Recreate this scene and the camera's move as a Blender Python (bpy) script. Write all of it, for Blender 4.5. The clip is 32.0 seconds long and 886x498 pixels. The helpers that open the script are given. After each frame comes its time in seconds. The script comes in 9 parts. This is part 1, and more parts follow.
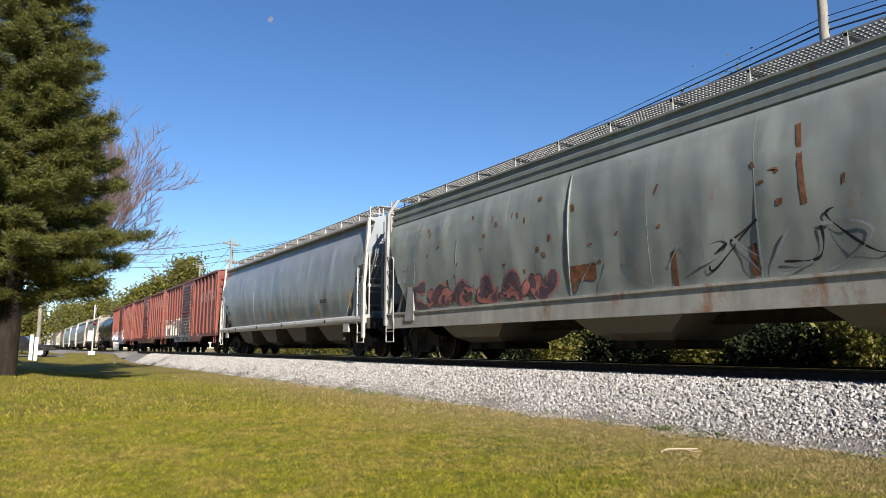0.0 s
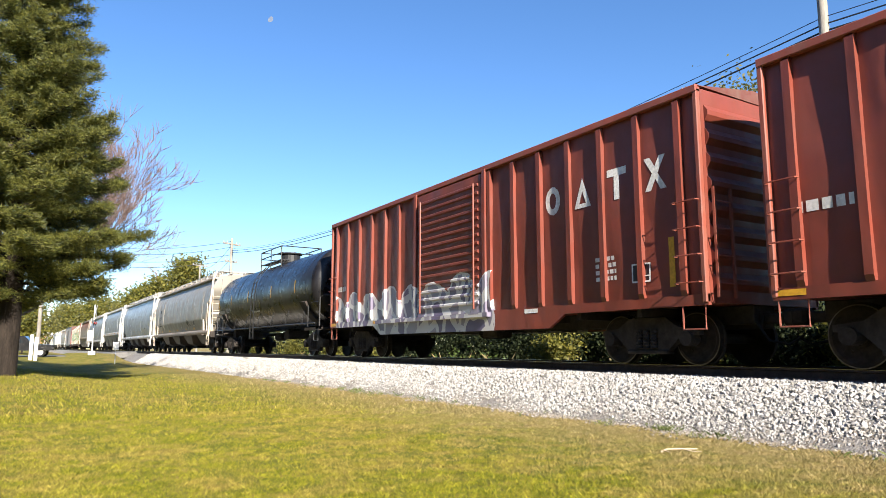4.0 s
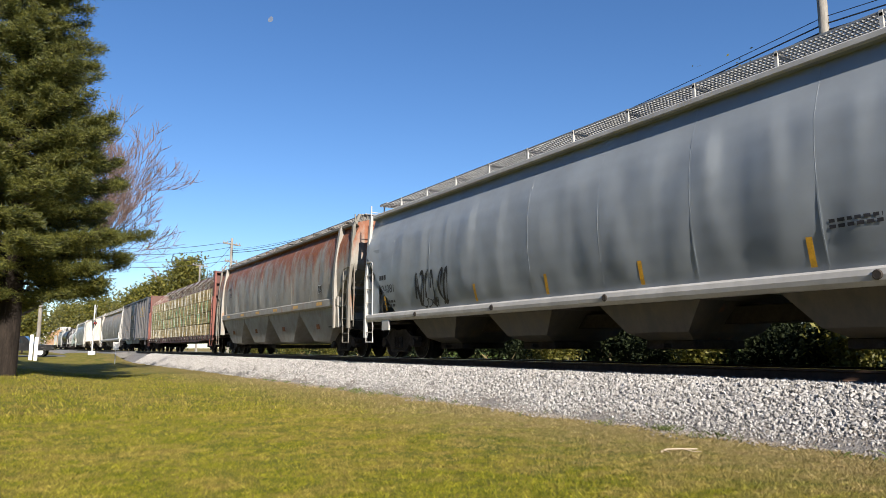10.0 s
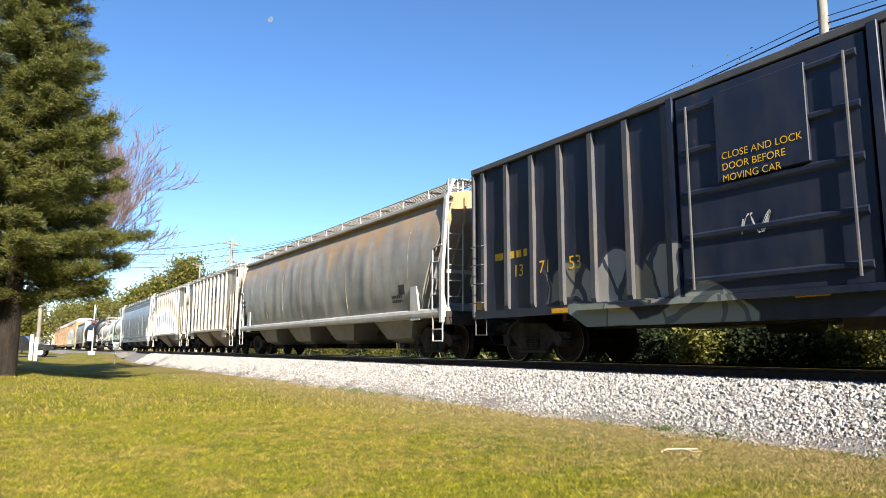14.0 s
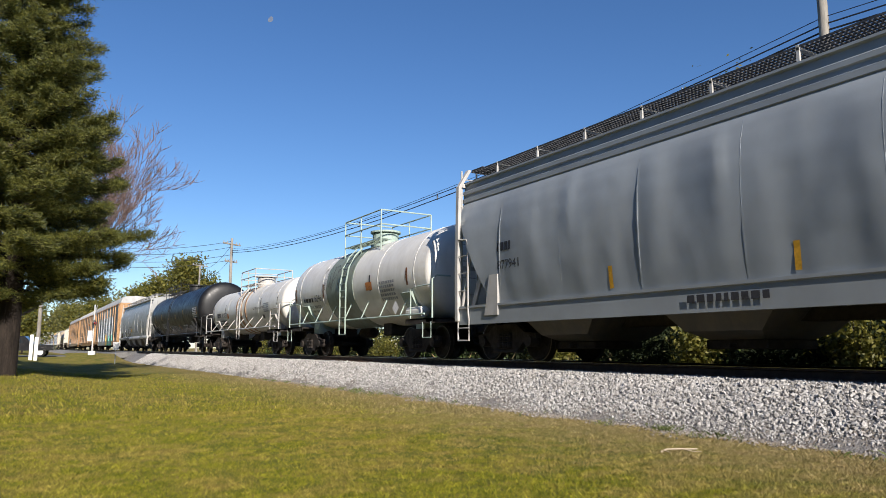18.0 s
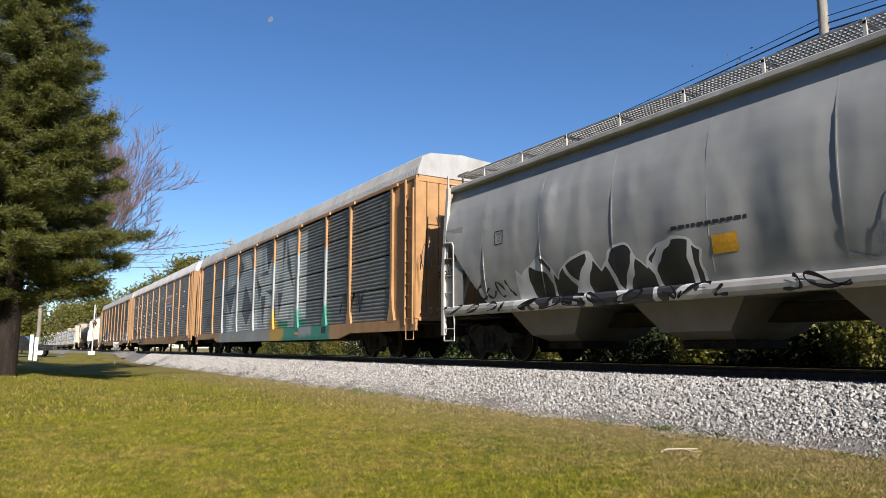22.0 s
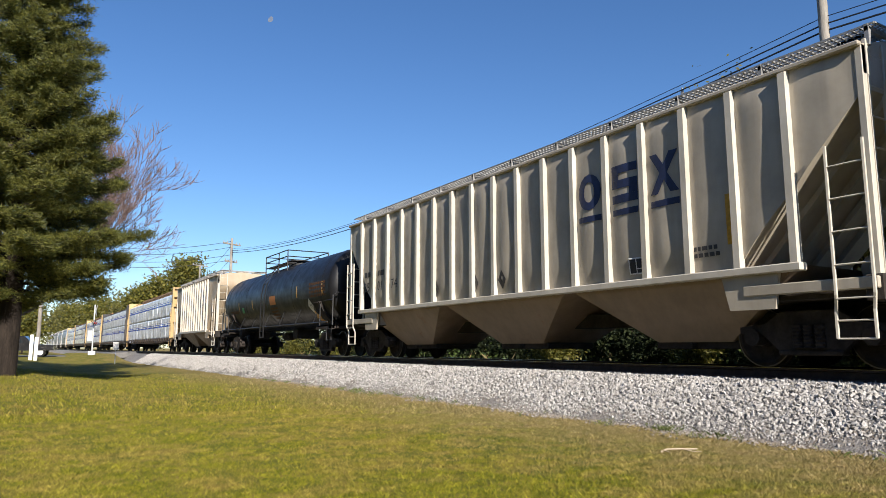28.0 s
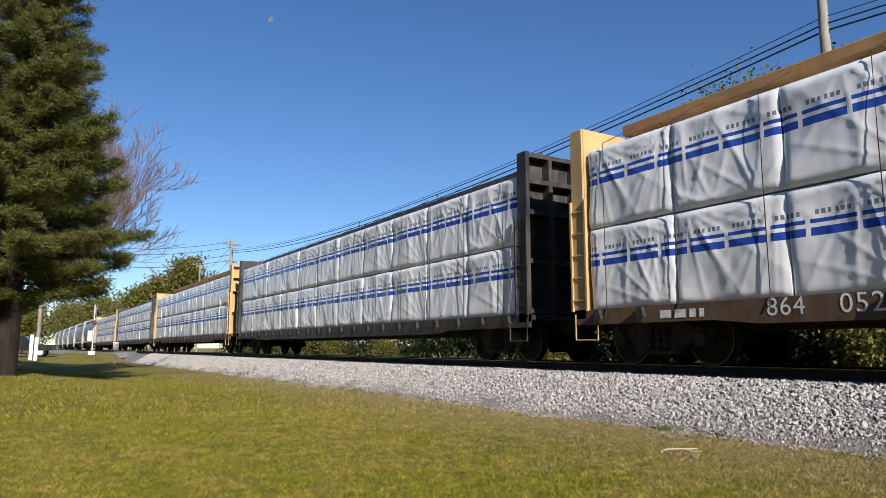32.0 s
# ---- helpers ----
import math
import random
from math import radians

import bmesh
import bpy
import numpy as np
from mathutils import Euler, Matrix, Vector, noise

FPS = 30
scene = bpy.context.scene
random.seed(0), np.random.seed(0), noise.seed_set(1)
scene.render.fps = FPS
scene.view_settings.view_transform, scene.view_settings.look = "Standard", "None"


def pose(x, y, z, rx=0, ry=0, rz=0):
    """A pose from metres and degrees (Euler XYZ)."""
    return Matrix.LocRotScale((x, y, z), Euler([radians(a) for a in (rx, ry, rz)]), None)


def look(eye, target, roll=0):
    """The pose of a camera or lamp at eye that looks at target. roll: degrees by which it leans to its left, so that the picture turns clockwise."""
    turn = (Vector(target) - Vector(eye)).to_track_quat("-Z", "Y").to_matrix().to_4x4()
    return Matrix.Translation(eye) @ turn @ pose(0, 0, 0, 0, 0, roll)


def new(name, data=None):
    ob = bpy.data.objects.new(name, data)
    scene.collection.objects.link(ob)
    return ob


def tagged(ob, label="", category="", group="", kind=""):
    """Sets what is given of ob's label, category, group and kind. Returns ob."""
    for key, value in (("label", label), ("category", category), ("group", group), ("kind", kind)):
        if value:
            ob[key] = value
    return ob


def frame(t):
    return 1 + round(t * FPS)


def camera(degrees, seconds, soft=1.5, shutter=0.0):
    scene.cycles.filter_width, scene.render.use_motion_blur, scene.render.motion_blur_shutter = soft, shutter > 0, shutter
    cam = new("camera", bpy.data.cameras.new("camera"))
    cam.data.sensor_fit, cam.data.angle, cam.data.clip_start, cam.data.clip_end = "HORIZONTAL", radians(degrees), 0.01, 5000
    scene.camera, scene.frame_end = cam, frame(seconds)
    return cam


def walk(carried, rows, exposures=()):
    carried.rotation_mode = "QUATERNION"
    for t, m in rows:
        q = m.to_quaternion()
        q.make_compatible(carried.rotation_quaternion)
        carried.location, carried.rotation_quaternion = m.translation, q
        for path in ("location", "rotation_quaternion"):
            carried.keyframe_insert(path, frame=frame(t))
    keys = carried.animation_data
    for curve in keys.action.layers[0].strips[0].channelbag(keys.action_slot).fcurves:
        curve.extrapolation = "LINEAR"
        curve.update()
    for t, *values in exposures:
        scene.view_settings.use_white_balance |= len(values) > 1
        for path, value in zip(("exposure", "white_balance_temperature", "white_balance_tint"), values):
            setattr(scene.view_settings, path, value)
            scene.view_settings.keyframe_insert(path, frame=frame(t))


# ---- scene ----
# World: the track runs along +Y; the train comes from far +Y and passes towards -Y.
# The camera stands on a lawn at the origin and looks across the track to the north-east.
TRACK_X = 10.85      # centre line of the track
RAIL = 0.90          # top of the rails above the lawn
SPEED = 16.4         # train, metres a second
EYE = Vector((0.0, 0.0, 1.2))
YAW, PITCH = radians(31.46), radians(8.16)

cam = camera(65.4, 32.0, soft=0.85)
AIM = EYE + Vector((math.sin(YAW) * math.cos(PITCH), math.cos(YAW) * math.cos(PITCH), math.sin(PITCH))) * 10
walk(cam, [(0.0, look(EYE, AIM)), (32.0, look(EYE, AIM))],
     exposures=[(0.0, 0.92, 6351, 11.3), (1.0, 0.90, 6342, 11.4), (2.0, 1.46, 6500, 10.0), (3.0, 1.68, 6500, 10.0), (6.0, 1.05, 6410, 10.8), (7.0, 0.90, 6342, 11.4), (9.0, 0.85, 6320, 11.6), (10.0, 0.92, 6351, 11.3), (11.0, 1.10, 6432, 10.6), (12.0, 1.18, 6468, 10.3), (13.0, 1.25, 6500, 10.0), (14.0, 1.45, 6500, 10.0), (17.0, 0.62, 6216, 12.5), (18.0, 0.67, 6239, 12.3), (19.0, 0.08, 6050, 14.0), (20.0, 0.92, 6351, 11.3), (21.0, 0.93, 6356, 11.3), (22.0, 0.75, 6275, 12.0), (23.0, 1.33, 6500, 10.0), (24.0, 1.30, 6500, 10.0), (25.0, 1.60, 6500, 10.0), (28.0, 0.85, 6320, 11.6), (29.0, 0.93, 6356, 11.3), (30.0, 0.78, 6288, 11.9), (31.0, 0.54, 6180, 12.8), (32.0, 0.60, 6207, 12.6)])

# ---- light ----
SUN_WAY = Vector((0.17, 1.0, -0.55)).normalized()     # the way the sunlight travels
world = bpy.data.worlds.new("sky")
scene.world = world
world.use_nodes = True
wn = world.node_tree
sky = wn.nodes.new("ShaderNodeTexSky")
sky.sky_type = "NISHITA"
sky.sun_disc = False
sky.sun_elevation = math.asin(-SUN_WAY.z)
sky.sun_rotation = math.atan2(-SUN_WAY.x, -SUN_WAY.y)
sky.air_density, sky.dust_density, sky.ozone_density = 0.92, 0.12, 3.5
tone = wn.nodes.new("ShaderNodeHueSaturation")
tone.inputs["Saturation"].default_value, tone.inputs["Hue"].default_value = 1.15, 0.504
wn.links.new(sky.outputs[0], tone.inputs["Color"])
wn.links.new(tone.outputs[0], wn.nodes["Background"].inputs[0])
wn.nodes["Background"].inputs[1].default_value = 0.078
sun_data = bpy.data.lights.new("sun", "SUN")
sun_data.energy, sun_data.angle, sun_data.color = 5.0, radians(0.53), (1.0, 0.91, 0.78)
sun = new("sun", sun_data)
sun.matrix_world = look(-SUN_WAY * 50 + Vector((0, 0, 0)), (0, 0, 0))


# ---- materials ----
def material(name, rough=0.6, metal=0.0):
    m = bpy.data.materials.new(name)
    m.use_nodes = True
    nt = m.node_tree
    b = nt.nodes["Principled BSDF"]
    b.inputs["Roughness"].default_value, b.inputs["Metallic"].default_value = rough, metal
    if rough > 0.65:
        b.inputs["Specular IOR Level"].default_value = 0.2      # dusty, dull surfaces
    return m, nt, b


def node(nt, kind, **values):
    n = nt.nodes.new(kind)
    for k, v in values.items():
        n.inputs[k.replace("_", " ")].default_value = v
    return n


def coords(nt, scale=(1, 1, 1), source="Object"):
    c = nt.nodes.new("ShaderNodeTexCoord")
    m = nt.nodes.new("ShaderNodeMapping")
    m.inputs["Scale"].default_value = scale
    nt.links.new(c.outputs[source], m.inputs[0])
    return m.outputs[0]


def noise_fac(nt, vec, scale, detail=4.0, rough=0.55):
    n = node(nt, "ShaderNodeTexNoise", Scale=scale, Detail=detail, Roughness=rough)
    nt.links.new(vec, n.inputs["Vector"])
    return n.outputs["Fac"]


def ramp(nt, fac, lo, hi, a=(0, 0, 0, 1), b=(1, 1, 1, 1)):
    r = nt.nodes.new("ShaderNodeValToRGB")
    r.color_ramp.elements[0].position, r.color_ramp.elements[0].color = lo, (*a[:3], 1)
    r.color_ramp.elements[1].position, r.color_ramp.elements[1].color = hi, (*b[:3], 1)
    nt.links.new(fac, r.inputs[0])
    return r.outputs[0]


def mix(nt, fac, a, b, mode="MIX"):
    n = nt.nodes.new("ShaderNodeMix")
    n.data_type, n.blend_type = "RGBA", mode
    for sock, v in ((0, fac), (6, a), (7, b)):
        if isinstance(v, (int, float)):
            n.inputs[sock].default_value = v
        elif isinstance(v, tuple):
            n.inputs[sock].default_value = (*v[:3], 1)
        else:
            nt.links.new(v, n.inputs[sock])
    return n.outputs[2]


def times(nt, fac, k):
    n = nt.nodes.new("ShaderNodeMath")
    n.operation = "MULTIPLY"
    nt.links.new(fac, n.inputs[0])
    n.inputs[1].default_value = k
    return n.outputs[0]


def bump(nt, b, height, strength, distance=0.02):
    n = node(nt, "ShaderNodeBump", Strength=strength, Distance=distance)
    nt.links.new(height, n.inputs["Height"])
    nt.links.new(n.outputs[0], b.inputs["Normal"])


def maths(nt, op, a, c=None, third=None):
    n = nt.nodes.new("ShaderNodeMath")
    n.operation = op
    for i, v in enumerate((a, c, third)):
        if v is None:
            continue
        if isinstance(v, (int, float)):
            n.inputs[i].default_value = v
        else:
            nt.links.new(v, n.inputs[i])
    return n.outputs[0]


def sprayed(nt, col, y0, y1, z0, z1, bumps, fill_a, fill_b, stroke, cells, width):
    """Spray paint over a stretch of the side: rounded tops, filled cells and drawn outlines that say nothing."""
    o = coords(nt)
    sep = nt.nodes.new("ShaderNodeSeparateXYZ")
    wob = node(nt, "ShaderNodeTexNoise", Scale=1.1, Detail=2.0)
    nt.links.new(o, wob.inputs["Vector"])
    drift = nt.nodes.new("ShaderNodeVectorMath")
    drift.operation = "MULTIPLY_ADD"
    nt.links.new(wob.outputs["Color"], drift.inputs[0])
    drift.inputs[1].default_value = (0.0, 0.55, 0.55)
    shift = nt.nodes.new("ShaderNodeVectorMath")
    shift.operation = "ADD"
    nt.links.new(o, shift.inputs[0])
    shift.inputs[1].default_value = (0.0, -0.275, -0.275)
    nt.links.new(shift.outputs[0], drift.inputs[2])
    nt.links.new(drift.outputs[0], sep.inputs[0])
    y, z = sep.outputs[1], sep.outputs[2]
    wave = maths(nt, "ABSOLUTE", maths(nt, "SINE", maths(nt, "MULTIPLY", y, bumps * math.pi)))
    edge = maths(nt, "SUBTRACT", maths(nt, "MULTIPLY_ADD", wave, 0.42, z1 - 0.34), z)          # metres below the top line
    near = maths(nt, "MINIMUM", maths(nt, "MINIMUM", edge, maths(nt, "SUBTRACT", z, z0)), maths(nt, "MINIMUM", maths(nt, "SUBTRACT", y, y0), maths(nt, "SUBTRACT", y1, y)))
    inside = maths(nt, "GREATER_THAN", near, 0.0)
    flatten = nt.nodes.new("ShaderNodeVectorMath")
    flatten.operation = "MULTIPLY"
    flatten.inputs[1].default_value = (0.0, cells, cells * 0.62)
    nt.links.new(drift.outputs[0], flatten.inputs[0])
    cut, tint = nt.nodes.new("ShaderNodeTexVoronoi"), nt.nodes.new("ShaderNodeTexVoronoi")
    cut.feature = "DISTANCE_TO_EDGE"
    for n in (cut, tint):
        n.inputs["Scale"].default_value = 1.0
        nt.links.new(flatten.outputs[0], n.inputs["Vector"])
    lines = maths(nt, "MAXIMUM", maths(nt, "LESS_THAN", cut.outputs["Distance"], width * cells), maths(nt, "LESS_THAN", near, width * 1.2))
    shade = nt.nodes.new("ShaderNodeSeparateXYZ")
    nt.links.new(tint.outputs["Color"], shade.inputs[0])
    fill = mix(nt, shade.outputs[0], fill_a, fill_b)
    return mix(nt, times(nt, inside, 0.93), col, mix(nt, lines, fill, stroke))


def paint(name, base, rough=0.45, metal=0.0, rust=0.0, dirt=0.3, streak=0.35, dents=0.35,
          dirt_col=(0.16, 0.13, 0.10), rust_col=(0.17, 0.06, 0.025), size=1.0, rust_top=0.0, coat=0.0, zones=(), rust_hi=(0.34, 0.15, 0.06)):
    """Weathered paint on steel: mottled colour, grime in vertical runs, rust in patches, shallow dents.
    zones: sprayed fields (y0, y1, z0, z1, bumps a metre, two fills, line colour, cells a metre, line width)."""
    m, nt, b = material(name, rough, metal)
    b.inputs["Coat Weight"].default_value, b.inputs["Coat Roughness"].default_value = coat, 0.24
    o = coords(nt)
    mott = noise_fac(nt, o, 0.7 * size, 5)
    col = mix(nt, 1.0, base, ramp(nt, mott, 0.25, 0.8, (0.80, 0.80, 0.80), (1.12, 1.12, 1.12)), "MULTIPLY")
    runs = noise_fac(nt, coords(nt, (4.0 * size, 4.0 * size, 0.28 * size)), 1.0, 6, 0.6)
    col = mix(nt, times(nt, ramp(nt, runs, 0.45, 0.78), streak), col, dirt_col)
    film = noise_fac(nt, o, 2.4 * size, 8, 0.65)
    col = mix(nt, times(nt, ramp(nt, film, 0.42, 0.72), dirt), col, dirt_col)
    if rust > 0:
        patch = noise_fac(nt, coords(nt, (1.1 * size, 1.1 * size, 0.6 * size)), 1.3, 9, 0.68)
        if rust_top:
            # rust creeps down from the eave in runs
            run = noise_fac(nt, coords(nt, (2.6, 2.6, 0.35)), 1.0, 6, 0.6)
            sep = nt.nodes.new("ShaderNodeSeparateXYZ")
            nt.links.new(o, sep.inputs[0])
            hi = nt.nodes.new("ShaderNodeMapRange")
            hi.inputs[1].default_value, hi.inputs[2].default_value, hi.inputs[3].default_value, hi.inputs[4].default_value = 1.8, 4.5, -0.16, rust_top
            nt.links.new(sep.outputs[2], hi.inputs[0])
            two = nt.nodes.new("ShaderNodeMath")
            two.operation = "ADD"
            half_run = mix(nt, 0.5, patch, run)
            nt.links.new(half_run, two.inputs[0])
            nt.links.new(hi.outputs[0], two.inputs[1])
            patch = two.outputs[0]
        spot = ramp(nt, patch, 0.66 - 0.28 * rust, 0.76 - 0.22 * rust)
        tone = mix(nt, noise_fac(nt, o, 9.0, 5), rust_col, rust_hi)
        col = mix(nt, spot, col, tone)
    for zone in zones:
        col = sprayed(nt, col, *zone)
    nt.links.new(col, b.inputs["Base Color"])
    rr = ramp(nt, film, 0.3, 0.8, (max(rough - 0.12, 0.05),) * 3, (min(rough + 0.2, 1),) * 3)
    nt.links.new(rr, b.inputs["Roughness"])
    dent = noise_fac(nt, coords(nt, (0.9, 0.9, 0.45)), 1.0, 2.5, 0.5)
    bump(nt, b, dent, dents, 0.10)
    return m


def mottled(name, a, c, scale, rough=0.8, bumps=0.3, dist=0.02, metal=0.0, stretch=(1, 1, 1), lo=0.3, hi=0.7, fine=6.0):
    m, nt, b = material(name, rough, metal)
    o = coords(nt, stretch)
    f1, f2 = noise_fac(nt, o, scale, 8, 0.6), noise_fac(nt, o, scale * fine, 4, 0.6)
    col = mix(nt, ramp(nt, f1, lo, hi), a, c)
    col = mix(nt, 1.0, col, ramp(nt, f2, 0.25, 0.75, (0.72, 0.72, 0.72), (1.2, 1.2, 1.2)), "MULTIPLY")
    nt.links.new(col, b.inputs["Base Color"])
    if bumps:
        bump(nt, b, f2, bumps, dist)
    return m


def by_piece(name, a, c, rough=0.8, source="Random Per Island", scale=3.0, through_light=0.0, third=None, dry=None):
    """Colour that varies from piece to piece, for stones, blades and leaves."""
    m, nt, b = material(name, rough)
    g = nt.nodes.new("ShaderNodeNewGeometry")
    col = mix(nt, g.outputs[source], a, c)
    if third:
        wide = noise_fac(nt, coords(nt), scale, 5, 0.6)
        col = mix(nt, ramp(nt, wide, 0.45, 0.62), col, third)
    if dry:
        # drier towards the track
        sep, add, span = nt.nodes.new("ShaderNodeSeparateXYZ"), nt.nodes.new("ShaderNodeMath"), nt.nodes.new("ShaderNodeMapRange")
        nt.links.new(coords(nt), sep.inputs[0])
        add.operation = "MULTIPLY_ADD"
        nt.links.new(noise_fac(nt, coords(nt), 1.6, 5, 0.65), add.inputs[0])
        add.inputs[1].default_value = 3.6
        nt.links.new(sep.outputs[0], add.inputs[2])
        span.inputs[1].default_value, span.inputs[2].default_value = dry[0], dry[1]
        nt.links.new(add.outputs[0], span.inputs[0])
        col = mix(nt, times(nt, span.outputs[0], 0.75), col, dry[2])
    fine = noise_fac(nt, coords(nt), 30.0, 3)
    col = mix(nt, 1.0, col, ramp(nt, fine, 0.25, 0.75, (0.75, 0.75, 0.75), (1.2, 1.2, 1.2)), "MULTIPLY")
    nt.links.new(col, b.inputs["Base Color"])
    if through_light:
        t = nt.nodes.new("ShaderNodeBsdfTranslucent")
        nt.links.new(col, t.inputs[0])
        s = nt.nodes.new("ShaderNodeMixShader")
        s.inputs[0].default_value = through_light
        nt.links.new(b.outputs[0], s.inputs[1])
        nt.links.new(t.outputs[0], s.inputs[2])
        nt.links.new(s.outputs[0], nt.nodes["Material Output"].inputs[0])
    return m


def plain(name, c, rough=0.6, metal=0.0, k=0.15):
    return mottled(name, tuple(v * (1 - k) for v in c), tuple(min(v * (1 + k), 1) for v in c), 3.0, rough, 0.08, 0.01, metal)


# ---- mesh helpers ----
class Geo:
    """Gathers faces of one mesh."""

    def __init__(self):
        self.v, self.f = [], []

    def add(self, verts, faces):
        n = len(self.v)
        self.v += [tuple(p) for p in verts]
        self.f += [tuple(i + n for i in q) for q in faces]
        return self

    def box(self, x0, x1, y0, y1, z0, z1, c=0.0):
        """A box between two corners; c rounds its edges off."""
        if x0 > x1: x0, x1 = x1, x0
        if y0 > y1: y0, y1 = y1, y0
        if z0 > z1: z0, z1 = z1, z0
        if c <= 0:
            return self.add([(x, y, z) for x in (x0, x1) for y in (y0, y1) for z in (z0, z1)],
                            [(0, 1, 3, 2), (4, 6, 7, 5), (0, 4, 5, 1), (2, 3, 7, 6), (0, 2, 6, 4), (1, 5, 7, 3)])
        c = min(c, (x1 - x0) * 0.49, (y1 - y0) * 0.49, (z1 - z0) * 0.49)
        ring = lambda a, z: [(x0 + a, y0 + c, z), (x0 + c, y0 + a, z), (x1 - c, y0 + a, z), (x1 - a, y0 + c, z),
                             (x1 - a, y1 - c, z), (x1 - c, y1 - a, z), (x0 + c, y1 - a, z), (x0 + a, y1 - c, z)]
        inner = lambda z: [(x0 + c, y0 + c, z)] * 2 + [(x1 - c, y0 + c, z)] * 2 + [(x1 - c, y1 - c, z)] * 2 + [(x0 + c, y1 - c, z)] * 2
        vs = ring(c, z0) + ring(0, z0 + c) + ring(0, z1 - c) + ring(c, z1)
        fs = [tuple(range(7, -1, -1)), tuple(range(24, 32))]
        for k in range(3):
            for i in range(8):
                j = (i + 1) % 8
                fs.append((k * 8 + i, k * 8 + j, k * 8 + 8 + j, k * 8 + 8 + i))
        return self.add(vs, fs)

    def loft(self, rings, close=True, caps=True):
        """Rings of equal length joined one to the next."""
        n = len(rings[0])
        vs = [p for r in rings for p in r]
        fs = []
        for k in range(len(rings) - 1):
            for i in range(n if close else n - 1):
                j = (i + 1) % n
                fs.append((k * n + i, k * n + j, (k + 1) * n + j, (k + 1) * n + i))
        if caps:
            fs.append(tuple(range(n - 1, -1, -1)))
            fs.append(tuple((len(rings) - 1) * n + i for i in range(n)))
        return self.add(vs, fs)

    def prism_y(self, profile, y0, y1):
        """An (x, z) outline pushed along y."""
        return self.loft([[(x, y0, z) for x, z in profile], [(x, y1, z) for x, z in profile]])

    def prism_x(self, profile, x0, x1):
        """A (y, z) outline pushed along x."""
        return self.loft([[(x0, y, z) for y, z in profile], [(x1, y, z) for y, z in profile]])

    def tube(self, path, r, n=6, taper=None):
        """A round bar along a line of points."""
        path = [Vector(p) for p in path]
        rings = []
        for i, p in enumerate(path):
            d = (path[min(i + 1, len(path) - 1)] - path[max(i - 1, 0)])
            d = d.normalized() if d.length > 1e-9 else Vector((0, 0, 1))
            a = d.orthogonal().normalized()
            if abs(d.z) < 0.9:
                a = d.cross(Vector((0, 0, 1))).normalized()
            b = d.cross(a)
            q = r if taper is None else r + (taper - r) * i / max(len(path) - 1, 1)
            rings.append([p + (a * math.cos(2 * math.pi * k / n) + b * math.sin(2 * math.pi * k / n)) * q for k in range(n)])
        return self.loft(rings)

    def lathe(self, centre, axis, stations, n=24):
        """Rings (distance along axis, radius) round an axis 'x', 'y' or 'z'."""
        rings = []
        for s, r in stations:
            ring = []
            for k in range(n):
                u, w = r * math.cos(2 * math.pi * k / n), r * math.sin(2 * math.pi * k / n)
                p = {"x": (s, u, w), "y": (w, s, u), "z": (u, w, s)}[axis]
                ring.append((centre[0] + p[0], centre[1] + p[1], centre[2] + p[2]))
            rings.append(ring)
        return self.loft(rings)


MESH_CACHE = {}


def mesh_of(name, g, mat, smooth=False):
    me = bpy.data.meshes.new(name)
    me.from_pydata(g.v, [], g.f)
    me.validate()
    if mat:
        me.materials.append(mat)
    bm = bmesh.new()
    bm.from_mesh(me)
    bmesh.ops.recalc_face_normals(bm, faces=bm.faces)
    if smooth:
        for f in bm.faces:
            f.smooth = True
        for e in bm.edges:
            if len(e.link_faces) == 2 and e.calc_face_angle(0) > radians(40):
                e.smooth = False
    bm.to_mesh(me)
    bm.free()
    return me


def part(name, g, mat, parent=None, label="", smooth=False):
    """One mesh object under a thing or a part; g is a Geo or a mesh."""
    ob = new(name, mesh_of(name, g, mat, smooth) if isinstance(g, Geo) else g)
    ob.parent = parent
    if label:
        ob["label"] = label
    return ob


def thing(name, label, category, group="", kind="", at=None):
    ob = new(name)
    ob.empty_display_size = 0.2
    tagged(ob, label, category, group, kind)
    if at is not None:
        ob.matrix_basis = at
    return ob


def rigid(name, g, mat, label, category="", group="", kind="", at=None, smooth=False):
    """A thing that is one mesh."""
    ob = part(name, g, mat, None, "", smooth)
    tagged(ob, label, category, group, kind)
    if at is not None:
        ob.matrix_basis = at
    return ob


def rand(a, b):
    return random.uniform(a, b)


def stage(t):
    return max(0.0, min(1.0, t)) ** 2 * (3 - 2 * max(0.0, min(1.0, t)))


# ---- ground ----
def ground_z(x, y):
    """The lawn: flat, rising a little to the west, up to the road further on."""
    z = 0.50 * stage((4.0 - x) / 6.0) * stage((y - 10) / 14.0)
    z += 0.06 * noise.noise((x * 0.23, y * 0.23, 1.7)) * stage((9 - abs(x - 2)) / 9)
    if x > 12.5:
        z += 0.25 * stage((x - 12.5) / 2)
    road = stage(1 - (abs(y - 76) - 5) / 14.0)
    z = z * (1 - road) + (0.70 if 4 < x < 17 else 0.45) * road if road > 0 and x < 8.0 else z
    return z


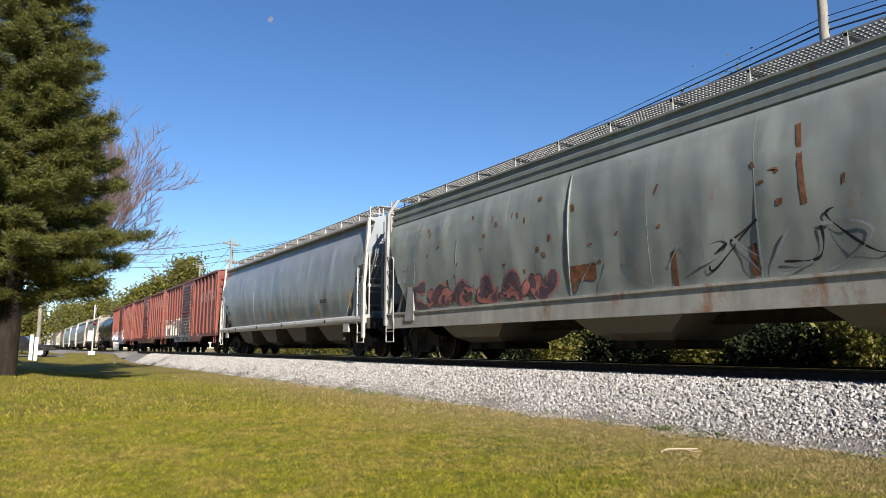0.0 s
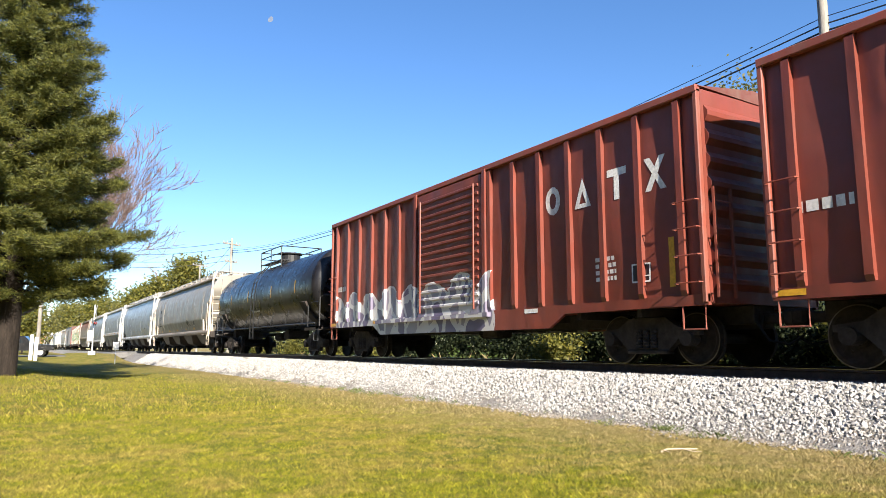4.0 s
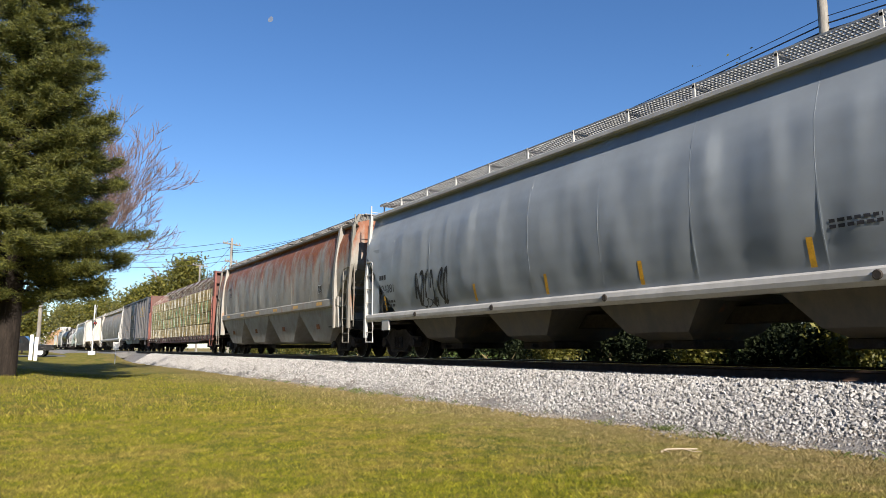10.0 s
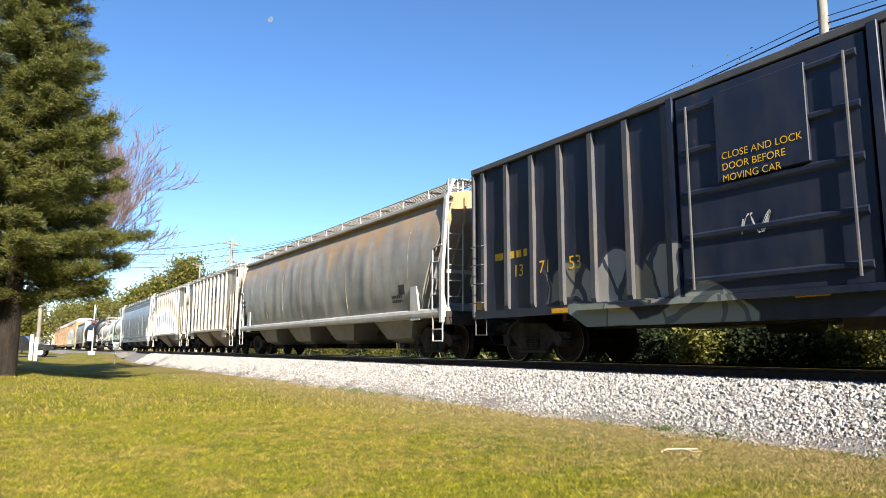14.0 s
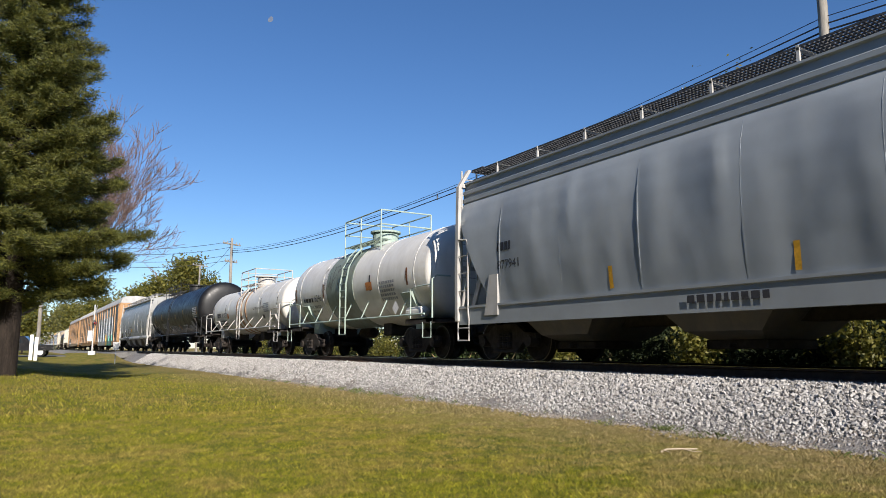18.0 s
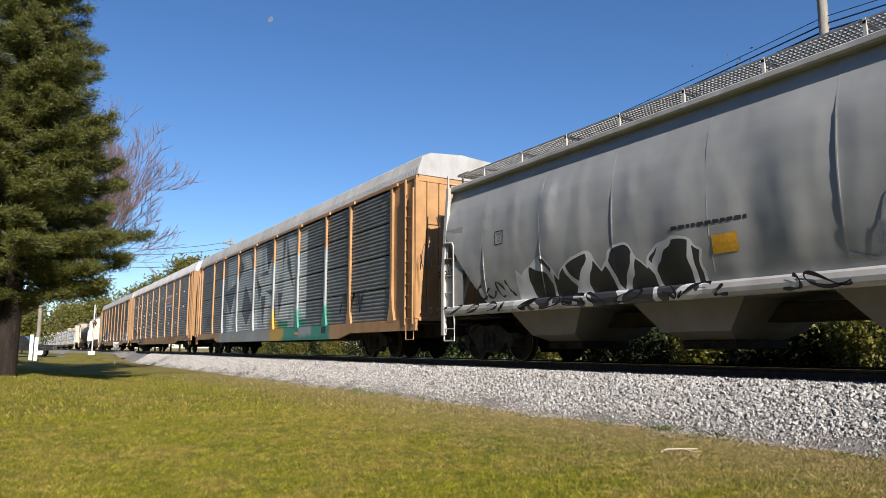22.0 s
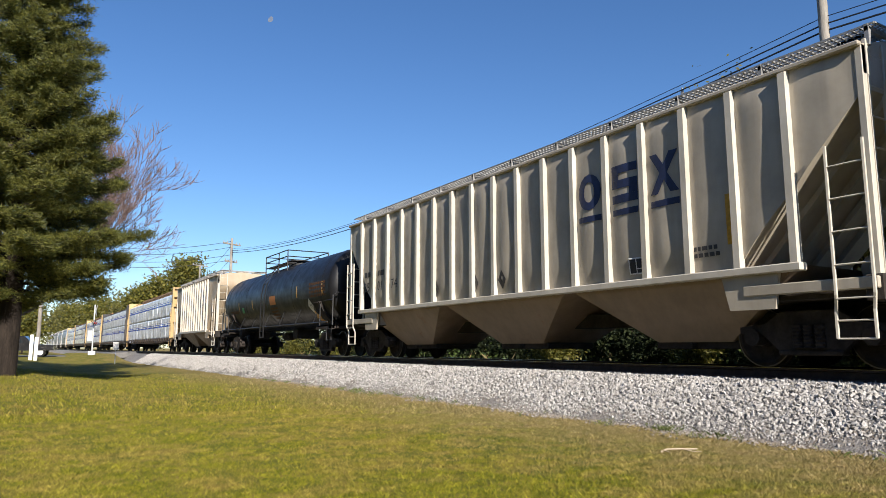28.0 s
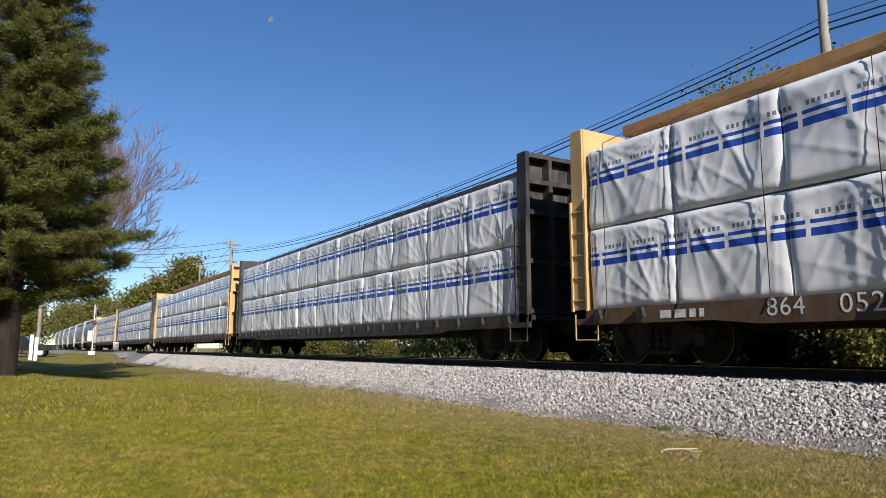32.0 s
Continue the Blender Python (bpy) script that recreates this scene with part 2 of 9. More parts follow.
def lawn_material():
    m, nt, b = material("lawn", 0.95)
    o = coords(nt)
    big, mid, fine = noise_fac(nt, o, 0.22, 4), noise_fac(nt, o, 1.6, 6, 0.65), noise_fac(nt, o, 28.0, 6, 0.7)
    col = mix(nt, ramp(nt, big, 0.35, 0.65), (0.0884, 0.105, 0.0136), (0.184, 0.16, 0.0245))
    col = mix(nt, times(nt, ramp(nt, mid, 0.47, 0.60), 0.92), col, (0.245, 0.187, 0.0408))
    # dry, thin strip beside the ballast
    sep = nt.nodes.new("ShaderNodeSeparateXYZ")
    nt.links.new(o, sep.inputs[0])
    wob = nt.nodes.new("ShaderNodeMath")
    wob.operation = "MULTIPLY_ADD"
    nt.links.new(mid, wob.inputs[0])
    wob.inputs[1].default_value = 3.6
    nt.links.new(sep.outputs[0], wob.inputs[2])
    dry = nt.nodes.new("ShaderNodeMapRange")
    dry.inputs[1].default_value, dry.inputs[2].default_value = 7.2, 10.0
    nt.links.new(wob.outputs[0], dry.inputs[0])
    col = mix(nt, times(nt, dry.outputs[0], 0.8), col, (0.245, 0.184, 0.068))
    col = mix(nt, 1.0, col, ramp(nt, fine, 0.2, 0.8, (0.45, 0.45, 0.45), (1.45, 1.45, 1.45)), "MULTIPLY")
    nt.links.new(col, b.inputs["Base Color"])
    bump(nt, b, fine, 0.8, 0.05)
    return m


def turf_material():
    """Mown blades: green and yellow by blade, in patches of three sizes, drier and browner towards the track."""
    m, nt, b = material("grass_blade", 0.75)
    o = coords(nt)
    g = nt.nodes.new("ShaderNodeNewGeometry")
    wide, mid, small = noise_fac(nt, o, 0.33, 4, 0.6), noise_fac(nt, coords(nt, (1.0, 1.5, 1.0)), 1.5, 5, 0.65), noise_fac(nt, o, 6.5, 4, 0.65)
    fresh = mix(nt, g.outputs["Random Per Island"], (0.105, 0.13, 0.008), (0.395, 0.365, 0.036))
    straw = mix(nt, g.outputs["Random Per Island"], (0.22, 0.17, 0.035), (0.48, 0.385, 0.1))
    both = nt.nodes.new("ShaderNodeMath")
    both.operation = "MULTIPLY_ADD"
    nt.links.new(wide, both.inputs[0])
    both.inputs[1].default_value = 0.75
    nt.links.new(mid, both.inputs[2])
    col = mix(nt, ramp(nt, both.outputs[0], 0.80, 1.02), fresh, straw)
    # bare, brown thatch beside the ballast
    sep, add, span = nt.nodes.new("ShaderNodeSeparateXYZ"), nt.nodes.new("ShaderNodeMath"), nt.nodes.new("ShaderNodeMapRange")
    nt.links.new(o, sep.inputs[0])
    add.operation = "MULTIPLY_ADD"
    nt.links.new(mid, add.inputs[0])
    add.inputs[1].default_value = 5.0
    nt.links.new(sep.outputs[0], add.inputs[2])
    span.inputs[1].default_value, span.inputs[2].default_value = 6.9, 9.9
    nt.links.new(add.outputs[0], span.inputs[0])
    thatch = mix(nt, g.outputs["Random Per Island"], (0.22, 0.165, 0.085), (0.45, 0.36, 0.21))
    col = mix(nt, times(nt, span.outputs[0], 0.8), col, thatch)
    col = mix(nt, 1.0, col, ramp(nt, small, 0.30, 0.72, (0.48, 0.52, 0.5), (1.30, 1.28, 1.25)), "MULTIPLY")
    col = mix(nt, 1.0, col, ramp(nt, noise_fac(nt, o, 21.0, 3, 0.6), 0.32, 0.70, (0.52, 0.55, 0.5), (1.36, 1.32, 1.3)), "MULTIPLY")
    nt.links.new(col, b.inputs["Base Color"])
    t = nt.nodes.new("ShaderNodeBsdfTranslucent")
    nt.links.new(col, t.inputs[0])
    k = nt.nodes.new("ShaderNodeMixShader")
    k.inputs[0].default_value = 0.3
    nt.links.new(b.outputs[0], k.inputs[1])
    nt.links.new(t.outputs[0], k.inputs[2])
    nt.links.new(k.outputs[0], nt.nodes["Material Output"].inputs[0])
    return m


M_LAWN = lawn_material()
M_BALLAST = mottled("ballast_bed", (0.161, 0.151, 0.143), (0.322, 0.31, 0.298), 14.0, 0.9, 1.0, 0.06, fine=2.5)
M_STONE = by_piece("ballast_stone", (0.25, 0.24, 0.225), (0.475, 0.462, 0.445), 0.85)
M_FINES = by_piece("stone_chips", (0.0929, 0.0774, 0.0619), (0.31, 0.285, 0.254), 0.9)
M_GRASS = turf_material()
M_LEAF_W = by_piece("weed_leaves", (0.05, 0.075, 0.02), (0.17, 0.19, 0.06), 0.7, through_light=0.25)
M_STRAW = mottled("bleached_wood", (0.302, 0.245, 0.173), (0.446, 0.374, 0.274), 9.0, 0.85, 0.2, 0.01)
M_DRY = by_piece("dry_grass", (0.20, 0.15, 0.07), (0.38, 0.30, 0.16), 0.9)
M_ASPHALT = mottled("asphalt", (0.10, 0.10, 0.10), (0.17, 0.165, 0.16), 1.2, 0.9, 0.3, 0.01)
M_TIE = mottled("tie_wood", (0.048, 0.0384, 0.032), (0.12, 0.096, 0.08), 4.0, 0.9, 0.6, 0.02)
M_RAIL = mottled("rail_steel", (0.05, 0.03, 0.022), (0.10, 0.06, 0.04), 6.0, 0.7, 0.2, 0.01)
M_RAILTOP = mottled("polished_rail", (0.42, 0.40, 0.38), (0.55, 0.53, 0.5), 5.0, 0.25, 0.05, 0.01, 1.0)


def build_ground():
    xs = sorted(set([-1500, -800, -400, -200, -120, -80, -60, -45, -35, -28, -22] + [round(-18 + 0.75 * i, 2) for i in range(56)]
                    + [26, 30, 36, 44, 60, 80, 120, 200, 400, 800, 1500]))
    ys = sorted(set([-800, -400, -150, -60, -30, -15] + [round(-8 + 1.0 * i, 2) for i in range(110)]
                    + [105, 110, 120, 135, 150, 180, 220, 300, 400, 600, 1000, 2000]))
    n = len(ys)
    g = Geo()
    g.add([(x, y, ground_z(x, y)) for x in xs for y in ys],
          [(i * n + j, (i + 1) * n + j, (i + 1) * n + j + 1, i * n + j + 1) for i in range(len(xs) - 1) for j in range(n - 1)])
    rigid("ground", g, M_LAWN, "mown yellow-green lawn with dry brown patches", kind="structure", smooth=True)
    # ballast bank
    g = Geo()
    prof = [(TRACK_X - 2.65, -0.1), (TRACK_X - 2.55, 0.02), (TRACK_X - 1.62, 0.58), (TRACK_X - 1.34, 0.70), (TRACK_X + 1.35, 0.70),
            (TRACK_X + 1.62, 0.63), (TRACK_X + 2.5, 0.10), (TRACK_X + 2.6, -0.1)]
    g.prism_y(prof, -60, 700)
    rigid("ballast_bed", g, M_BALLAST, "bank of pale grey crushed-stone ballast under the track", kind="structure")
    # asphalt road over the track
    g = Geo()
    for x0, x1, za, zb in ((-90, 3.5, 0.47, 0.47), (3.5, TRACK_X - 1.6, 0.47, 0.86), (TRACK_X + 1.6, 40, 0.86, 0.5)):
        g.add([(x0, 70.5, za), (x0, 81, za), (x1, 81, zb), (x1, 70.5, zb), (x0, 70.5, za - 0.5), (x0, 81, za - 0.5), (x1, 81, zb - 0.5), (x1, 70.5, zb - 0.5)],
              [(0, 1, 2, 3), (0, 3, 7, 4), (1, 5, 6, 2), (0, 4, 5, 1), (3, 2, 6, 7), (4, 7, 6, 5)])
    g.box(TRACK_X - 1.6, TRACK_X - 0.84, 70.5, 81, 0.5, 0.87).box(TRACK_X - 0.6, TRACK_X + 0.6, 70.5, 81, 0.5, 0.87).box(TRACK_X + 0.84, TRACK_X + 1.6, 70.5, 81, 0.5, 0.87)
    rigid("road", g, M_ASPHALT, "worn grey asphalt road crossing the track", kind="structure")


def build_track():
    track = thing("railway_track", "single railway track of steel rails on dark wooden ties", "railway track", kind="structure")
    g = Geo()
    g.box(-1.3, 1.3, -0.115, 0.115, -0.16, 0.0, 0.012)
    tie = mesh_of("tie", g, M_TIE)
    for i in range(150):
        ob = part("tie", tie, None, track)
        ob.matrix_basis = pose(TRACK_X + rand(-0.03, 0.03), -6 + i * 0.54, 0.715 + rand(-0.008, 0.004), 0, 0, rand(-0.8, 0.8))
    for side in (-1, 1):
        g, c = Geo(), TRACK_X + side * 0.755
        g.prism_y([(c - 0.075, 0.72), (c + 0.075, 0.72), (c + 0.07, 0.735), (c + 0.012, 0.755), (c + 0.012, 0.85), (c + 0.036, 0.862), (c + 0.036, 0.893),
                   (c - 0.036, 0.893), (c - 0.036, 0.862), (c - 0.012, 0.85), (c - 0.012, 0.755), (c - 0.07, 0.735)], -60, 700)
        rail = part("rail", g, M_RAIL, track, "rust-brown steel rail")
        g = Geo()
        g.box(c - 0.03, c + 0.03, -60, 700, 0.893, 0.90)
        part("running_surface", g, M_RAILTOP, rail, "bright worn rail head")


def scatter_stones():
    """Ballast stones on the near shoulder: one heap that nobody could count."""
    rng = np.random.default_rng(3)
    base = np.array([(1, 0, 0), (-1, 0, 0), (0, 1, 0), (0, -1, 0), (0, 0, 1), (0, 0, -1)], float)
    tris = [(0, 2, 4), (2, 1, 4), (1, 3, 4), (3, 0, 4), (2, 0, 5), (1, 2, 5), (3, 1, 5), (0, 3, 5)]
    v, f = [], []

    def surface(x):
        d = x - (TRACK_X - 2.55)
        return np.where(d < 0, 0.0, np.where(d < 0.93, 0.02 + d * 0.602, np.where(d < 1.2, 0.58 + (d - 0.93) * 0.445, 0.70)))
    for y0, y1, per, s0, s1 in ((2.5, 11, 1050, 0.016, 0.042), (11, 22, 560, 0.020, 0.044), (22, 62, 210, 0.035, 0.055)):
        n = int((y1 - y0) * 1.9 * per)
        xs = TRACK_X - 2.72 + rng.random(n) ** 0.85 * 1.75
        ys = y0 + rng.random(n) * (y1 - y0)
        # ragged toe
        toe = TRACK_X - 2.55 + 0.16 * np.sin(ys * 1.7) + 0.12 * np.sin(ys * 4.3 + 1)
        keep = rng.random(n) < np.clip((xs - toe + 0.14) / 0.24, 0.06, 1.0)
        xs, ys = xs[keep], ys[keep]
        for x, y, z in zip(xs, ys, surface(xs)):
            s = (s0 + (s1 - s0) * rng.random() ** 1.5) * min(1.0, 0.55 + max(0.0, x - TRACK_X + 2.6) * 0.9)
            q = base * (s * (0.6 + 0.8 * rng.random((6, 1)))) * (1.15, 1.05, 0.62)
            a = rng.normal(size=(3, 3))
            u, _, w = np.linalg.svd(a)
            q = q @ (u @ w) + (x, y, z + s * 0.25)
            k = len(v)
            v.extend(map(tuple, q))
            f.extend((a0 + k, b0 + k, c0 + k) for a0, b0, c0 in tris)
    me = bpy.data.meshes.new("ballast_stones")
    me.from_pydata(v, [], f)
    me.materials.append(M_STONE)
    tagged(new("ballast_stones", me), "loose pale grey crushed stones on the track shoulder", "ballast", kind="stuff")


def scatter_chips():
    """Grey-brown chips and grit that have rolled off the ballast on to the turf."""
    rng = np.random.default_rng(9)
    n = 26000
    ys = 2.5 + 26 * rng.random(n) ** 1.25
    xs = TRACK_X - 2.42 - np.abs(rng.normal(size=n)) * 0.24 + 0.12 * np.sin(ys * 1.7) + 0.10 * np.sin(ys * 4.3 + 1) + 0.10
    base = np.array([(1, 0, 0), (-0.6, 0.8, 0), (-0.6, -0.8, 0), (0, 0, 0.8)], float)
    tris = np.array([(0, 1, 3), (1, 2, 3), (2, 0, 3)])
    s = 0.008 + 0.022 * rng.random(n) ** 2.0
    a = rng.random(n) * 6.283
    q = base[None] * s[:, None, None] * (0.6 + 0.8 * rng.random((n, 4, 1)))
    c, w = np.cos(a)[:, None], np.sin(a)[:, None]
    lift = np.maximum(0.0, xs - (TRACK_X - 2.55)) * 0.6 + 0.012
    v = np.stack([q[..., 0] * c - q[..., 1] * w + xs[:, None], q[..., 0] * w + q[..., 1] * c + ys[:, None], q[..., 2] + lift[:, None]], -1).reshape(-1, 3)
    f = (np.arange(n)[:, None, None] * 4 + tris[None]).reshape(-1, 3)
    me = bpy.data.meshes.new("stone_chips")
    me.from_pydata(v.tolist(), [], f.tolist())
    me.materials.append(M_FINES)
    tagged(new("stone_chips", me), "grey-brown stone chips and grit at the foot of the ballast", "gravel", kind="stuff")


def blades(name, label, mat, count, region, height, width, seed, lean=0.5, category="grass"):
    """Grass blades as bent slivers; region(rng, n) gives x, y."""
    rng = np.random.default_rng(seed)
    x, y = region(rng, count)
    n = len(x)
    z = np.array([ground_z(a, b) for a, b in zip(x, y)]) - 0.005
    h = height * (0.45 + rng.random(n) ** 1.5 * 1.1)
    a = rng.random(n) * 2 * np.pi
    w = width * (0.6 + 0.8 * rng.random(n))
    lx, ly = (rng.normal(size=n) * lean * h, rng.normal(size=n) * lean * h)
    dx, dy = np.cos(a) * w, np.sin(a) * w
    p0 = np.c_[x - dx, y - dy, z]
    p1 = np.c_[x + dx, y + dy, z]
    p2 = np.c_[x + lx * 0.4 + dx * 0.6, y + ly * 0.4 + dy * 0.6, z + h * 0.6]
    p3 = np.c_[x + lx, y + ly, z + h]
    v = np.stack([p0, p1, p2, p3], 1).reshape(-1, 3)
    i = np.arange(n)[:, None] * 4
    f = np.concatenate([i + (0, 1, 2), i + (0, 2, 3)], 1).reshape(-1, 3)
    me = bpy.data.meshes.new(name)
    me.from_pydata(v.tolist(), [], f.tolist())
    me.materials.append(mat)
    return tagged(new(name, me), label, category, kind="stuff")


def sector(r0, r1, a0=-3.0, a1=66.0, power=1.6, xmax=8.3):
    def region(rng, n):
        r = r0 + (r1 - r0) * rng.random(n) ** power
        a = np.radians(a0 + (a1 - a0) * rng.random(n))
        x, y = r * np.sin(a), r * np.cos(a)
        k = x < xmax - 0.75 * rng.random(n) ** 1.6 + 0.12 * np.sin(y * 1.7) + 0.06 * np.sin(y * 4.3)
        return x[k], y[k]
    return region


def scatter_grass():
    blades("lawn_grass", "short mown grass, yellow-green", M_GRASS, 250000, sector(4.8, 14.0, power=1.15), 0.026, 0.0019, 5)
    blades("lawn_grass", "short mown grass round about", M_GRASS, 50000, sector(0.5, 14.0, 60.0, 360.0, 0.8, 8.2), 0.038, 0.0030, 16)
    blades("lawn_grass", "short mown grass further across the lawn", M_GRASS, 60000, sector(13, 34, -4, 40, 1.2, 8.1), 0.06, 0.007, 6)

    def strip(rng, n):
        y = 2 + 26 * rng.random(n) ** 1.4
        return 8.1 + 0.36 * rng.normal(size=n) + 0.1 * np.sin(y * 1.7), y
    blades("dry_weeds", "dry brown weeds along the foot of the ballast", M_DRY, 9000, strip, 0.035, 0.0018, 8, 0.8)

    def toe(rng, n):
        cy = 2.5 + 24 * rng.random(150) ** 1.3
        cx = 8.30 - rng.normal(size=150) * 0.30 + 0.12 * np.sin(cy * 1.7)
        k = (150 * rng.random(n) ** 1.8).astype(int)
        return cx[k] + rng.normal(size=n) * 0.05, cy[k] + rng.normal(size=n) * 0.08
    blades("toe_weeds", "small green weeds rooted in the edge of the ballast", M_LEAF_W, 3600, toe, 0.075, 0.0032, 18, 0.7)

    def litter(rng, n):
        y = 3.5 + 9 * rng.random(n)
        return 8.2 - 3.2 * rng.random(n) ** 1.4, y
    blades("dead_stems", "dead straw-coloured stems lying in the dry turf", M_DRY, 1500, litter, 0.022, 0.0018, 19, 2.0)

    def clumps(rng, n):
        cx, cy = rng.random(60) * 7, 5 + rng.random(60) * 9
        k = rng.integers(0, 60, n)
        return cx[k] + rng.normal(size=n) * 0.10, cy[k] + rng.normal(size=n) * 0.10

    def turf(rng, n):
        cx, cy = sector(4.6, 14.0, power=1.15)(rng, 5200)
        k = rng.integers(0, len(cx), n)
        s = 0.025 + 0.05 * rng.random(len(cx))[k]
        return np.minimum(cx[k] + rng.normal(size=n) * s, 8.15), cy[k] + rng.normal(size=n) * s
    blades("turf_clumps", "small clumps of mown grass across the lawn", M_GRASS, 120000, turf, 0.034, 0.0020, 12)
    blades("grass_tufts", "taller tufts of bright green grass in the lawn", M_GRASS, 5000, clumps, 0.05, 0.0024, 9)


# ---- trees ----
M_BARK = mottled("bark", (0.0121, 0.00935, 0.0077), (0.0413, 0.0319, 0.0253), 5.0, 0.95, 1.0, 0.05, stretch=(1, 1, 0.3))
M_TWIG = mottled("bare_twigs", (0.136, 0.092, 0.08), (0.24, 0.176, 0.16), 6.0, 0.9, 0.2, 0.01)
M_NEEDLE = by_piece("pine_needles", (0.0352, 0.0544, 0.0128), (0.192, 0.182, 0.0288), 0.6, through_light=0.35)
M_LEAF_Y = by_piece("spring_leaves", (0.0663, 0.078, 0.014), (0.226, 0.203, 0.0312), 0.6, through_light=0.4)
M_LEAF_G = by_piece("green_leaves", (0.0273, 0.0585, 0.0117), (0.0936, 0.133, 0.0234), 0.6, through_light=0.35)
# leaf green darkened so the colour itself carries the shade behind the track
M_LEAF_SHADE = by_piece("shade_dark_leaves", (0.008, 0.0144, 0.0064), (0.0304, 0.04, 0.0128), 0.8, through_light=0.12)
M_LEAF_O = by_piece("olive_leaves", (0.10, 0.108, 0.033), (0.205, 0.185, 0.058), 0.6, through_light=0.5)


def leaf_mesh(name, centres, per, spread, size, mat, seed, flat=1.0, aspect=0.55):
    """Leaves scattered round clump centres, each a small quad."""
    rng = np.random.default_rng(seed)
    c = np.repeat(np.array(centres, float), per, 0)
    n = len(c)
    p = c + rng.normal(size=(n, 3)) * np.array([spread, spread, spread * flat])
    u = rng.normal(size=(n, 3))
    u /= np.linalg.norm(u, axis=1)[:, None]
    w = np.cross(u, rng.normal(size=(n, 3)))
    w /= np.linalg.norm(w, axis=1)[:, None]
    s = (size * (0.6 + 0.8 * rng.random(n)))[:, None]
    v = np.stack([p - u * s, p + w * s * aspect, p + u * s, p - w * s * aspect], 1).reshape(-1, 3)
    f = (np.arange(n)[:, None] * 4 + (0, 1, 2, 3))
    me = bpy.data.meshes.new(name)
    me.from_pydata(v.tolist(), [], f.tolist())
    me.materials.append(mat)
    return me


def limbs(start, way, length, radius, depth, rng, out, tips, bend=0.35, up=0.15, forks=3):
    """Grows a tapered, wandering limb with forks; fills out with (path, r0, r1)."""
    p, d = Vector(start), Vector(way).normalized()
    n = 5
    path = [p.copy()]
    for i in range(n):
        d = (d + Vector((rng.uniform(-bend, bend), rng.uniform(-bend, bend), rng.uniform(-bend, bend) + up)) * 0.5).normalized()
        p = p + d * length / n
        path.append(p.copy())
        if depth > 0 and i >= 1:
            for _ in range(forks if i == n - 1 else (1 if rng.random() < 0.75 else 0)):
                side = (d + Vector((rng.uniform(-1, 1), rng.uniform(-1, 1), rng.uniform(-0.5, 0.8))) * 0.8).normalized()
                limbs(p, side, length * rng.uniform(0.5, 0.72), radius * (1 - 0.75 * i / n) * 0.6, depth - 1, rng, out, tips, bend, up, forks)
        if depth <= 1 and i >= 2:
            tips.append(tuple(p))
    out.append((path, radius, radius * 0.25))


def fit_tree(out, tips, height, spread):
    """Brings a grown tree to its height and half width."""
    kz = height / max(p[2] for p in tips)
    rad = sorted(math.hypot(p[0], p[1]) for p in tips)
    kr = spread / rad[int(len(rad) * 0.97)]
    tips[:] = [(x * kr, y * kr, z * kz) for x, y, z in tips]
    for path, _, _ in out:
        path[:] = [Vector((p.x * kr, p.y * kr, p.z * kz)) for p in path]


def leafy_tree(name, x, y, height, spread, mat, seed, label, leaf=0.12, per=26, depth=3, trunk_r=0.16, lean=(0, 0), group="", puff=0.45):
    rng = random.Random(seed)
    t = thing(name, label, "tree", group, at=pose(x, y, ground_z(x, y) - 0.05))
    out, tips = [], []
    trunk = [Vector((lean[0] * k + rng.uniform(-0.05, 0.05), lean[1] * k + rng.uniform(-0.05, 0.05), height * 0.55 * k)) for k in (0, 0.25, 0.5, 0.75, 1)]
    out.append((trunk, trunk_r, trunk_r * 0.5))
    for i in range(9):
        k = 0.35 + 0.65 * i / 8
        a = i * 2.4 + rng.uniform(-0.4, 0.4)
        at = trunk[0].lerp(trunk[-1], k)
        limbs(at, (math.cos(a), math.sin(a), 0.5 + 0.9 * k), spread * rng.uniform(0.55, 0.8), trunk_r * 0.45, depth - 1, rng, out, tips, 0.4, 0.3, 2)
    fit_tree(out, tips, height, spread)
    g = Geo()
    for path, r0, r1 in out:
        g.tube(path, max(r0, 0.012), 5 if r0 < 0.08 else 8, max(r1, 0.006))
    part("trunk", g, M_BARK, t, "dark bark", True)
    if mat:
        part("crown", leaf_mesh("crown", tips, per, puff, leaf, mat, seed), None, t, "loose spring foliage with gaps")
    return t


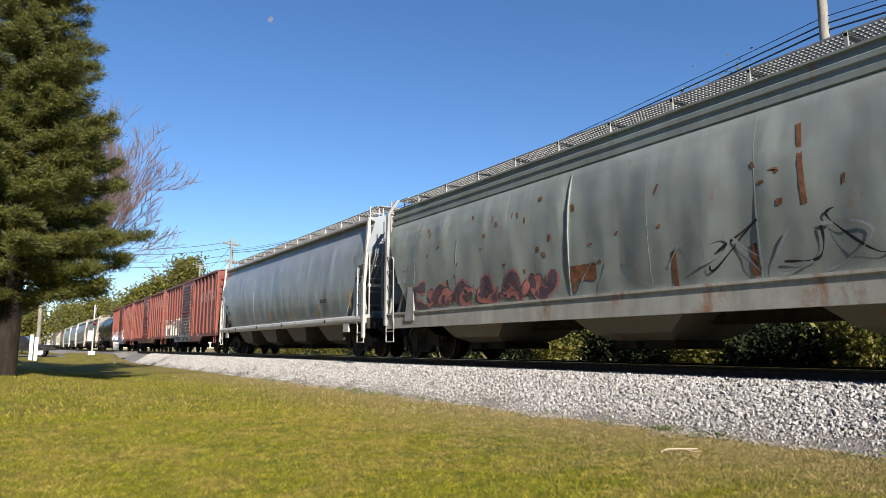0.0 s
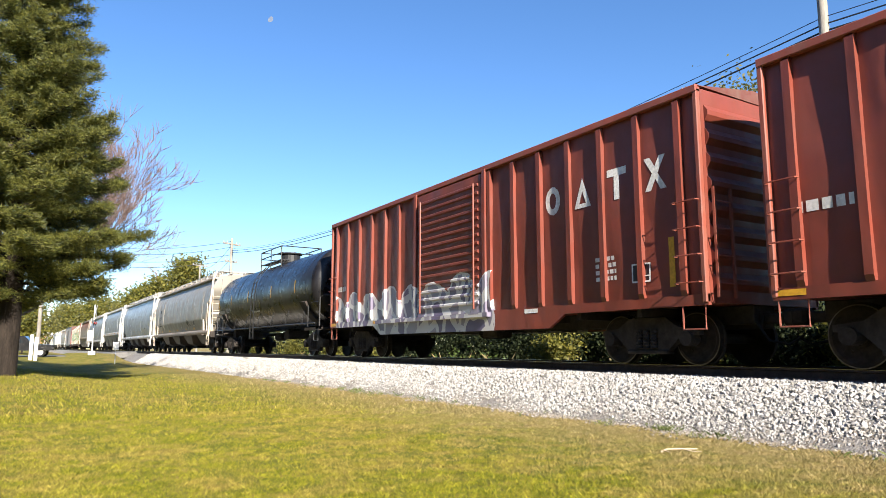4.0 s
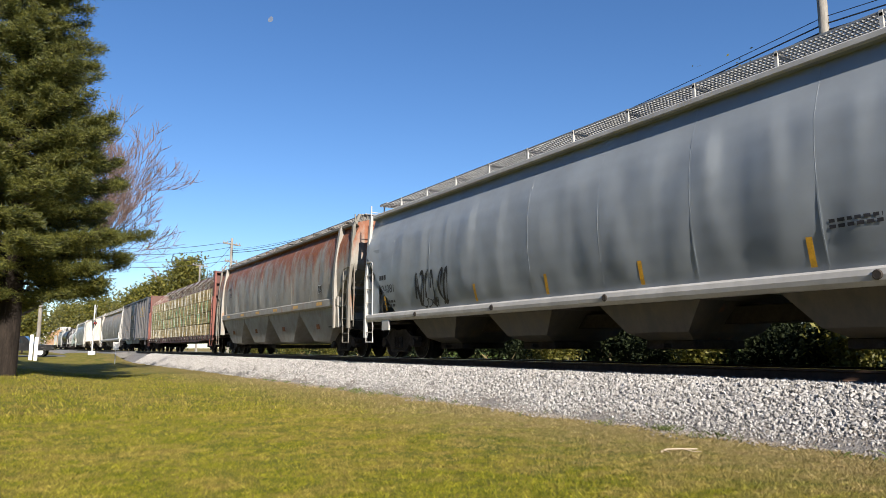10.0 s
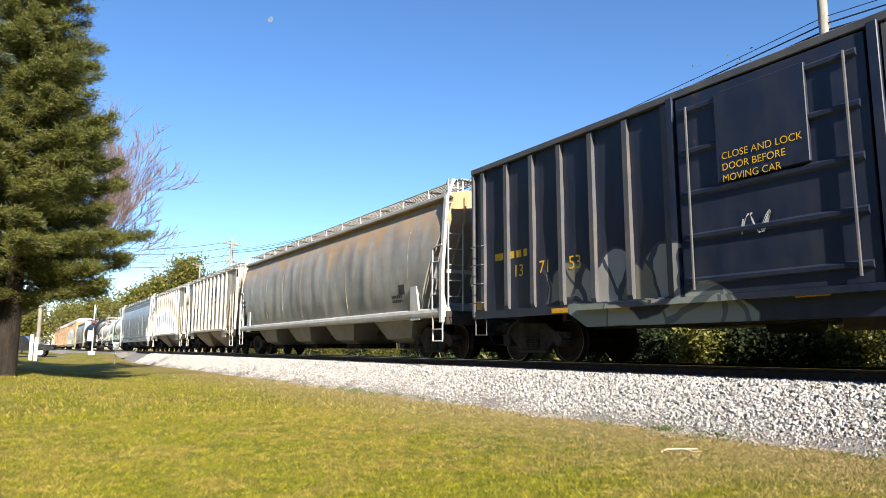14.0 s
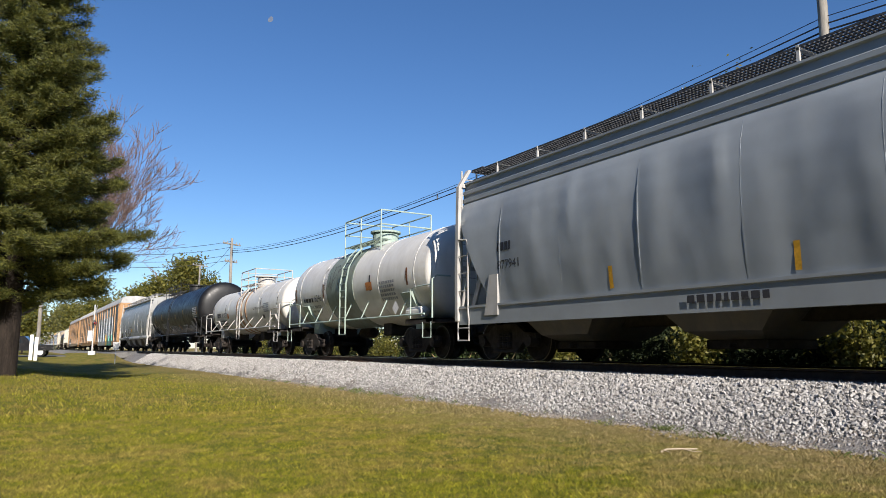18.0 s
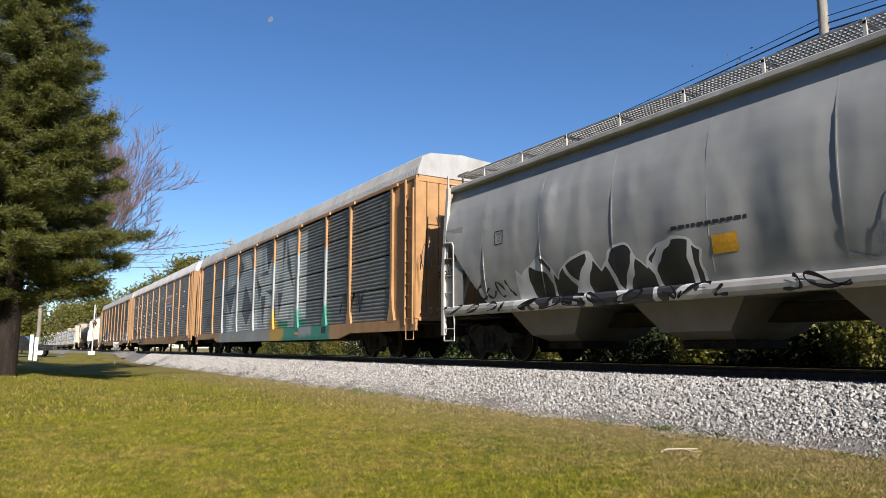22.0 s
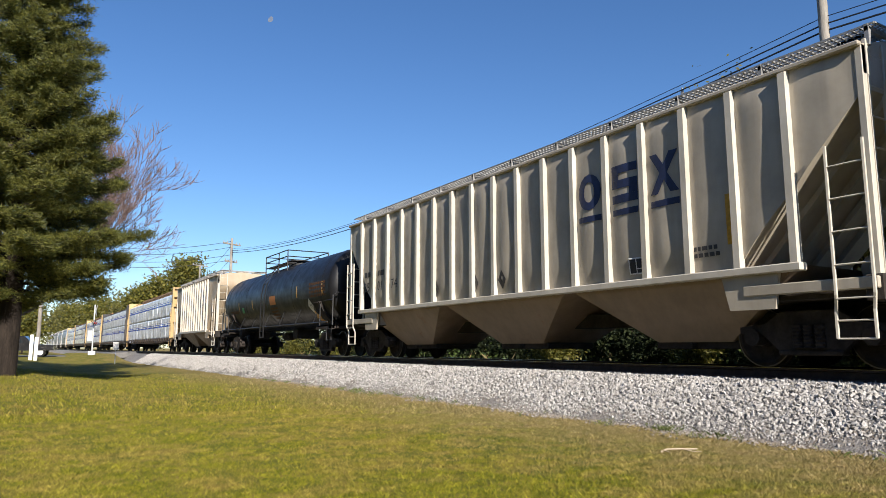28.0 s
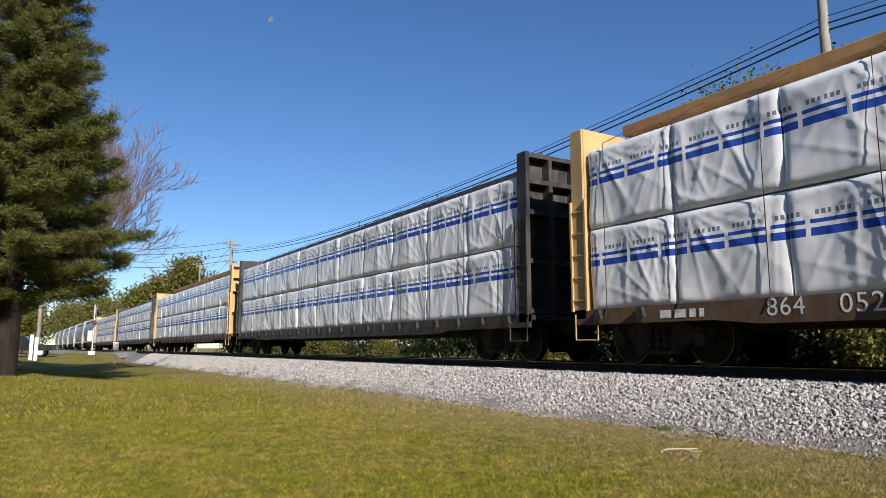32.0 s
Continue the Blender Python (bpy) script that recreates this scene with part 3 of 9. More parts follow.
def pine_tree(x, y, height, reach, seed, label, low=2.6):
    rng = random.Random(seed)
    t = thing("pine_tree", label, "tree", at=pose(x, y, ground_z(x, y) - 0.05))
    g = Geo()
    trunk = [Vector((0.05 * math.sin(k * 9), 0.04 * math.cos(k * 7), height * k)) for k in [i / 10 for i in range(11)]]
    g.tube(trunk, 0.36, 12, 0.04)
    part("trunk", g, M_BARK, t, "dark furrowed trunk", True)
    b, tufts = Geo(), []
    z = low
    while z < height - 0.4:
        k = (z - low) / (height - low)
        span = reach * (1 - 0.93 * k ** 1.05) * (0.72 if k < 0.03 else 1.0)
        a0 = rng.uniform(0, 6.28)
        count = 7 if k < 0.6 else 5
        for j in range(count):
            a = a0 + j * 6.283 / count + rng.uniform(-0.35, 0.35)
            ln = span * rng.choice((0.62, 0.8, 0.95, 1.0, 1.12)) * rng.uniform(0.92, 1.08)
            droop, rise = rng.uniform(0.10, 0.26) * (1 - k), rng.uniform(0.10, 0.22)
            zs = z + rng.uniform(-0.16, 0.16)
            path = []
            for s in range(9):
                q = s / 8
                bend = a + 0.22 * q * q * (1 if j % 2 else -1)
                path.append(Vector((math.cos(bend) * ln * q, math.sin(bend) * ln * q, zs + ln * (0.30 * k * q - droop * q + rise * q ** 3))))
            b.tube(path, 0.055 * (1 - 0.6 * k), 5, 0.010)
            # a flat plume of side twigs, widest past the middle
            m = max(8, int(ln * 7))
            for i in range(m):
                q = 0.22 + 0.78 * i / (m - 1)
                f = q * 8
                p0 = path[min(int(f), 7)].lerp(path[min(int(f), 7) + 1], f - min(int(f), 7))
                wide = ln * 0.34 * (q ** 0.6) * max(0.0, 1.06 - q) ** 0.55 * rng.uniform(0.55, 1.15) + 0.10
                for side in (-1, 1):
                    d = Vector((math.cos(a) * 0.75 - side * math.sin(a), math.sin(a) * 0.75 + side * math.cos(a), rng.uniform(-0.10, 0.16))).normalized()
                    tip = p0 + d * wide
                    b.tube([p0, tip], 0.012, 3, 0.005)
                    for r in range(3 if wide > 0.4 else 2):
                        e = (r + rng.uniform(0.3, 1.0)) / 3
                        tufts.append((p0.lerp(tip, e) + Vector((rng.uniform(-0.05, 0.05), rng.uniform(-0.05, 0.05), rng.uniform(-0.02, 0.10))), d))
            for r in range(3):
                tufts.append((path[8] + Vector((math.cos(a), math.sin(a), 0.2)) * (0.06 * r), Vector((math.cos(a), math.sin(a), 0.35)).normalized()))
        z += rng.uniform(0.32, 0.46)
    part("branchwork", b, M_BARK, t, "grey-brown branches")
    r = np.random.default_rng(seed)
    per = 30
    c = np.repeat(np.array([tuple(p) for p, d in tufts]), per, 0)
    d = np.repeat(np.array([tuple(d) for p, d in tufts]), per, 0)
    n = len(c)
    w = d * 0.7 + r.normal(size=(n, 3)) * (0.6, 0.6, 0.55) + (0, 0, 0.15)
    w /= np.linalg.norm(w, axis=1)[:, None]
    s = np.cross(w, r.normal(size=(n, 3)))
    s /= np.linalg.norm(s, axis=1)[:, None]
    ln = 0.08 + 0.12 * r.random((n, 1))
    base = c + r.normal(size=(n, 3)) * (0.11, 0.11, 0.085)
    v = np.stack([base - s * 0.013, base + s * 0.013, base + w * ln], 1).reshape(-1, 3)
    me = bpy.data.meshes.new("needles")
    me.from_pydata(v.tolist(), [], (np.arange(n)[:, None] * 3 + (0, 1, 2)).tolist())
    me.materials.append(M_NEEDLE)
    part("foliage", me, None, t, "dense yellow-green needle sprays")
    return t


def bare_tree(x, y, height, spread, seed):
    rng = random.Random(seed)
    t = thing("bare_tree", "leafless tree with pale reddish twigs behind the pine", "tree", at=pose(x, y, ground_z(x, y) - 0.05))
    out, tips = [], []
    trunk = [Vector((0.02 * i, 0, height * 0.36 * i / 4)) for i in range(5)]
    for i in range(12):
        a = i * 2.1
        at = trunk[1].lerp(trunk[-1], 0.45 + 0.55 * i / 11)
        limbs(at, (math.cos(a), math.sin(a), 0.55 + 0.06 * i), height * rng.uniform(0.30, 0.42), 0.07, 4, rng, out, tips, 0.30, 0.14, 3)
    out.append((trunk, 0.20, 0.12))
    fit_tree(out, tips, height, spread)
    g, fine = Geo(), Geo()
    for path, r0, r1 in out:
        if r0 < 0.02:
            fine.tube(path, max(r0, 0.014), 3, 0.008)
        else:
            g.tube(path, r0, 6, max(r1, 0.009))
    part("trunk", g, M_TWIG, t, "grey-brown trunk and limbs")
    part("twig_spray", fine, M_TWIG, t, "thin pale bare twigs")["kind"] = "stuff"
    return t


def bush(x, y, w, h, mat, seed, label="leafy green bush behind the track", group="trackside bushes"):
    rng = random.Random(seed)
    t = thing("bush", label, "bush", group, at=pose(x, y, ground_z(x, y)))
    g, tips = Geo(), []
    for i in range(9):
        a, e = rng.uniform(0, 6.28), rng.uniform(0.15, 0.9)
        tip = Vector((math.cos(a) * w * e * 0.6, math.sin(a) * w * e * 0.6, h * rng.uniform(0.55, 1.0)))
        mid = tip * 0.5 + Vector((0, 0, h * 0.12))
        g.tube([(0, 0, 0), mid, tip], 0.02, 4, 0.006)
        for k in (0.35, 0.55, 0.75, 1.0):
            p = mid.lerp(tip, max(0, 2 * k - 1)) if k > 0.5 else Vector((0, 0, 0)).lerp(mid, 2 * k)
            for _ in range(3):
                tips.append(tuple(p + Vector((rng.uniform(-1, 1) * w * 0.22, rng.uniform(-1, 1) * w * 0.22, rng.uniform(-0.5, 0.5) * h * 0.25))))
    part("stem_clump", g, M_BARK, t)
    part("foliage", leaf_mesh("foliage", tips, 22, 0.16, 0.055, mat, seed), None, t)
    return t


# ---- poles, wires and the crossing ----
M_POLE = mottled("weathered_pole", (0.192, 0.172, 0.144), (0.336, 0.312, 0.272), 3.0, 0.9, 0.5, 0.02, stretch=(1, 1, 0.15))
M_WIRE = plain("cable_black", (0.02, 0.02, 0.022), 0.6)
M_CERAMIC = plain("insulator", (0.30, 0.29, 0.28), 0.3)
M_ALU = plain("aluminium_mast", (0.62, 0.62, 0.60), 0.4, 0.3)
M_WHITE = plain("white_paint", (0.75, 0.74, 0.70), 0.5)
M_BLACK = plain("black_paint", (0.015, 0.015, 0.016), 0.5)
M_SIGNAL = plain("signal_lens", (0.20, 0.01, 0.01), 0.15)
M_GLASS = plain("tinted_glass", (0.02, 0.025, 0.03), 0.05)
M_RUBBER = plain("rubber", (0.02, 0.02, 0.02), 0.85)


def utility_pole(x, y, h, arms, label, r=0.15, lean=0.0):
    t = thing("utility_pole", label, "utility pole", "utility poles", at=pose(x, y, ground_z(x, y) - 0.1, 0, lean))
    g = Geo()
    g.tube([(0, 0, 0), (0, 0, h * 0.5), (0, 0, h)], r, 10, r * 0.68)
    part("pole", g, M_POLE, t, "weathered wooden pole", True)
    for z, half, turn in arms:
        g = Geo()
        g.box(-half, half, -0.05, 0.05, z - 0.06, z + 0.06, 0.01)
        arm = part("crossarm", g, M_POLE, t)
        arm.rotation_euler.z = radians(turn)
        for k in (-0.9, -0.5, 0.5, 0.9):
            g = Geo()
            g.lathe((k * half, 0, z + 0.06), "z", [(0, 0.02), (0.05, 0.045), (0.09, 0.03), (0.13, 0.045), (0.17, 0.02)], 8)
            part("insulator", g, M_CERAMIC, arm)
    return t


def wire(points, r, label="black overhead cable strung between the poles", sag=0.0):
    path = []
    for a, b in zip(points, points[1:]):
        a, b = Vector(a), Vector(b)
        for i in range(16):
            k = i / 16
            path.append(a.lerp(b, k) - Vector((0, 0, sag * 4 * k * (1 - k))))
    path.append(Vector(points[-1]))
    g = Geo()
    g.tube(path, r, 5)
    return rigid("overhead_cable", g, M_WIRE, label, "cable", "overhead cables")


def crossing_signal(x, y):
    z = ground_z(x, y)
    t = thing("crossing_signal", "white level-crossing signal mast with lamps and a case", "railway signal", at=pose(x, y, z, 0, 0, 78))
    g = Geo()
    g.lathe((0, 0, 0), "z", [(0, 0.06), (4.3, 0.055)], 10)
    part("mast", g, M_ALU, t)
    g = Geo()
    g.box(-0.28, 0.28, -0.28, 0.28, 0.0, 0.35, 0.03)
    part("base", g, M_ALU, t)
    g = Geo()
    for s in (-1, 1):
        a = Vector((0.6, 0, 0.42 * s))
        n = Vector((0.42 * s, 0, -0.6)).normalized() * 0.11
        c = Vector((0, -0.09 - 0.004 * s, 3.85))
        g.loft([[c - a - n, c - a + n, c + a + n, c + a - n], [p + Vector((0, -0.02, 0)) for p in (c - a - n, c - a + n, c + a + n, c + a - n)]])
    part("crossbuck", g, M_WHITE, t, "white crossed boards")
    g = Geo()
    g.box(-0.75, 0.75, -0.05, 0.05, 2.72, 2.80)
    part("lamp_arm", g, M_BLACK, t)
    for s in (-1, 1):
        g = Geo()
        g.lathe((s * 0.5, -0.06, 2.76), "y", [(-0.02, 0.25), (0.02, 0.25)], 16)
        bk = part("lamp_background", g, M_BLACK, t)
        g = Geo()
        g.lathe((s * 0.5, -0.1, 2.76), "y", [(-0.07, 0.10), (0.04, 0.10)], 12)
        part("lens", g, M_SIGNAL, bk)
    g = Geo()
    g.box(-0.22, 0.22, 0.06, 0.40, 1.2, 2.1, 0.02)
    part("case", g, M_WHITE, t, "white equipment case")


def pickup(x, y, turn):
    t = thing("pickup_truck", "dark pickup truck standing beside the road", "truck", at=pose(x, y, ground_z(x, y), 0, 0, turn))
    g = Geo()
    side = [(-2.7, 0.55), (-2.7, 1.0), (-1.2, 1.08), (-0.5, 1.75), (0.9, 1.78), (1.25, 1.1), (2.7, 1.1), (2.7, 0.5)]
    rings = []
    for xx, k in ((-0.95, 0.96), (-0.85, 1.0), (0.85, 1.0), (0.95, 0.96)):
        rings.append([(xx, py, 0.5 + (pz - 0.5) * k) for py, pz in side])
    g.loft(rings)
    body = part("body", g, paint("black_truck_paint", (0.015, 0.016, 0.018), 0.2, dirt=0.05, streak=0.05), t)
    for s in (-1, 1):
        g = Geo()
        g.add([(s * 0.965, -0.45, 1.2), (s * 0.965, 0.95, 1.2), (s * 0.935, 0.75, 1.68), (s * 0.935, -0.3, 1.68)], [(0, 1, 2, 3)])
        part("window", g, M_GLASS, t)
    for sx in (-1, 1):
        for py in (-1.75, 1.7):
            g = Geo()
            g.lathe((sx * 0.82, py, 0.39), "x", [(-0.12, 0.30), (-0.12, 0.39), (0.12, 0.39), (0.12, 0.30)], 18)
            w = part("wheel", g, M_RUBBER, t)
            g = Geo()
            g.lathe((sx * 0.82, py, 0.39), "x", [(-0.125, 0.24), (0.125, 0.24)], 14)
            part("rim", g, M_ALU, w)


def small_post(x, y, h, half, label, sign=False):
    t = thing("marker_post" if not sign else "small_sign", label, "post" if not sign else "sign", at=pose(x, y, ground_z(x, y)))
    g = Geo()
    g.box(-half, half, -half, half, 0, h, 0.02)
    part("post", g, M_WHITE if not sign else M_ALU, t)
    if sign:
        g = Geo()
        g.box(-0.2, 0.2, -0.07, -0.045, h - 0.45, h + 0.1, 0.01)
        part("sign_plate", g, M_WHITE, t, "small white plate on a thin post")


def moon():
    """The pale day moon, gibbous, far beyond everything."""
    d = Vector((math.sin(YAW) * math.cos(PITCH), math.cos(YAW) * math.cos(PITCH), math.sin(PITCH)))
    right = Vector((math.cos(YAW), -math.sin(YAW), 0))
    up = right.cross(d)
    way = (d + right * (478 - 784) / 1220.5 + up * (441 - 34) / 1220.5)
    at = EYE + way * 3000
    m, nt, b = material("moon", 1.0)
    f = noise_fac(nt, coords(nt), 0.09, 4)
    e = nt.nodes.new("ShaderNodeEmission")
    e.inputs[1].default_value = 0.27
    nt.links.new(ramp(nt, f, 0.35, 0.65, (0.42, 0.53, 0.78), (0.75, 0.82, 0.95)), e.inputs[0])
    nt.links.new(e.outputs[0], nt.nodes["Material Output"].inputs[0])
    g, r = Geo(), 14.0
    edge = []
    for i in range(28):
        a = 2 * math.pi * i / 28
        k = 0.45 if math.cos(a) < 0 else 1.0
        edge.append((r * math.cos(a) * k, 0, r * math.sin(a)))
    g.loft([edge, [(x, 1.0, z) for x, y, z in edge]])
    tilt = right.to_track_quat("X", "Z").to_matrix().to_4x4()
    ob = rigid("moon", g, m, "pale gibbous day moon in the blue sky", "moon")
    ob.matrix_basis = Matrix.Translation(at) @ tilt @ pose(0, 0, 0, 0, 35, 0)


def unseen_west_wall():
    """Unseen leafy wall closing the lawn west and south-west, added to dim the train's side."""
    rng = np.random.default_rng(31)
    m = by_piece("unseen_wall_leaves", (0.018, 0.026, 0.008), (0.075, 0.085, 0.022), 0.8)
    line = [(-17.0, 48.0), (-16.0, 30.0), (-15.0, 12.0), (-15.5, -8.0), (-15.0, -28.0), (-10.0, -46.0), (2.0, -56.0)]
    g, top = Geo(), []
    for k, (x, y) in enumerate(line):
        top.append(10.0 + 2.0 * math.sin(k * 2.1))
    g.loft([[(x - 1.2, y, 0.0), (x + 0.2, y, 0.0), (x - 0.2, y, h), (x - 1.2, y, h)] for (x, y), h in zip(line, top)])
    rigid("backdrop", g, mottled("unseen_wall_core", (0.010, 0.014, 0.006), (0.030, 0.036, 0.012), 0.6, 0.9, 0.5, 0.2), "unseen dark wall added beyond the lawn to dim the train's side", kind="structure")
    pts = []
    for (xa, ya), (xb, yb), h in zip(line, line[1:], top):
        for _ in range(260):
            k = rng.random()
            pts.append((xa + (xb - xa) * k + 0.4 + abs(rng.normal()) * 0.9, ya + (yb - ya) * k, rng.random() ** 0.8 * (h + 1.5)))
    tagged(new("unseen_leaf_wall", leaf_mesh("unseen_leaf_wall", pts, 14, 0.55, 0.30, m, 8)), "dense dark green leaves on the unseen light-blocking wall", "woods", kind="stuff")


def build_surroundings():
    unseen_west_wall()
    pine_tree(-0.30, 25.0, 17.0, 3.6, 11, "tall pine with drooping yellow-green branches on the lawn")
    bare_tree(-0.10, 36.0, 12.7, 5.6, 4)
    leafy_tree("leafy_tree", 21.5, 113.0, 14.5, 5.5, M_LEAF_Y, 21, "yellow-green spring tree beyond the track", 0.22, 22, puff=0.7)
    leafy_tree("leafy_tree", 17.5, 118.0, 11.0, 4.5, M_LEAF_Y, 22, "yellow-green spring tree beyond the track", 0.22, 22, puff=0.7)
    # trees behind the train to the south
    spots = [(20.5, 15.0, 8.9, 3.4, M_LEAF_O), (22.0, 12.4, 9.2, 3.8, M_LEAF_O), (21.0, 9.6, 9.8, 3.8, M_LEAF_O), (22.5, 7.0, 11.8, 4.2, M_LEAF_O), (19.6, 17.2, 6.3, 2.7, M_LEAF_O), (26.0, 11.0, 10.6, 4.4, M_LEAF_G), (25.0, 16.0, 8.0, 3.6, M_LEAF_G)]
    for i, (x, y, h, s, mat) in enumerate(spots):
        leafy_tree("leafy_tree", x, y, h, s, mat, 40 + i, "olive-green spring tree behind the track", 0.060, 150, group="trees behind the track", puff=0.42)
    # woods at the far end of the road
    for i in range(34):
        x = -24 + i * 1.45 + rand(-0.6, 0.6)
        y = rand(108, 165)
        if 0.026 * y - 1.5 < x < 18.5:
            continue                     # the line and the view along it stay open
        leafy_tree("leafy_tree", x, y, rand(6.5, 9.5), rand(3.2, 4.4), M_LEAF_Y if i % 3 else M_LEAF_O, 70 + i, "bright yellow-green tree in the far woods", 0.20, 30, 2, group="far woods", puff=0.9)
    # tall trees far down the line, on both sides of it
    for i in range(11):
        y = 185 + i * 25
        leafy_tree("leafy_tree", 19.0 + rand(0, 5), y, 13 + i * 1.1 + rand(-1, 1), rand(5.0, 6.5), M_LEAF_Y if i % 2 else M_LEAF_O, 120 + i, "tall yellow-green tree far down the line", 0.40, 22, 2, group="far woods", puff=1.5)
    for i in range(5):
        leafy_tree("leafy_tree", -22 + i * 4.8 + rand(-0.8, 0.8), rand(330, 400), rand(13, 17), rand(6, 8), M_LEAF_Y, 140 + i, "yellow-green tree beyond the road", 0.55, 22, 2, group="far woods", puff=1.8)

    for i in range(24):
        y = 8 + i * 2.0 + rand(-0.5, 0.5)
        x = 16.6 + rand(-0.5, 1.2)
        h = rand(1.3, 2.3) if y < 28 else rand(0.8, 1.4)
        bush(x, y, rand(1.5, 2.3), h, M_LEAF_SHADE, 200 + i, "dense green bush behind the track, leaves coloured dark for shade")
    for i, (x, y, w, h) in enumerate(((13.9, 7.4, 1.0, 1.5), (14.2, 11.5, 1.3, 1.8), (14.1, 16.4, 1.2, 1.6), (14.5, 29.4, 1.8, 1.5), (14.8, 35.5, 2.2, 1.6), (15.0, 42.6, 2.4, 1.6), (15.0, 50.0, 2.4, 1.6))):
        bush(x, y, w, h, M_LEAF_Y, 240 + i, "sunlit yellow-green bush beside the ballast")
    for i in range(14):
        bush(19.5 + rand(-0.8, 0.8), 6 + i * 2.1, rand(2.2, 3.0), rand(2.4, 3.4), M_LEAF_SHADE, 300 + i, "dense green shrub behind the track, leaves coloured dark for shade")
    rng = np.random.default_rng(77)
    for name, mat, n, x0, x1, hi, label in (("undergrowth", M_LEAF_SHADE, 4300, 15.3, 18.2, 2.9, "dense green undergrowth behind the track, leaves coloured dark for shade"), ("undergrowth", M_LEAF_G, 170, 14.2, 16.0, 0.8, "low green weeds beyond the ballast")):
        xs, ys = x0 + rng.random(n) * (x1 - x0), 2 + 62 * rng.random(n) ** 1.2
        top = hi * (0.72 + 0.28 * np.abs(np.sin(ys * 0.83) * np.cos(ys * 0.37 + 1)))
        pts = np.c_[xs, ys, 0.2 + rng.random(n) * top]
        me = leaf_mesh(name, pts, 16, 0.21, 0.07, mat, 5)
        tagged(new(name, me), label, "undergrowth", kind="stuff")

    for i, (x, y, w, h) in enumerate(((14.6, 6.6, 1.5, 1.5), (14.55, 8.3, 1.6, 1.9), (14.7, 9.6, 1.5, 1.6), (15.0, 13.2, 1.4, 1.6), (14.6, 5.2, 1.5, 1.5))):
        bush(x, y, w, h, M_LEAF_SHADE, 340 + i, "dense green bush behind the track, leaves coloured dark for shade")

    def reeds(rng, n):
        k = 2 + 45 * rng.random(n) ** 1.2
        return 13.8 + 1.2 * rng.random(n), k
    blades("dry_stalks", "pale dry stalks leaning beyond the ballast", M_DRY, 260, reeds, 0.55, 0.007, 15, 0.4)
    utility_pole(15.0, 8.05, 11.0, [(10.3, 0.7, 60)], "tall weathered wooden utility pole behind the track", 0.14)
    utility_pole(15.0, 59.0, 10.3, [(9.8, 1.0, 30), (8.3, 0.7, 30)], "wooden utility pole with two crossarms", 0.16)
    utility_pole(18.2, 86.0, 11.2, [(10.9, 1.15, 30)], "distant wooden utility pole with one crossarm")
    utility_pole(1.5, 68.0, 11.0, [(10.4, 0.9, 10)], "grey wooden utility pole beside the road", 0.17)
    for z, r, sag in ((8.43, 0.018, 1.12), (8.27, 0.022, 1.16), (8.60, 0.010, 1.20)):
        w = wire([(15.0, -36, z + 0.45), (15.0, 8.05, z), (15.0, 58.9, z + 0.95)], r, sag=sag)
        if r > 0.02:
            for y in (4.5, 12.0, 18.0, 25.0, 33.0):
                k = (y - 8.05) / 50.85
                zz = z + 0.95 * k - sag * 4 * k * (1 - k) if k > 0 else z + 0.45 * (8.05 - y) / 44.05 - sag * 4 * (8.05 - y) / 44.05
                g = Geo()
                g.loft([[(15.0, y - 0.05, zz + 0.1), (15.0, y, zz - 0.03), (15.0, y + 0.05, zz + 0.1), (15.0, y, zz + 0.26)], [(15.03, y - 0.05, zz + 0.1), (15.03, y, zz - 0.03), (15.03, y + 0.05, zz + 0.1), (15.03, y, zz + 0.26)]])
                part("cable_spacer", g, M_CERAMIC, w)
    for dz in (0.0, 0.45, 1.1, 1.6):
        wire([(15.0, 59.0, 8.6 + dz), (1.5, 68.0, 9.0 + dz)], 0.018, sag=0.8)
    for dz in (0.4, 1.5):
        wire([(15.0, 59.0, 8.4 + dz), (18.2, 86.0, 9.2 + dz)], 0.016, sag=0.7)
    crossing_signal(5.6, 67.5)
    small_post(6.25, 56.5, 1.5, 0.03, "small white sign plate on a thin post by the track", True)
    small_post(1.25, 60.5, 1.75, 0.12, "square white marker post at the road edge")
    small_post(0.93, 60.5, 1.9, 0.12, "square white marker post at the road edge")
    pickup(0.15, 69.0, 80)
    moon()
    # a dry stick on the grass
    g = Geo()
    g.tube([(-0.2, -0.03, 0.02), (-0.12, 0.0, 0.045), (0.02, 0.01, 0.05), (0.14, 0.02, 0.045), (0.24, 0.01, 0.05)], 0.013, 6, 0.009)
    g.tube([(0.06, 0.01, 0.05), (0.16, -0.05, 0.03), (0.26, -0.06, 0.03)], 0.008, 5, 0.004)
    g.tube([(-0.16, -0.02, 0.035), (-0.10, -0.07, 0.02)], 0.007, 5, 0.004)
    rigid("dry_stick", g, M_STRAW, "bleached dry stick lying on the grass", "stick", at=pose(6.62, 5.62, ground_z(6.62, 5.62) - 0.005, 0, 0, -31))


# ---- the train: shared parts ----
M_CAST = mottled("truck_casting", (0.0186, 0.0159, 0.0146), (0.0557, 0.0464, 0.0399), 3.0, 0.85, 0.4, 0.02)
M_UNDER = mottled("underframe_grime", (0.0221, 0.0203, 0.0184), (0.0645, 0.0534, 0.0461), 2.0, 0.9, 0.3, 0.02)
M_WHEEL = mottled("wheel_steel", (0.0186, 0.0159, 0.0132), (0.0505, 0.0399, 0.0332), 4.0, 0.75, 0.2, 0.01, 0.3)
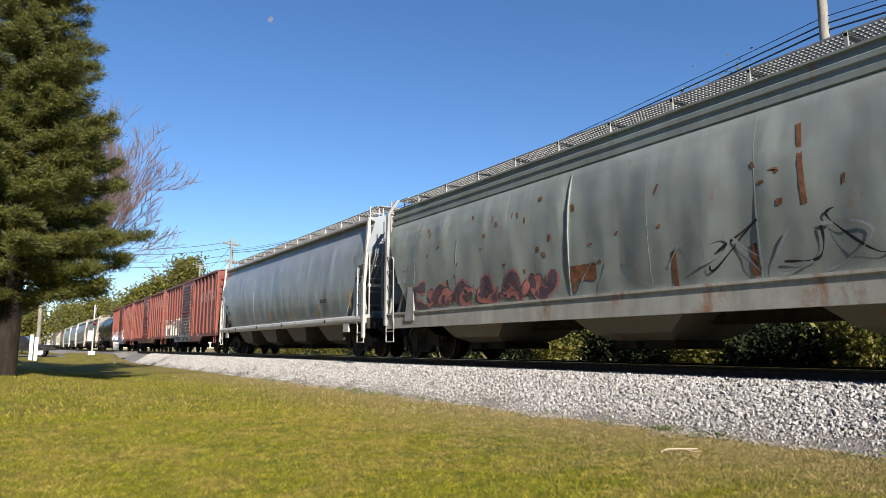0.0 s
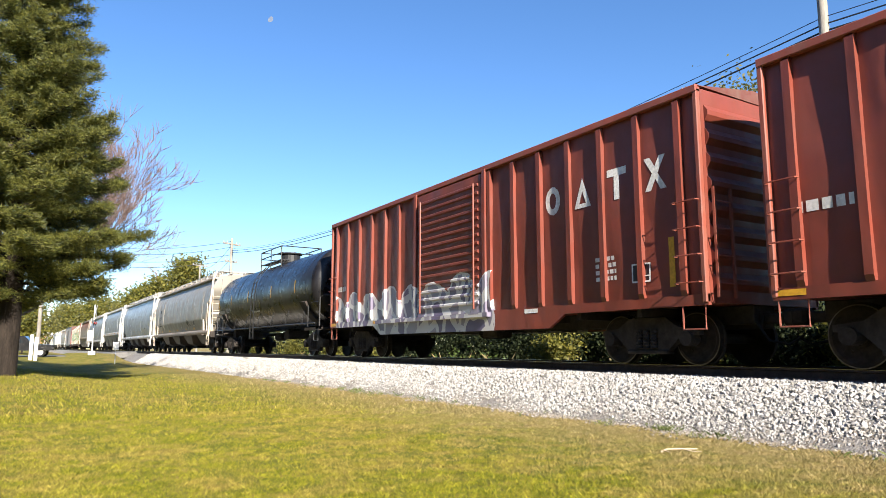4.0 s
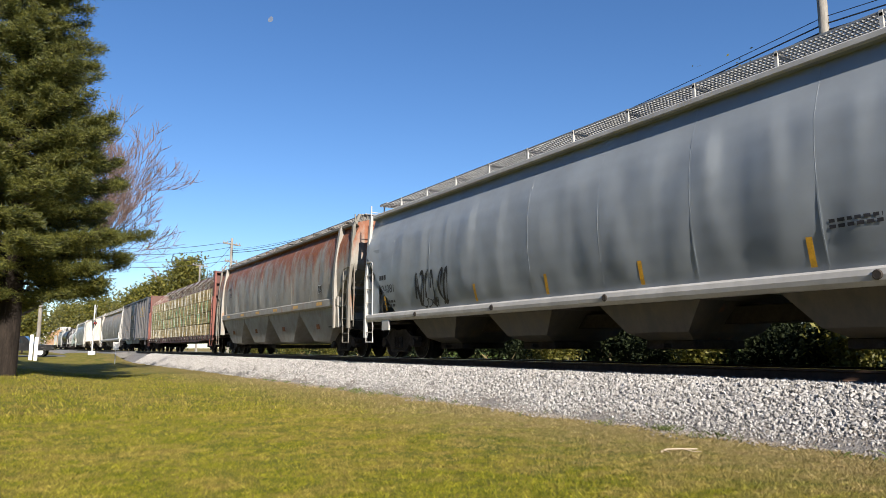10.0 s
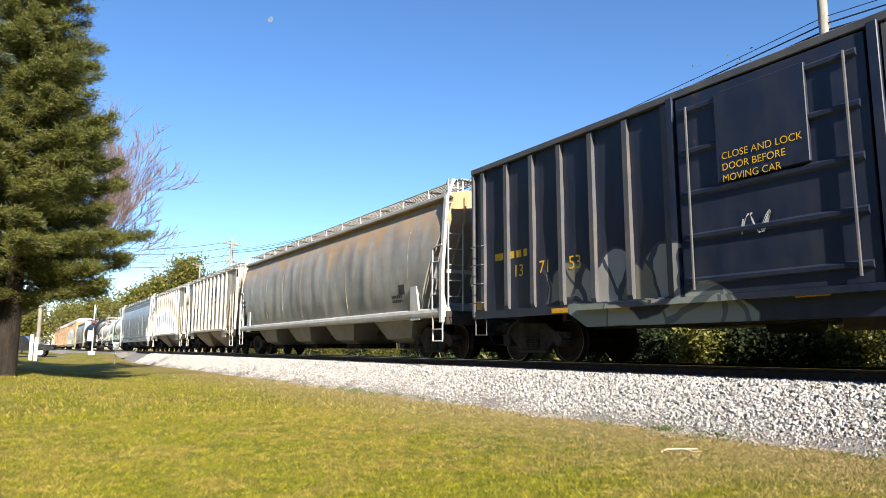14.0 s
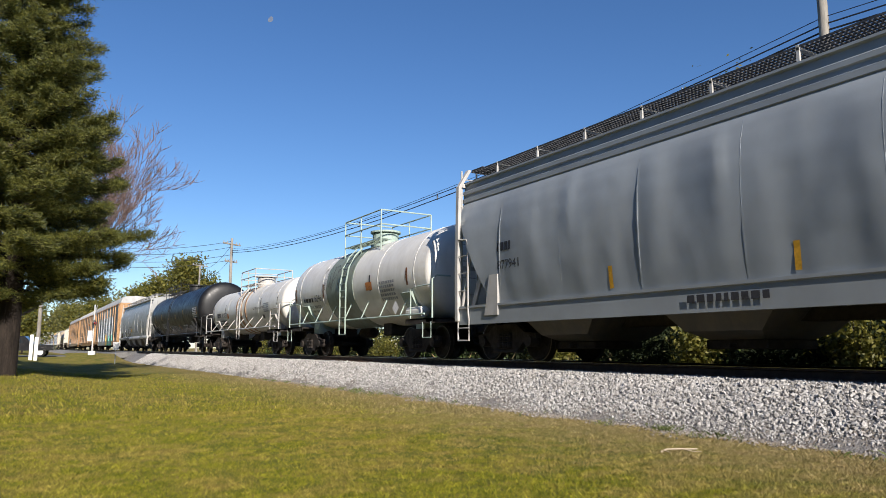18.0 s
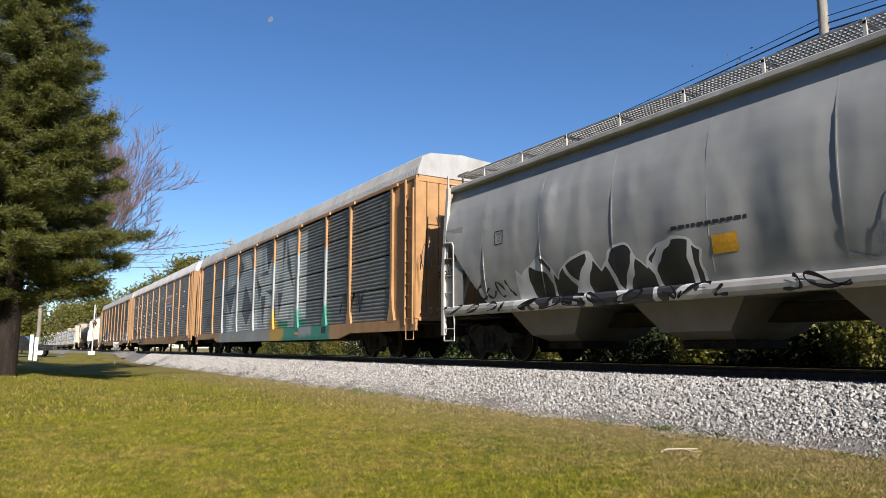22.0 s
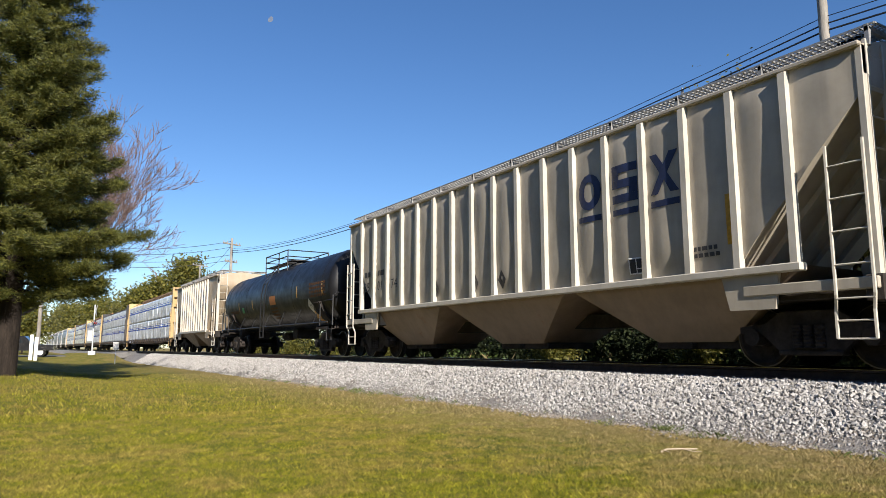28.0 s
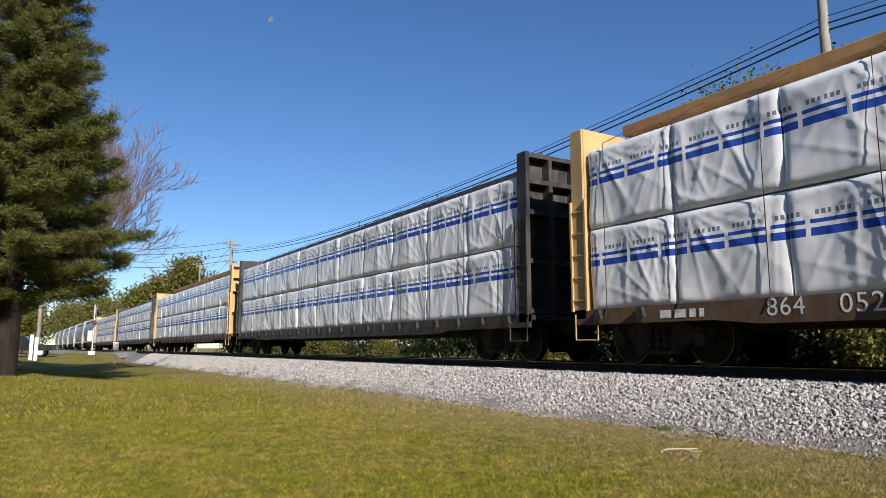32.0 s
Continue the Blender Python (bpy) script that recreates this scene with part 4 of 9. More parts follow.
M_TREAD = mottled("wheel_tread", (0.10, 0.09, 0.08), (0.18, 0.165, 0.15), 6.0, 0.45, 0.05, 0.01, 1.0)
M_GALV = mottled("galvanised_grating", (0.24, 0.24, 0.235), (0.38, 0.38, 0.37), 5.0, 0.55, 0.1, 0.01, 0.4)
M_YELLOW = plain("reflector_yellow", (0.62, 0.33, 0.03), 0.4)
M_LETTER_W = plain("stencil_white", (0.72, 0.71, 0.68), 0.6)
M_LETTER_K = plain("stencil_black", (0.03, 0.03, 0.035), 0.6)
M_LETTER_Y = plain("stencil_yellow", (0.75, 0.45, 0.02), 0.6)

M_RUSTED = mottled("rusted_steel", (0.10, 0.045, 0.025), (0.26, 0.12, 0.06), 7.0, 0.9, 0.3, 0.01)
CARS = []            # thing, seconds at which its middle passes the mark
WHEELSETS = []
MARK_Y = -6.02        # the mark beside the track from which the passing is timed


def rail_car(name, label, t0, t1):
    ob = thing(name, label, "freight car", "cars of the freight train", at=pose(TRACK_X, 200, RAIL))
    CARS.append((ob, (t0 + t1) / 2))
    return ob, (t1 - t0) * SPEED


def truck_meshes():
    if "truck" in MESH_CACHE:
        return MESH_CACHE
    for s in (-1, 1):
        g = Geo()
        x = s * 1.0
        prof = [(-1.12, 0.52), (-1.12, 0.62), (-0.70, 0.66), (-0.42, 0.84), (0.42, 0.84), (0.70, 0.66), (1.12, 0.62), (1.12, 0.52), (0.74, 0.50), (0.46, 0.24), (-0.46, 0.24), (-0.74, 0.50)]
        g.prism_x(prof, x - 0.07, x + 0.07)
        g.box(x - 0.10, x + 0.10, -0.48, 0.48, 0.19, 0.27, 0.02)
        for y in (-0.89, 0.89):
            g.lathe((x, y, 0.46), "x", [(-0.13, 0.10), (-0.13, 0.13), (0.11, 0.13), (0.13, 0.10)], 12)
        MESH_CACHE["side%d" % s] = mesh_of("side_frame", g, M_CAST)
    g = Geo()
    g.lathe((0, 0, 0.30), "z", [(0.0275 * k, 0.058 if k % 2 else 0.074) for k in range(13)], 10)
    MESH_CACHE["spring"] = mesh_of("spring", g, M_CAST)
    g = Geo()
    g.box(-0.95, 0.95, -0.22, 0.22, 0.52, 0.78, 0.03).box(-0.35, 0.35, -0.35, 0.35, 0.74, 0.84, 0.02)
    for y in (-0.42, 0.42):
        g.box(-0.85, 0.85, y - 0.04, y + 0.04, 0.38, 0.47)
    MESH_CACHE["truck"] = mesh_of("truck", g, M_CAST)
    g = Geo()
    g.lathe((0, 0, 0), "x", [(-0.95, 0.06), (-0.95, 0.085), (0.95, 0.085), (0.95, 0.06)], 10)
    for s in (-1, 1):
        g.lathe((s * 0.755, 0, 0), "x", [(-s * 0.07, 0.12), (-s * 0.075, 0.40), (-s * 0.085, 0.487), (-s * 0.055, 0.487), (-s * 0.045, 0.455), (s * 0.055, 0.455), (s * 0.058, 0.436), (s * 0.06, 0.39), (s * 0.02, 0.34), (s * 0.02, 0.16), (s * 0.07, 0.12)], 32)
        for k in range(4):
            a = k * math.pi / 2
            g.box(s * 0.78, s * 0.80, math.cos(a) * 0.25 - 0.02, math.cos(a) * 0.25 + 0.02, math.sin(a) * 0.25 - 0.02, math.sin(a) * 0.25 + 0.02)
    me = MESH_CACHE["wheelset"] = mesh_of("wheelset", g, M_WHEEL, True)
    me.materials.append(M_TREAD)
    for f in me.polygons:
        rr = math.hypot(f.center.y, f.center.z)
        if 0.438 < rr < 0.458 and 0.79 < abs(f.center.x):
            f.material_index = 1
    g = Geo()
    g.box(-0.16, 0.16, 0.0, 0.95, 0.62, 0.90, 0.02).box(-0.09, 0.09, 0.9, 1.35, 0.70, 0.88, 0.03).box(-0.20, 0.14, 1.28, 1.55, 0.66, 0.94, 0.05)
    MESH_CACHE["coupler"] = mesh_of("coupler", g, M_CAST)
    g = Geo()
    g.tube([(0.28, 0.9, 0.75), (0.30, 1.15, 0.42), (0.22, 1.45, 0.36), (0.1, 1.62, 0.5)], 0.025, 6)
    MESH_CACHE["hose"] = mesh_of("air_hose", g, M_RUBBER)
    return MESH_CACHE


def running_gear(car, half, inset):
    """Two trucks, couplers and hoses; half: half the length over the couplers."""
    mc = truck_meshes()
    for s in (-1, 1):
        tr = part("truck", mc["truck"], None, car, "grimy cast-steel truck")
        tr.location = (0, s * (half - inset), 0)
        for k in (-1, 1):
            part("side_frame", mc["side%d" % k], None, tr)
            for y in (-0.17, 0.0, 0.17):
                part("spring", mc["spring"], None, tr).location = (k * 1.085, y, 0)
        for y in (-0.89, 0.89):
            w = part("wheelset", mc["wheelset"], None, tr)
            w.matrix_parent_inverse = Matrix.Translation((0, y, 0.457))
            WHEELSETS.append(w)
        cp = part("coupler", mc["coupler"], None, car)
        cp.matrix_basis = pose(0, s * (half - 1.5), 0, 0, 0, 0 if s > 0 else 180)
        hs = part("air_hose", mc["hose"], None, car)
        hs.matrix_basis = pose(0, s * (half - 1.5), 0, 0, 0, 0 if s > 0 else 180)


def ladder(car, x, y, z0, z1, w, mat, along="y", rungs=None, r=0.014, name="ladder", stile=0.022):
    g = Geo()
    n = rungs or max(2, int((z1 - z0) / 0.40))
    d = (0, w / 2, 0) if along == "y" else (w / 2, 0, 0)
    for s in (-1, 1):
        g.box(x + s * d[0] - stile, x + s * d[0] + stile, y + s * d[1] - stile, y + s * d[1] + stile, z0, z1)
    for i in range(n):
        z = z0 + (z1 - z0) * (i + 0.5) / n
        g.tube([(x - d[0], y - d[1], z), (x + d[0], y + d[1], z)], r, 5)
    return part(name, g, mat, car)


def grab_irons(car, x, y, zs, w, mat, out=0.09):
    for z in zs:
        g = Geo()
        sx = -1 if x < 0 else 1
        g.tube([(x, y - w / 2, z), (x + sx * out, y - w / 2, z), (x + sx * out, y + w / 2, z), (x, y + w / 2, z)], 0.013, 5)
        part("grab_iron", g, mat, car)


def stirrup(car, x, y, z, w, mat, drop=0.42):
    g = Geo()
    g.tube([(x, y - w / 2, z), (x, y - w / 2, z - drop), (x, y + w / 2, z - drop), (x, y + w / 2, z)], 0.018, 5)
    part("step", g, mat, car)


def flat(x):
    return lambda y, z: x


def words(car, text, sx, y, z, height, mat, gap=1.0, name="stencil"):
    """Lettering on the near side; y is its leading edge, which lies to the north; sx(y, z) gives the side's x."""
    cu = bpy.data.curves.new(name, "FONT")
    cu.body, cu.size, cu.space_character = text, height / 0.70, gap
    tmp = bpy.data.objects.new(name, cu)
    me = bpy.data.meshes.new_from_object(tmp)
    bpy.data.objects.remove(tmp)
    me.materials.clear()
    me.materials.append(mat)
    for v in me.vertices:
        yy, zz = y - v.co.x, z + v.co.y
        v.co = (sx(yy, zz) - 0.005, yy, zz)
    return part(name, me, None, car)


def end_words(car, text, x, y, z, height, mat, name="stencil"):
    """Lettering on the end that leads, read from the south."""
    cu = bpy.data.curves.new(name, "FONT")
    cu.body, cu.size = text, height / 0.70
    tmp = bpy.data.objects.new(name, cu)
    me = bpy.data.meshes.new_from_object(tmp)
    bpy.data.objects.remove(tmp)
    me.materials.clear()
    me.materials.append(mat)
    for v in me.vertices:
        v.co = (x + v.co.x, y, z + v.co.y)
    return part(name, me, None, car)


def patch(car, sx, y, z, w, h, mat, name="plate", lean=0.0):
    """A painted or stuck-on rectangle centred at y, z."""
    n, m = 4, max(1, int(w / 0.12))
    vs, fs = [], []
    for k in range(n + 1):
        zz = z - h / 2 + h * k / n
        for i in range(m + 1):
            yy = y + (i / m - 0.5) * w + lean * (zz - z)
            vs.append((sx(yy, zz) - 0.006, yy, zz))
            if k and i:
                a = k * (m + 1) + i
                fs.append((a, a - 1, a - m - 2, a - m - 1))
    return part(name, Geo().add(vs, fs), mat, car)


def bars(car, sx, y, z, width, height, mat, rows=1, n=6, seed=0, name="stencil"):
    """Writing that cannot be read: rows of short bars on the near side."""
    rng = random.Random(seed)
    g = Geo()
    rh = height / rows
    for r in range(rows):
        yy = 0.0
        while yy < width - 0.01:
            w = min(width / n * rng.uniform(0.55, 1.1), width - yy)
            a, b, c, d = y - yy, y - yy - w, z + r * rh, z + r * rh + rh * 0.62
            g.add([(sx(p, q) - 0.006, p, q) for p, q in ((a, c), (b, c), (b, d), (a, d))], [(0, 1, 2, 3)])
            yy += w + width / n * 0.28
    made = part(name, g, mat, car)
    made["kind"] = "stuff"
    return made


def mark(car, sx, y, z, w, h, shape, mat, name="emblem"):
    """A letter-sized plain shape on the near side."""
    g = Geo()
    t = 0.28
    at = lambda a, b: (sx(y - a * w, z + b * h) - 0.010, y - a * w, z + b * h)
    ring = lambda pts, hole: g.add([at(a, b) for a, b in pts + hole],
                                   [(i, (i + 1) % len(pts), len(pts) + (i + 1) % len(pts), len(pts) + i) for i in range(len(pts))])
    quad = lambda pts: g.add([at(a, b) for a, b in pts], [tuple(range(len(pts)))])
    if shape == "ring":
        o = [(0.5 + 0.5 * math.cos(k * math.pi / 8), 0.5 + 0.5 * math.sin(k * math.pi / 8)) for k in range(16)]
        ring(o, [(0.5 + (a - 0.5) * 0.46, 0.5 + (b - 0.5) * 0.56) for a, b in o])
    elif shape == "frame":
        ring([(0, 0), (1, 0), (1, 1), (0, 1)], [(0.07, 0.08), (0.93, 0.08), (0.93, 0.92), (0.07, 0.92)])
        quad([(0.5, 0.3), (0.93, 0.3), (0.93, 0.36), (0.5, 0.36)])
        quad([(0.47, 0.08), (0.52, 0.08), (0.52, 0.92), (0.47, 0.92)])
    elif shape == "triangle":
        ring([(0, 0), (1, 0), (0.5, 1)], [(0.30, 0.14), (0.70, 0.14), (0.5, 0.56)])
    elif shape == "tee":
        quad([(0, 0.76), (1, 0.76), (1, 1), (0, 1)])
        quad([(0.36, 0), (0.64, 0), (0.64, 0.76), (0.36, 0.76)])
    elif shape == "cross":
        quad([(0, 0), (t, 0), (1, 1), (1 - t, 1)])
        quad([(0, 1), (t, 1), (0.62, 0.56), (0.44, 0.42)])
        quad([(1 - t, 0), (1, 0), (0.62, 0.5), (0.46, 0.42)])
    elif shape == "wave":
        for lo, hi in ((0.78, 1), (0.39, 0.61), (0, 0.22)):
            quad([(0, lo), (1, lo), (1, hi), (0, hi)])
        quad([(0, 0.61), (0.3, 0.61), (0.3, 0.78), (0, 0.78)])
        quad([(0.7, 0.22), (1, 0.22), (1, 0.39), (0.7, 0.39)])
    elif shape == "diamond":
        quad([(0.5, 0), (1, 0.5), (0.5, 1), (0, 0.5)])
    else:
        quad([(0, 0), (1, 0), (1, 1), (0, 1)])
    me = mesh_of(name, g, mat)
    bm = bmesh.new()
    bm.from_mesh(me)
    if max(w, h) > 0.45:
        bmesh.ops.triangulate(bm, faces=bm.faces)
        bmesh.ops.subdivide_edges(bm, edges=bm.edges, cuts=3, use_grid_fill=True)
    for v in bm.verts:
        v.co.x = sx(v.co.y, v.co.z) - 0.006
    bm.to_mesh(me)
    bm.free()
    return part(name, me, None, car)


def scrawl(car, sx, y0, y1, z0, z1, mat, seed, n=6, width=0.05, name="graffiti"):
    """Spray-paint strokes as thin ribbons on the side."""
    rng = random.Random(seed)
    made = None
    for i in range(n):
        cy = y0 + (y1 - y0) * (i + 0.5) / n
        w = abs(y1 - y0) / n * 0.75
        a0, turns = rng.uniform(0, 6.28), rng.choice((2.2, 3.5, 4.6, 5.5))
        fx, fz = rng.choice((1, 1, 2)), rng.choice((1, 1, 1.5, 2))
        m = 22
        pts = []
        for k in range(m):
            q = k / (m - 1)
            pts.append((cy + w * 0.62 * math.sin(a0 + turns * fx * q), (z0 + z1) / 2 + (z1 - z0) * 0.5 * math.cos(a0 * 1.7 + turns * fz * q + 0.6 * math.sin(3 * q))))
        vs, fs = [], []
        for k, (y, z) in enumerate(pts):
            ay, az = pts[min(k + 1, m - 1)][0] - pts[max(k - 1, 0)][0], pts[min(k + 1, m - 1)][1] - pts[max(k - 1, 0)][1]
            ln = math.hypot(ay, az) or 1
            ww = width * (0.7 + 0.4 * math.sin(k * 0.7 + i))
            for s in (-1, 1):
                yy, zz = y - az / ln * ww * s, z + ay / ln * ww * s
                vs.append((sx(yy, zz) - 0.013 - 0.0006 * i, yy, zz))
            if k:
                fs.append((2 * k - 2, 2 * k - 1, 2 * k + 1, 2 * k))
        made = part(name, Geo().add(vs, fs), mat, car, "spray-painted scrawl" if i == 0 else "")
    return made


def blobs(car, sx, y0, y1, z0, z1, mat, seed, n=6, name="graffiti_fill", off=0.009):
    """Filled, angular spray-paint letters that say nothing."""
    rng = random.Random(seed)
    g = Geo()
    w = (y1 - y0) / n
    for i in range(n):
        cy, cz = y0 + w * (i + 0.5), (z0 + z1) / 2 + rng.uniform(-0.05, 0.05) * (z1 - z0)
        m = 10
        ring = []
        for k in range(m):
            a = 2 * math.pi * k / m
            r = rng.uniform(0.72, 1.12)
            ring.append((cy + math.cos(a) * abs(w) * 0.60 * r, min(max(cz + math.sin(a) * (z1 - z0) * 0.5 * r, z0), z1)))
        vs = [(sx(cy, cz) - off - 0.0005 * i, cy, cz)] + [(sx(y, z) - off - 0.0005 * i, y, z) for y, z in ring]
        g.add(vs, [(0, k + 1, (k + 1) % m + 1) for k in range(m)])
    return part(name, g, mat, car, "faded spray-painted shapes")


STROKES = (((0.1, 0), (0.1, 1), (0.6, 0.9), (0.7, 0.6), (0.2, 0.5), (0.9, 0.0)), ((0.9, 0.85), (0.5, 1), (0.1, 0.6), (0.3, 0.1), (0.9, 0.05)),
           ((0.1, 0), (0.2, 1), (0.5, 0.4), (0.8, 1), (0.9, 0)), ((0.0, 1), (0.9, 0.9), (0.1, 0.1), (1, 0.1)), ((0.85, 0.95), (0.2, 0.8), (0.8, 0.4), (0.1, 0.05)),
           ((0.15, 1), (0.1, 0.2), (0.5, 0), (0.9, 0.3), (0.85, 1)), ((0.1, 0), (0.45, 1), (0.9, 0), (0.7, 0.4), (0.2, 0.4)))


def lettering(car, sx, y0, y1, z0, z1, fill, edge, seed, n=6, width=0.09):
    """Broad spray-painted shapes with an outline, strung along the side."""
    rng = random.Random(seed)
    w = abs(y1 - y0) / n
    for i in range(n):
        st = STROKES[rng.randrange(len(STROKES))]
        lean, jig = rng.uniform(-0.2, 0.3), [(rng.uniform(-0.1, 0.1), rng.uniform(-0.1, 0.1)) for _ in st]
        pts = []
        for (a, b), (da, db) in zip(st, jig):
            pts.append((y0 - (i + 0.08 + 0.95 * (a + da) + lean * (b - 0.5)) * w, z0 + (z1 - z0) * min(1, max(0, b + db))))
        path = []
        for (ya, za), (yb, zb) in zip(pts, pts[1:]):
            path += [(ya + (yb - ya) * k / 5, za + (zb - za) * k / 5) for k in range(5)]
        path.append(pts[-1])
        path = [(sum(p[0] for p in path[max(0, j - 2):j + 3]) / len(path[max(0, j - 2):j + 3]), sum(p[1] for p in path[max(0, j - 2):j + 3]) / len(path[max(0, j - 2):j + 3])) for j in range(len(path))]
        for mat, r, off in ((edge, width * 1.45, 0.010), (fill, width, 0.016)):
            g, vs, fs = Geo(), [], []
            for j, (y, z) in enumerate(path):
                q, p = path[min(j + 1, len(path) - 1)], path[max(j - 1, 0)]
                ay, az = q[0] - p[0], q[1] - p[1]
                ln = math.hypot(ay, az) or 1
                rr = r * (0.8 + 0.35 * math.sin(j * 0.9 + i))
                for s in (-1, 1):
                    yy, zz = y - az / ln * rr * s, z + ay / ln * rr * s
                    vs.append((sx(yy, zz) - off - 0.0007 * i, yy, zz))
                if j:
                    fs.append((2 * j - 2, 2 * j - 1, 2 * j + 1, 2 * j))
            g.add(vs, fs)
            part("graffiti", g, mat, car)


def grating(g, x0, x1, y0, y1, z, step=0.10):
    """A walkway of thin bars."""
    for x in np.linspace(x0, x1, 7):
        g.box(x - 0.010, x + 0.010, y0, y1, z - 0.03, z)
    n = int(abs(y1 - y0) / step)
    for i in range(n + 1):
        y = y0 + (y1 - y0) * i / max(n, 1)
        g.box(x0, x1, y - 0.012, y + 0.012, z - 0.026, z - 0.002)


# ---- covered hopper cars ----
def hopper_profile(kind, eave):
    """Half outline (x, z) from the side sill up over the eave to the roof's middle."""
    e = eave
    if kind == "straight":
        return [(1.50, 1.72), (1.545, 2.05), (1.57, 2.5), (1.57, 2.95), (1.55, 3.4), (1.49, 3.85), (1.38, 4.15), (1.28, e - 0.12), (1.36, e - 0.08), (1.36, e), (0.9, e + 0.12), (0.0, e + 0.2)]
    if kind == "belly":
        return [(1.33, 1.20), (1.42, 1.45), (1.52, 1.75), (1.595, 1.98), (1.605, 2.06), (1.60, 2.5), (1.575, 2.95), (1.52, 3.4), (1.43, 3.78), (1.31, 4.06), (1.24, e - 0.14), (1.24, e - 0.10), (1.38, e - 0.08), (1.38, e), (0.9, e + 0.12), (0.0, e + 0.2)]
    if kind == "banded":
        return [(1.50, 1.15), (1.56, 1.6), (1.595, 2.1), (1.60, 2.6), (1.575, 3.1), (1.51, 3.5), (1.42, 3.82), (1.36, 3.93), (1.385, 3.95), (1.385, 4.05), (1.345, 4.07), (1.345, 4.14), (1.375, 4.16),
                (1.375, 4.24), (1.33, 4.27), (1.33, e - 0.06), (1.38, e - 0.04), (1.38, e), (0.9, e + 0.12), (0.0, e + 0.2)]
    return [(1.38, 1.20), (1.48, 1.5), (1.56, 1.9), (1.60, 2.3), (1.605, 2.7), (1.58, 3.1), (1.52, 3.5), (1.43, 3.82), (1.33, 4.08), (1.27, e - 0.14), (1.27, e - 0.10), (1.38, e - 0.08), (1.38, e), (0.9, e + 0.12), (0.0, e + 0.2)]


def dent(y, z, seed):
    if not 1.3 < z < 3.9:
        return 0.0
    fade = min(1, (z - 1.3) / 0.4, (3.9 - z) / 0.4)
    soft = 0.040 * noise.noise((y * 0.55, seed * 3.1, z * 0.30)) + 0.030 * noise.noise((y * 1.6, z * 0.55, seed))
    k = math.floor((y + seed * 0.37) / 1.15)
    u = (y + seed * 0.37) / 1.15 - k                    # sharp on one side, fading on the other
    size = max(0.0, noise.noise((k * 3.7, seed * 1.9, 0.5)) * 1.5 + 0.35)
    crease = 0.030 * size * math.exp(-(u / 0.35) ** 2) * min(1.0, max(0.0, (z - 2.0 - 0.4 * size) / 0.8))
    return fade * (soft + crease + 0.007 * noise.noise((y * 4.1, z * 1.6, seed + 4)))


def side_x(prof, z):
    """The near side's x at a height, by the outline."""
    for (xa, za), (xb, zb) in zip(prof, prof[1:]):
        if za <= z <= zb and zb > za:
            return -(xa + (xb - xa) * (z - za) / (zb - za))
    return -prof[0][0] if z < prof[0][1] else -prof[-3][0]


def holed_plate(g, x, s, y_in, y_out, z0, z1, hy, hz, r):
    """A side plate with an eight-sided hole."""
    ym, yo = s * y_in, s * y_out
    outer = [(ym, z0), ((ym + yo) / 2, z0), (yo, z0), (yo, hz), (yo, z1), ((ym + yo) / 2, z1), (ym, z1), (ym, hz)]
    hole = []
    for k in range(8):
        a = math.radians(-135 + 45 * k)
        hole.append((hy + math.cos(a) * r * s * 0.85, hz + math.sin(a) * r * 1.25))
    for dx in (-0.012, 0.012):
        g.add([(x + dx, y, z) for y, z in outer + hole], [(k, (k + 1) % 8, 8 + (k + 1) % 8, 8 + k) for k in range(8)])
    g.loft([[(x - 0.03, y, z) for y, z in hole], [(x + 0.03, y, z) for y, z in hole]], caps=False)


def end_sheets(g, rings):
    """Closes both ends of a body with level strips from side to side."""
    for ring in (rings[0], rings[-1]):
        n = len(ring)
        m = n // 2
        g.add(ring, [(i, i + 1, n - 2 - i, n - 1 - i) for i in range(m - 1)] + [(m - 1, m, m + 1)])


